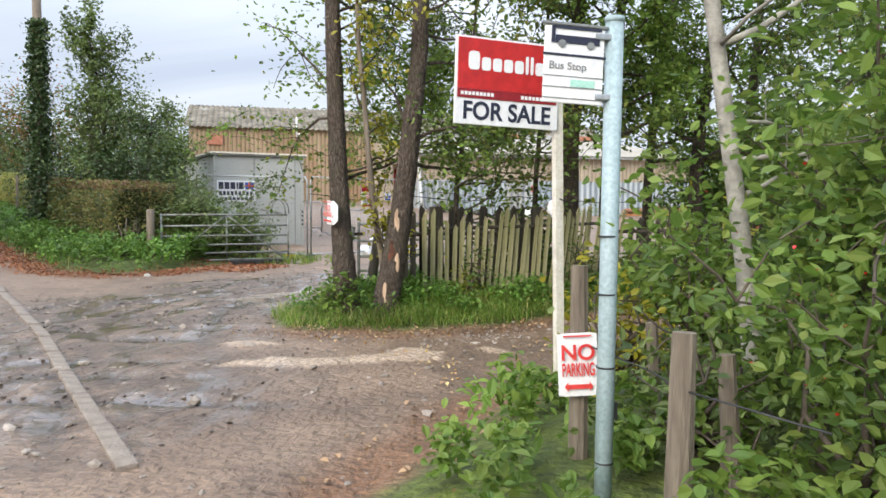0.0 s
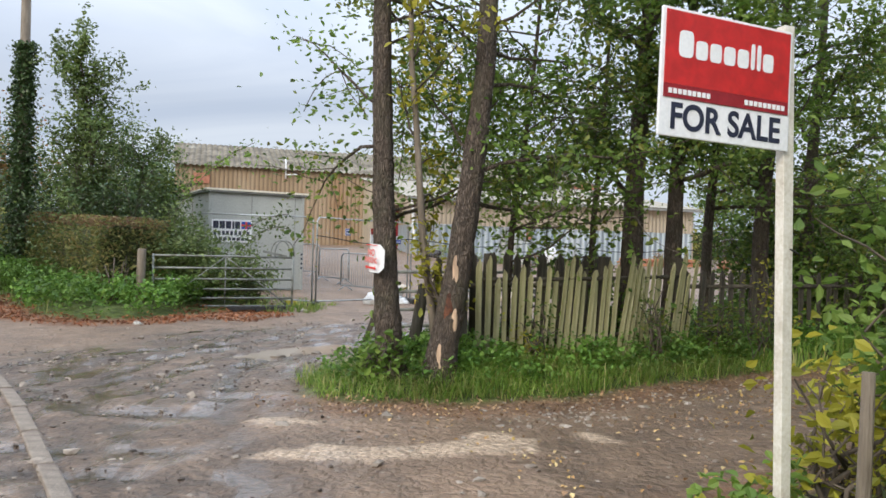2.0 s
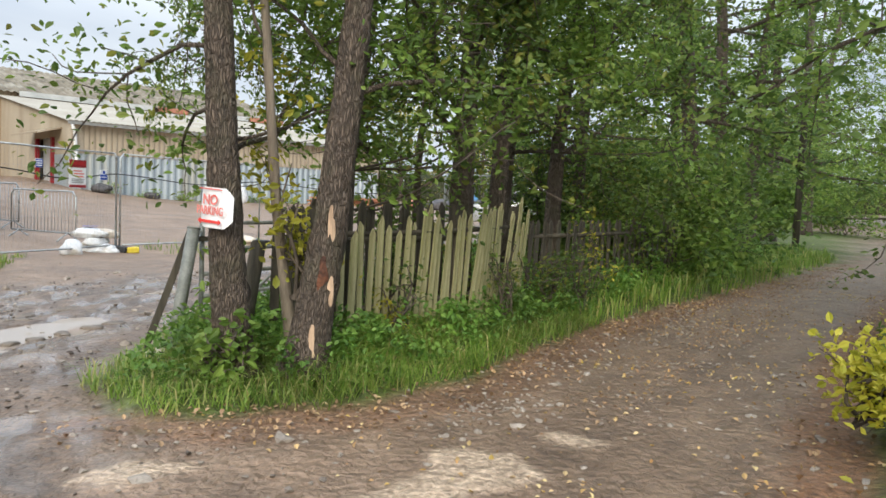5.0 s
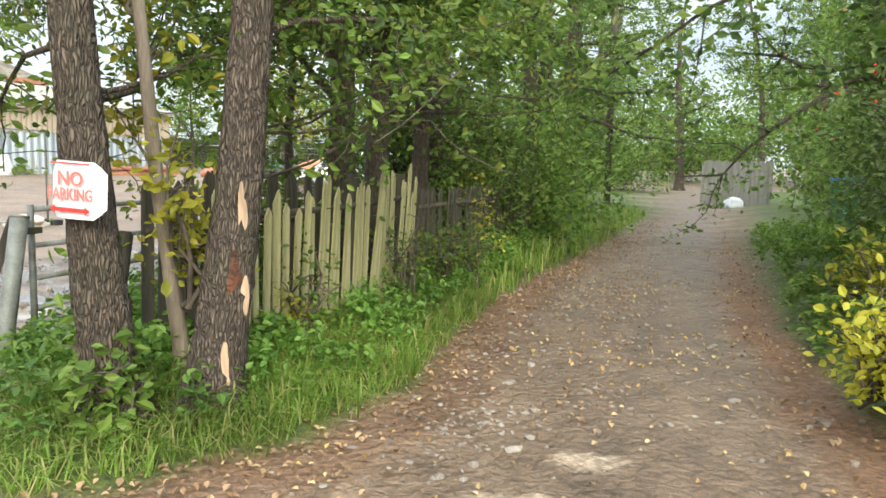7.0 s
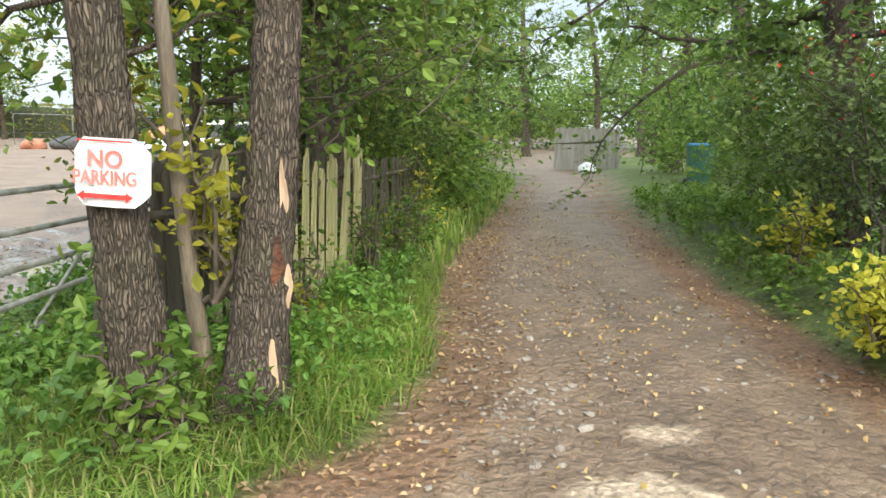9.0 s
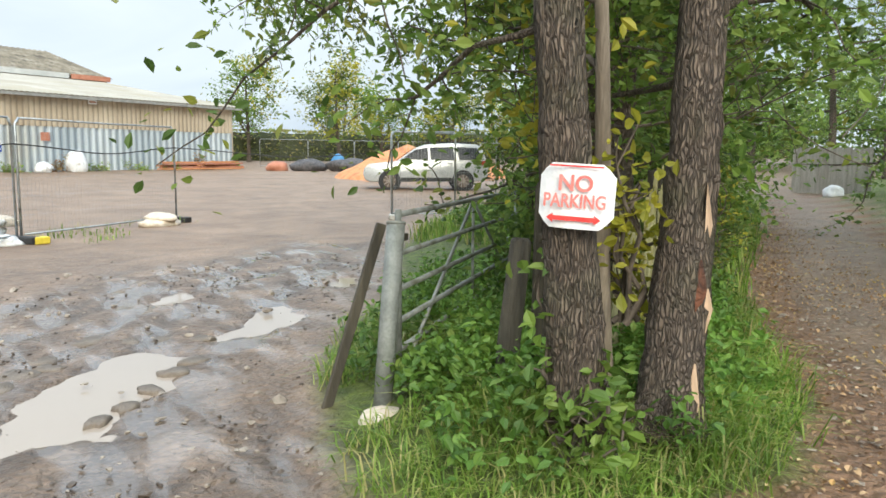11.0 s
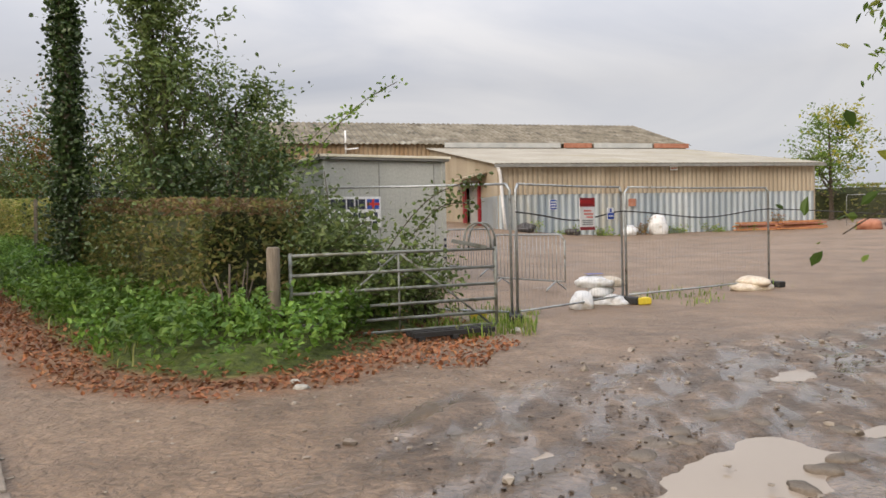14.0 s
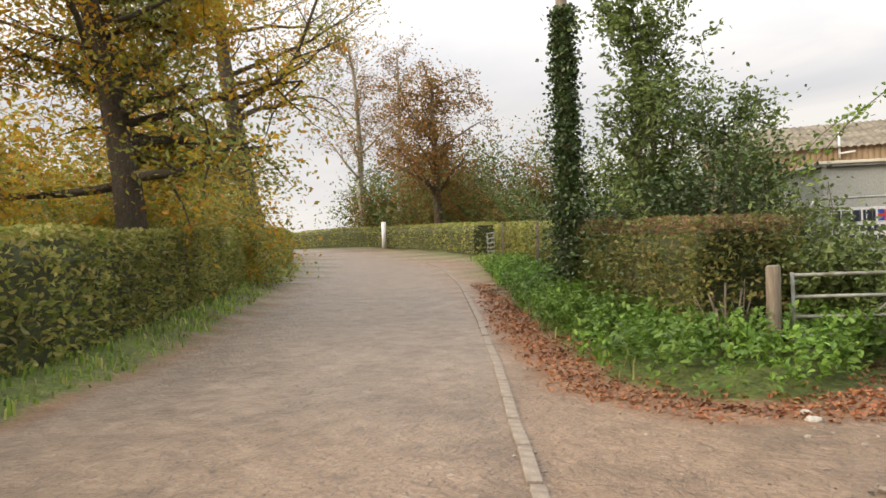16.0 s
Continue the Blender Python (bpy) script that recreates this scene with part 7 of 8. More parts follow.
# ---- trees over the road ----
tree("maple_tree", "broad maple in orange and green autumn leaf", (-20.9, 15.2), 12, 0.36, crown_from=0.23, limbs=40, limb_len=4.0, leaves=42000, leaf=0.15, mat=L_AUTUMN, seed=500, cluster=0.6, limb_up=0.3, lift=0.0, mat2=L_HEDGE_B, twigs=7)
tree("maple_tree", "smaller maple with yellowing leaves", (-20.0, 9.0), 9, 0.25, crown_from=0.3, limbs=28, limb_len=3.0, leaves=24000, leaf=0.15, mat=L_AUTUMN, seed=501, cluster=0.5, limb_up=0.1, mat2=L_YELLOW, twigs=6)
tree("oak_tree", "tall thinning oak with wide bare limbs", (-30.4, 24.2), 17, 0.42, crown_from=0.2, limbs=26, limb_len=7.5, leaves=20000, leaf=0.16, mat=L_AUTUMN, seed=502, cluster=0.7, limb_up=0.45, mat2=L_HEDGE_B, twigs=9)
tree("ash_tree", "tall half-bare pale-stemmed roadside tree", (-61.0, 55.5), 20, 0.4, crown_from=0.3, limbs=22, limb_len=5.0, leaves=4500, leaf=0.24, mat=L_RUSSET, seed=503, cluster=0.8, limb_up=1.0, bark=M_BIRCH, twigs=9)
tree("ash_tree", "slender half-bare roadside tree", (-57.0, 56.5), 18, 0.3, crown_from=0.3, limbs=18, limb_len=4.0, leaves=3200, leaf=0.24, mat=L_RUSSET, seed=504, cluster=0.8, limb_up=1.0, bark=M_BIRCH, twigs=9)
tree("weeping_tree", "russet weeping tree half bare of leaves", (-46.5, 51.0), 13, 0.4, crown_from=0.3, limbs=30, limb_len=6.0, leaves=10000, leaf=0.26, mat=L_RUSSET, seed=505, cluster=0.7, limb_up=0.6, hang=0.9, twigs=10)
for k, (x, y, s, m, m2) in enumerate(((-41, 27.5, 2.6, L_HEDGE_B, L_AUTUMN), (-37, 22.5, 2.4, L_BUSH, L_AUTUMN), (-30, 16.5, 2.2, L_HEDGE_B, L_AUTUMN), (-53, 58, 3.4, L_BUSH, L_RUSSET), (-60, 57, 3.6, L_RUSSET, L_BUSH), (-52, 58.0, 5.0, L_BUSH, L_RUSSET), (-45, 60.5, 4.6, L_BUSH, L_RUSSET), (-60, 60, 5, L_BUSH, None), (-40, 67, 4.2, L_LIME, None), (-34, 70, 3.8, L_LIME, None), (-28, 68, 3.2, L_LIME, None), (-25, 11, 2.6, L_AUTUMN, L_HEDGE_B), (-28, 10, 3.6, L_AUTUMN, L_HEDGE_B), (-36, 18, 4, L_AUTUMN, L_HEDGE_B), (-46, 28, 4.5, L_AUTUMN, L_HEDGE_B), (-60, 36, 5, L_AUTUMN, L_BUSH), (-20, 4, 3, L_AUTUMN, L_HEDGE_B), (-47, 53.5, 3.2, L_RUSSET, L_BUSH), (-42.5, 54, 2.8, L_BUSH, L_RUSSET), (-23.5, 15.5, 2.2, L_HEDGE_B, L_AUTUMN), (-27, 20.5, 2.0, L_HEDGE_B, L_AUTUMN))):
    bush("mixed autumn trees and shrubs behind the hedge", (x, y), (s, s, s * 0.9), 10500, 0.07 * s, m, 520 + k, name="thicket", stems=18, clump=0.28 * s, mat2=m2, category="thicket")
hc = thing("house_behind_hedge", "glimpse of a pale parked vehicle behind trees", "car", (-36.5, 22.8, float(ground_z(-36.5, 22.8)) + 0.15), 30)
bm = bmesh.new()
box_bm(bm, (4.2, 1.7, 0.75), (0, 0, 0.75), bevel=0.15)
box_bm(bm, (2.4, 1.5, 0.6), (-0.2, 0, 1.35), bevel=0.2)
part("body", bm, M_CARPAINT, hc)
hc.name = "parked_car"

# ---- far end of the lane ----
ff = thing("board_fence", "silvered close-board fence at the end of the lane", "fence")
a0, b0 = np.array([25.0, 26.3]), np.array([25.2, 23.2])
for k in range(24):
    q = a0 + (b0 - a0) * k / 24
    box("board", (0.21, 0.025, 1.75 + 0.08 * (k % 3)), (q[0], q[1], float(ground_z(*q)) + 0.95), M_FARFENCE, ff, turn=(0, 0.4 * (k % 5 - 2), 93), bevel=0.004)
s = thing("white_sack", "white sack dumped by the lane's end", "sack", (22.9, 23.4, float(surface_z(22.9, 23.4)) + 0.05), 30)
lump("bag", (0.45, 0.35, 0.3), M_BAG, s, 5, (0, 0, 0.15))
tp = thing("telegraph_pole", "dark telegraph pole beside the wooded lane", "pole", (16.2, 23.7, float(surface_z(16.2, 23.7))))
pipe("shaft", [(0, 0, -0.1), (0, 0, 8.5)], 0.11, M_DARKWOOD, tp, 10)
wb = thing("wheelie_bin", "dark green wheelie bin with a blue lid", "bin", (15.6, 15.5, float(surface_z(15.6, 15.5)) + 0.02), 30)
bm = bmesh.new()
o = bmesh.ops.create_cube(bm, size=1.0, matrix=Matrix.Translation((0, 0, 0.55)) @ Matrix.Diagonal((0.58, 0.7, 1.0, 1)))
for v in bm.verts:
    if v.co.z < 0.3:
        v.co.x *= 0.8
        v.co.y *= 0.8
part("body", bm, M_GREEN_BIN, wb)
box("lid", (0.62, 0.75, 0.07), (0, 0, 1.09), M_BLUE_LID, wb, bevel=0.02)
for sx in (-1, 1):
    pipe("wheel", [(sx * 0.24, 0.3, 0.1), (sx * 0.29, 0.3, 0.1)], 0.1, M_BLACK, wb, 12)


# ---- kerb, litter, grass, nettles, stones ----
def build_kerb():
    kb = thing("kerb", "worn concrete kerb stones along the road edge", "kerb", kind="structure")
    P = np.array(KERB)
    L = np.r_[0, np.cumsum(np.linalg.norm(np.diff(P, axis=0), axis=1))]
    me = bpy.data.meshes.new("kerb_stone")
    bm = box_bm(bmesh.new(), (0.88, 0.11, 0.12), (0, 0, 0), bevel=0.012)
    bm.to_mesh(me)
    bm.free()
    me.materials.append(M_KERB)
    rng = np.random.default_rng(3)
    t = 5.6
    while t < 62:
        q = np.array([np.interp(t, L, P[:, 0]), np.interp(t, L, P[:, 1])])
        q2 = np.array([np.interp(t + 0.3, L, P[:, 0]), np.interp(t + 0.3, L, P[:, 1])])
        a = math.degrees(math.atan2(*(q2 - q)[::-1]))
        ob = new("kerb_stone", me)
        ob.parent = kb
        sink = -0.042 + 0.012 * min(1, max(0, (t - 9) / 6))
        slope = math.degrees(math.atan2(float(ground_z(*q2) - ground_z(*q)), 0.3))
        ob.matrix_local = pose(q[0], q[1], float(ground_z(*q)) + sink + 0.004 * rng.normal(), rng.normal() * 1.5, -slope + rng.normal() * 0.4, a + rng.normal() * 0.8)
        t += 0.9


build_kerb()


def scatter(count, box_, test, seed):
    rng = np.random.default_rng(seed)
    x, y = rng.uniform(box_[0], box_[1], count), rng.uniform(box_[2], box_[3], count)
    k = rng.random(count) < test(x, y)
    return x[k], y[k]


def flat_leaves(name, label, x, y, size, mat, lift=0.012):
    root = thing(name, label, "leaves", kind="stuff")
    leaf_part("leaf", np.c_[x, y, surface_z(x, y) + lift + RNG.uniform(0, 0.012, len(x))], size * RNG.uniform(0.6, 1.3, len(x)), mat, root, up=2.2, aspect=0.75, fold=0.5)


nb = lambda x, y: step01(0.36 - np.abs(poly_dist(x, y, NORTH_BANK) + 0.28) + 0.35 * (fbm(x, y, 2.0, 3) - 0.5), 0.25)
x, y = scatter(60000, (-20, -4.5, 13.0, 27.0), lambda x, y: np.maximum(nb(x, y), 0.75 * (np.hypot(x + 6.2, (y - 16.9) * 0.9) < 0.55 + 0.8 * fbm(x, y, 1.6, 4))), 1)
flat_leaves("leaf_litter", "russet fallen leaves along the verge", x, y, 0.058, L_LITTER)
ib = lambda x, y: (y < 10.1 + 0.64 * (x + 2.4)) * 0.42 * step01(0.4 - np.abs(poly_dist(x, y, ISLAND) + 0.2) + 0.5 * (fbm(x, y, 2.0, 5) - 0.5), 0.3) * (poly_dist(x, y, ISLAND) < 0.1)
x, y = scatter(30000, (-3.2, 9, 9.0, 18), ib, 2)
flat_leaves("leaf_litter", "brown fallen leaves along the grass edge", x, y, 0.036, L_LITTER_T)
ln = lambda x, y: 0.30 * step01(poly_dist(x, y, [(-2.2, 9.5), (-0.8, 7.5), (0.6, 7.2), (3.5, 9.9), (14, 17.2), (13, 20), (6.2, 15.1), (1.0, 11.4), (-1.2, 9.7)]), 0.3) * (0.25 + 1.5 * step01(fbm(x, y, 0.9, 9) - 0.5, 0.12))
x, y = scatter(26000, (-2.5, 14, 6.5, 20), ln, 3)
flat_leaves("leaf_litter", "pale and brown leaves scattered on the lane", x, y, 0.034, L_LITTER_Y)
mid = lambda x, y: np.exp(-(beside(x, y, LANE_MIDDLE) / 0.3) ** 2) * (0.3 + 0.7 * (fbm(x, y, 1.6, 41) > 0.42))
x, y = scatter(52000, (-0.5, 15, 8.5, 21.5), lambda x, y: 0.55 * mid(x, y), 6)
flat_leaves("leaf_litter", "trodden brown leaves down the middle of the lane", x, y, 0.03, L_LITTER_T)
edge = lambda x, y: np.exp(-(beside(x, y, LANE_EDGE) / 0.22) ** 2)
x, y = scatter(46000, (-3.0, 15, 8.8, 21.8), lambda x, y: 0.6 * edge(x, y), 7)
flat_leaves("leaf_litter", "drift of brown leaves where the lane meets the grass", x, y, 0.036, L_LITTER_T)
sb = lambda x, y: 0.4 * step01(0.45 - np.abs(poly_dist(x, y, SOUTH_BANK) + 0.1) + 0.4 * (fbm(x, y, 2.0, 6) - 0.5), 0.25)
x, y = scatter(14000, (-0.9, 10, 3.5, 15), sb, 4)
flat_leaves("leaf_litter", "fallen leaves under the roadside bank", x, y, 0.042, L_LITTER_T)


def blades(x, y, height, mat, name, label, bend=0.5, width=0.006, base=0.0):
    """Grass: narrow bent blades."""
    k = len(x)
    a, h = RNG.uniform(0, 2 * np.pi, k), height * RNG.uniform(0.4, 1.3, k) * (0.45 + 1.1 * vnoise(x, y, 3.0, 5))
    b = bend * h * RNG.uniform(0.3, 1.2, k)
    dx, dy = np.cos(a), np.sin(a)
    w = width * RNG.uniform(0.7, 1.4, k)
    z = surface_z(x, y) - 0.01 + base
    p0 = np.c_[x, y, z]
    side = np.c_[-dy, dx, np.zeros(k)] * w[:, None]
    mid = p0 + np.c_[dx * b * 0.35, dy * b * 0.35, h * 0.65]
    tip = p0 + np.c_[dx * b, dy * b, h * 0.95 - b * 0.25]
    v = np.stack([p0 - side, p0 + side, mid + side * 0.8, mid - side * 0.8, tip], 1).reshape(-1, 3)
    i = np.arange(k)[:, None] * 5
    quads, tris = (i + np.array([[0, 1, 2, 3]])).tolist(), (i + np.array([[3, 2, 4]])).tolist()
    root = thing(name, label, "grass", kind="stuff")
    mesh_ob("blade", v, quads + tris, mat, root)


isl = lambda x, y: (np.hypot(x + 2.5, y - 11.5) > 0.4) * step01(poly_dist(x, y, ISLAND) - 0.02 + 0.2 * (fbm(x, y, 3, 2) - 0.5), 0.1) * (0.35 + 0.9 * (vnoise(x, y, 2.2, 7) > 0.35))
x, y = scatter(30000, (-3.1, 2.5, 9.5, 13.2), isl, 11)
blades(x, y, 0.2, L_GRASS, "verge_grass", "long rough grass on the verge round the trees", 1.5, 0.004)
x, y = scatter(26000, (2.0, 16, 12.0, 23), lambda x, y: step01(poly_dist(x, y, ISLAND), 0.15) * step01(1.9 - poly_dist(x, y, ISLAND), 0.5), 12)
blades(x, y, 0.3, L_GRASS, "verge_grass", "rough grass bank along the lane", 0.6, 0.009)
x, y = scatter(60000, (-40, -10, 4, 34), lambda x, y: step01(poly_dist(x, y, LEFT_BANK), 0.15) * step01(1.4 - poly_dist(x, y, LEFT_BANK), 0.4), 13)
blades(x, y, 0.16, L_GRASS, "verge_grass", "short grass verge below the hedge", 0.6, 0.016)
x, y = scatter(24000, (-30, -9, 15, 38), lambda x, y: step01(poly_dist(x, y, NORTH_BANK), 0.15) * step01(1.5 - poly_dist(x, y, NORTH_BANK), 0.4) * (0.3 + 0.7 * (x < -13)), 14)
blades(x, y, 0.28, L_GRASS, "verge_grass", "bright grass verge along the road", 0.6, 0.011)
x, y = scatter(9000, (-3.5, 8.0, 18, 26), lambda x, y: (fbm(x, y, 0.8, 33) > 0.6) * 0.5 * (line_dist(x, y, [(-5, 19.6), (-3.5, 21.4), (-0.5, 24.2)]) < 0.9) + 1.0 * step01(poly_dist(x, y, ISLAND), 0.2) * step01(1.6 - poly_dist(x, y, ISLAND), 0.4), 15)
blades(x, y, 0.16, L_GRASS, "yard_weeds", "tufts of grass under the temporary fencing", 0.6, 0.008)
x, y = scatter(2500, (-7.4, -5.0, 17.6, 20.2), lambda x, y: 0.8 * (fbm(x, y, 1.5, 35) > 0.45), 16)
blades(x, y, 0.18, L_GRASS, "yard_weeds", "grass growing under the field gate", 0.6, 0.007)


def nettles(x, y, high, count, size, mat, name, label, seed):
    """Leafy stems: tiers of leaves up each stem."""
    rng = np.random.default_rng(seed)
    k = len(x)
    i = rng.integers(0, k, count)
    h = high * rng.uniform(0.55, 1.15, k)
    t = rng.uniform(0.15, 1, count) ** 0.7
    c = np.c_[x[i] + rng.normal(size=count) * 0.05, y[i] + rng.normal(size=count) * 0.05, surface_z(x[i], y[i]) + h[i] * t]
    root = thing(name, label, "undergrowth", kind="stuff")
    leaf_part("leaf", c, size * rng.uniform(0.6, 1.3, count), mat, root, up=1.0, aspect=0.6, droop=0.3)


x, y = scatter(9000, (-24, -5.5, 14.5, 30), lambda x, y: (x < -7.0) * step01(poly_dist(x, y, NORTH_BANK) - 0.0, 0.15) * step01(1.9 - poly_dist(x, y, NORTH_BANK), 0.5), 21)
nettles(x, y, 0.55, 46000, 0.088, L_NETTLE, "nettle_bed", "bright green nettles in front of the hedge", 1)
x, y = scatter(2600, (-2.9, 5.0, 9.8, 14.5), lambda x, y: step01(poly_dist(x, y, ISLAND) - 0.28, 0.2) * (0.15 + 0.85 * (vnoise(x, y, 1.4, 3) > 0.35)), 22)
nettles(x, y, 0.34, 17000, 0.06, L_NETTLE, "nettle_bed", "low nettles and weeds below the fence", 2)
x, y = scatter(900, (2, 14, 12, 22), lambda x, y: step01(poly_dist(x, y, ISLAND) - 0.5, 0.3) * step01(2.6 - poly_dist(x, y, ISLAND), 0.6), 23)
nettles(x, y, 0.5, 7000, 0.09, L_NETTLE, "nettle_bed", "nettles along the lane bank", 3)
x, y = scatter(1400, (-0.4, 12, 3.6, 15.5), lambda x, y: step01(poly_dist(x, y, SOUTH_BANK) - 0.1, 0.15) * step01(1.6 - poly_dist(x, y, SOUTH_BANK), 0.5), 24)
nettles(x, y, 0.36, 12000, 0.07, L_FRESH, "bramble_undergrowth", "bramble leaves spilling over the bank", 4)
x, y = scatter(500, (-2.9, -0.2, 10.9, 14.5), lambda x, y: step01(poly_dist(x, y, ISLAND) - 0.05, 0.1) * step01(0.8 - np.hypot(x + 1.4, y - 11.3), 0.4), 25)
nettles(x, y, 0.3, 2600, 0.06, L_FRESH, "weed_patch", "leafy weeds at the foot of the gate post", 5)
for k, (x, y, h) in enumerate(((-2.0, 10.2, 0.75), (-2.15, 10.15, 0.5), (-2.05, 10.3, 1.0))):
    bush("leafy suckers at the foot of the ash", (x, y), (0.16, 0.14, h * 0.42), 130, 0.085, L_FRESH, 600 + k, name="sucker_growth", stems=5, clump=0.06)
bush("sprig of yellow leaves hanging between the trunks", (-1.58, 10.45), (0.22, 0.18, 0.75), 260, 0.08, L_YELLOW, 604, name="sucker_growth", stems=6, clump=0.09, z0=0.5)
for k, (x, y, rx, rz) in enumerate(((-0.6, 11.05, 0.13, 0.4), (0.75, 11.95, 0.15, 0.45), (1.6, 12.55, 0.35, 0.42), (2.2, 13.0, 0.45, 0.5))):
    bush("yellow-green hawthorn sprig growing through the fence", (x, y), (rx, rx, rz), 260 + int(500 * (rx > 0.2)), 0.05, L_LIME, 610 + k, name="hawthorn_sprig", stems=8, clump=0.09, mat2=L_YELLOW)


M_TARBIT = material("old_tarmac", [(0.10, 0.08, 0.06), (0.2, 0.16, 0.125)], 6, 0.7, bump=0.6, fine=60)


def stones(name, label, x, y, size, mat, seed):
    rng = np.random.default_rng(seed)
    ico = bmesh.new()
    bmesh.ops.create_icosphere(ico, subdivisions=1, radius=1.0)
    bv = np.array([v.co[:] for v in ico.verts])
    bf = np.array([[v.index for v in f.verts] for f in ico.faces])
    ico.free()
    k = len(x)
    s = size * rng.uniform(0.4, 1.5, k) ** 1.4
    v = bv[None] * (1 + 0.25 * rng.normal(size=(k, len(bv), 1))) * (s[:, None] * np.array([1, 0.8, 0.5]) * rng.uniform(0.7, 1.3, (k, 3)))[:, None, :]
    a = rng.uniform(0, 6.28, k)
    c, sn = np.cos(a)[:, None], np.sin(a)[:, None]
    vx, vy = v[..., 0] * c - v[..., 1] * sn, v[..., 0] * sn + v[..., 1] * c
    v = np.stack([vx + x[:, None], vy + y[:, None], v[..., 2] + (surface_z(x, y) + s * 0.15)[:, None]], -1).reshape(-1, 3)
    f = (bf[None] + (np.arange(k) * len(bv))[:, None, None]).reshape(-1, 3)
    root = thing(name, label, "stones", kind="stuff")
    mesh_ob("stone", v, f, mat, root)


road_open = lambda x, y: (np.max([poly_dist(x, y, p) for p in (ISLAND, SOUTH_BANK, NORTH_BANK, LEFT_BANK)], axis=0) < -0.05) * (0.2 + 0.8 * (fbm(x, y, 1.0, 14) > 0.5))
x, y = scatter(5200, (-9, 5, 3, 18), road_open, 31)
stones("gravel", "small stones and mud crumbs on the road", x, y, 0.016, M_PEBBLE, 1)
M_CLOD = material("mud_clod", [(0.03, 0.022, 0.017), (0.075, 0.056, 0.043), (0.13, 0.1, 0.078)], 5, 0.6, bump=0.6, fine=60)
x, y = scatter(9000, (-7.5, 1.6, 4.6, 20), lambda x, y: step01(poly_dist(x, y, WET) - 0.1, 0.5) * (np.max([poly_dist(x, y, p) for p in PUDDLES], axis=0) < -0.12) * (0.08 + 0.92 * (fbm(x, y, 1.4, 44) > 0.52)), 35)
stones("mud_clods", "dark wet clods of mud churned up by tyres", x, y, 0.012, M_CLOD, 5)
x, y = scatter(500, (-8, 5, 4, 19), road_open, 32)
stones("gravel", "larger loose stones on the muddy entrance", x, y, 0.032, M_PEBBLE, 2)
x, y = scatter(16000, (-2.6, 9, 8.5, 16.5), lambda x, y: np.maximum(0.5 * mid(x, y), np.exp(-((beside(x, y, LANE_EDGE) + 0.45) / 0.35) ** 2)) * (0.2 + 0.8 * (fbm(x, y, 1.3, 43) > 0.45)), 34)
stones("gravel", "loose pale chippings between the wheel tracks", x, y, 0.013, M_PEBBLE, 4)
x, y = scatter(2200, (-1.5, 6, 7.5, 14), lambda x, y: 0.9 * (poly_dist(x, y, [(-1.5, 9.4), (-0.5, 8.4), (0.6, 8.0), (5, 11.6), (6, 14), (1, 11.3)]) > 0) * (fbm(x, y, 1.1, 17) > 0.45), 33)
stones("gravel", "pale gravel on the lane", x, y, 0.012, M_PEBBLE, 3)
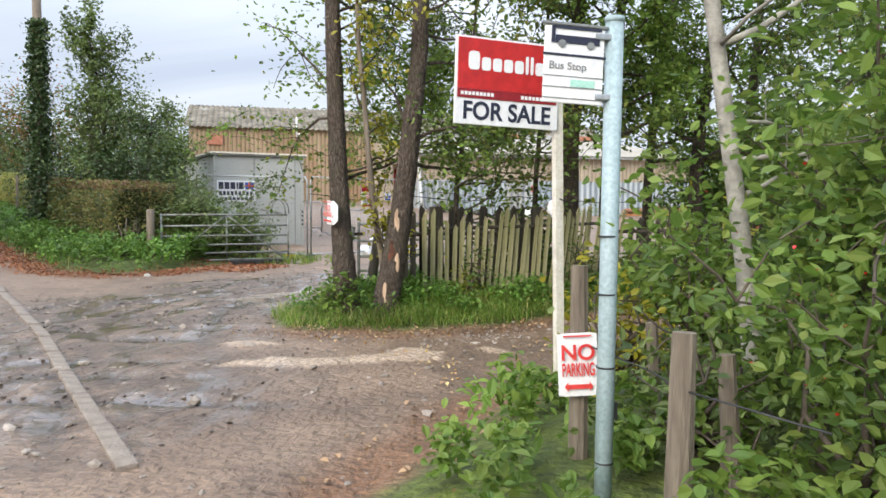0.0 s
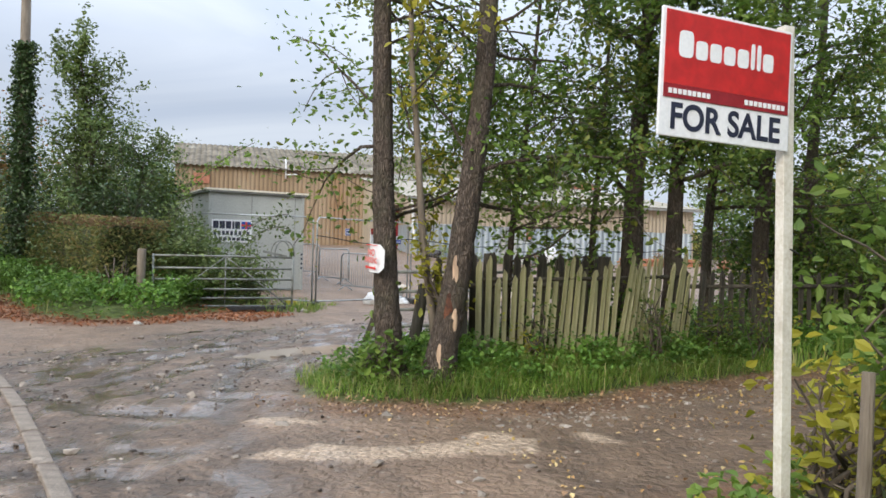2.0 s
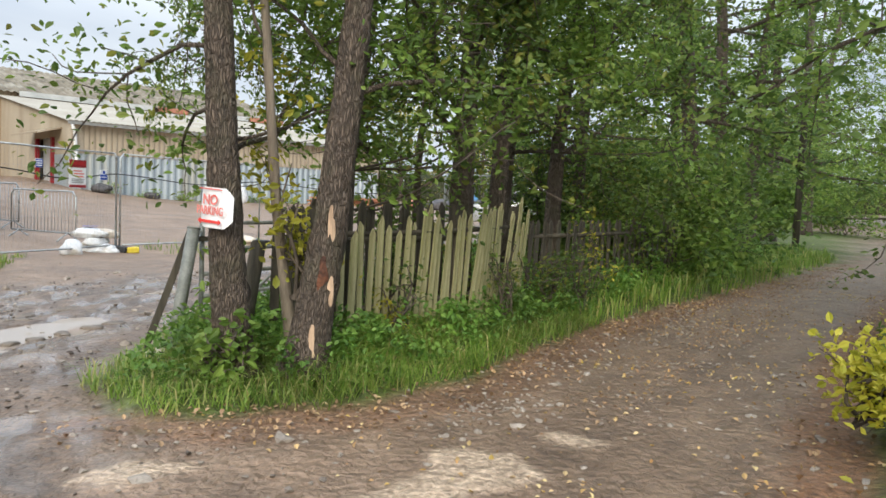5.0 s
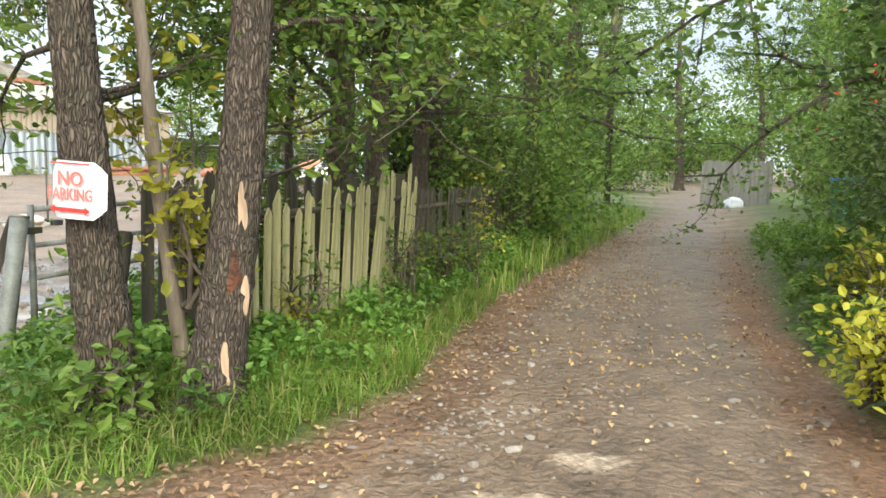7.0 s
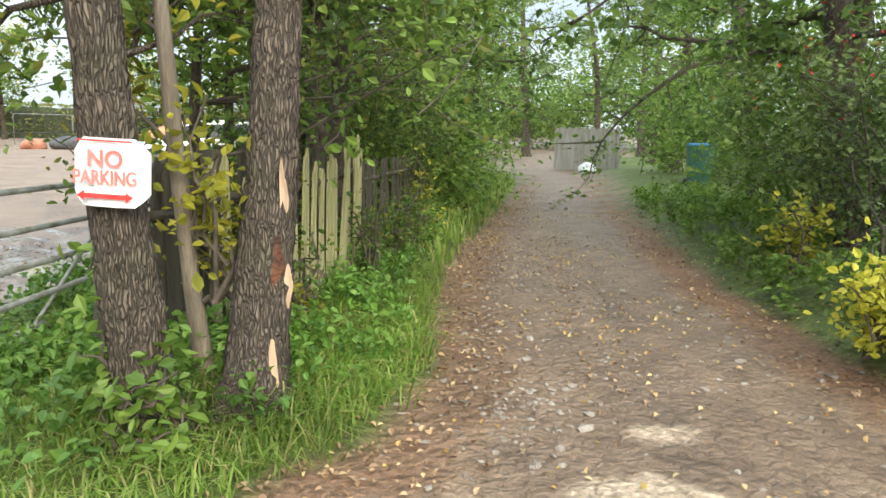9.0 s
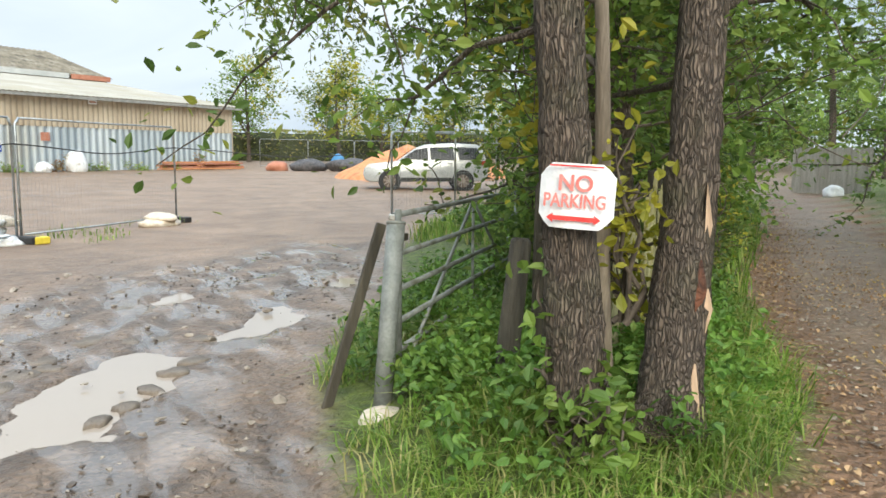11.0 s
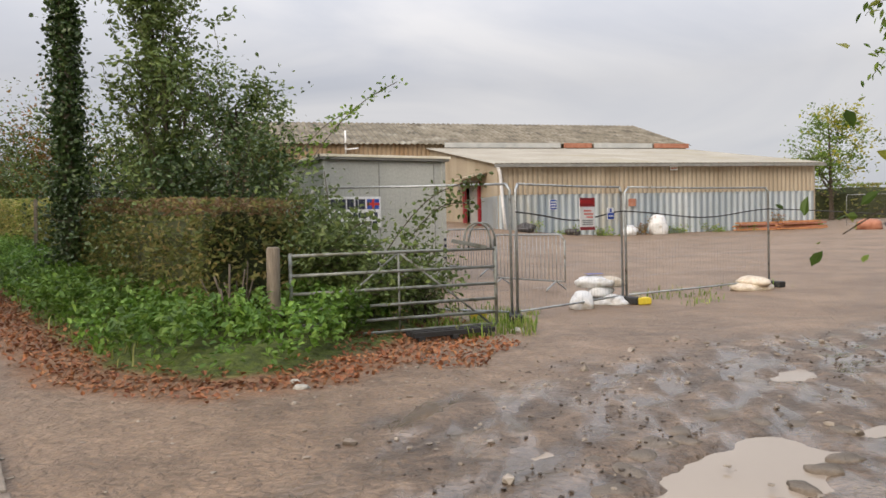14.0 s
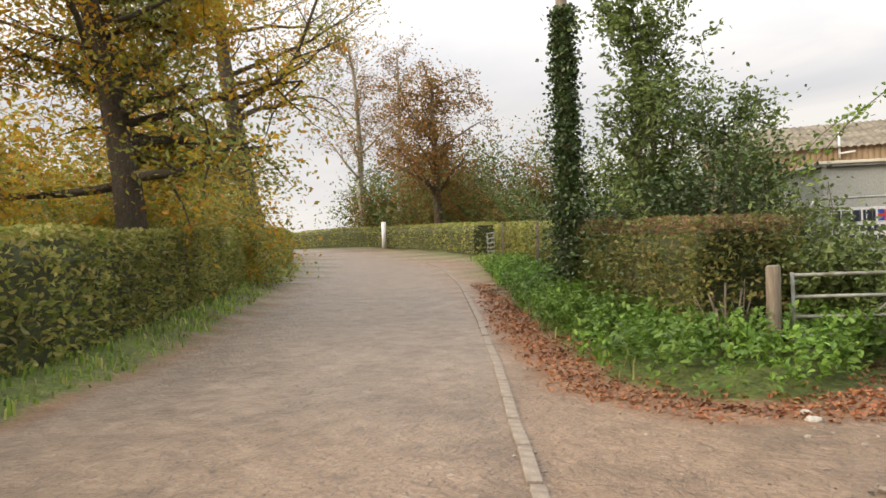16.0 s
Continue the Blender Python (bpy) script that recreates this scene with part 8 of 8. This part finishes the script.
SLABS = ((-3.9, 14.07, 0.2), (-3.66, 14.1, 0.17), (-3.42, 13.92, 0.13), (-4.12, 13.66, 0.2), (-4.2, 13.32, 0.17), (-4.33, 13.05, 0.13), (-4.45, 12.75, 0.15), (-4.55, 12.4, 0.14), (-4.6, 12.1, 0.12), (-3.3, 12.88, 0.12), (-3.12, 13.08, 0.12), (-3.52, 12.55, 0.1), (-3.7, 12.3, 0.09), (-3.88, 12.12, 0.1), (-3.15, 13.85, 0.13), (-2.9, 13.72, 0.1), (-4.0, 13.38, 0.11), (-4.62, 12.9, 0.12), (-4.4, 13.45, 0.12), (-3.3, 14.15, 0.12))


def broken_slab(x, y, r, seed):
    """A flat uneven lump of broken tarmac with a worn rim."""
    rng = np.random.default_rng(seed)
    s = thing("broken_tarmac_slab", "broken slab of old tarmac at the pothole's edge", "slab", (x, y, float(ground_z(x, y))), group="broken tarmac slabs")
    n = 11
    reach = r * (1 + 0.25 * rng.normal(size=n) * 0.6)
    stretch, a0 = rng.uniform(0.6, 0.85), rng.uniform(0, 6.28)
    V = []
    for k_, z in ((1.06, -0.07), (1.0, -0.016), (0.93, -0.006), (0.5, -0.003)):
        for i in range(n):
            a = 2 * math.pi * i / n
            u, v = reach[i] * k_ * math.cos(a), reach[i] * k_ * stretch * math.sin(a)
            V.append((u * math.cos(a0) - v * math.sin(a0), u * math.sin(a0) + v * math.cos(a0), z + 0.003 * rng.normal()))
    F = [(j * n + i, j * n + (i + 1) % n, (j + 1) * n + (i + 1) % n, (j + 1) * n + i) for j in range(3) for i in range(n)] + [tuple(range(3 * n, 4 * n))]
    mesh_ob("slab", V, F, M_TARBIT, s, smooth=True)


for k, (x, y, r) in enumerate(SLABS):
    broken_slab(x + 0.12, y + 0.08, r, 900 + k)
for x, y, r in ((-7.0, 14.75, 0.055), (-7.15, 15.0, 0.04), (-5.25, 18.2, 0.07)):
    s = thing("pale_lump", "pale stone lying in the leaf litter", "stone", (x, y, float(surface_z(x, y))), 30)
    lump("rubble", (r * 1.4, r, r * 0.7), M_STONE, s, int(r * 100), (0, 0, r * 0.2))
tread = thing("black_tray", "black plastic pallet lying below the gate", "pallet", (-6.1, 17.75, float(surface_z(-6.1, 17.75)) + 0.02), 31)
for i in range(4):
    box("slat", (1.1, 0.06, 0.06), (0, -0.2 + 0.13 * i, 0.07), M_BLACK, tread)
for i in range(3):
    box("bearer", (0.08, 0.5, 0.06), (-0.45 + 0.45 * i, 0, 0.02), M_BLACK, tread)
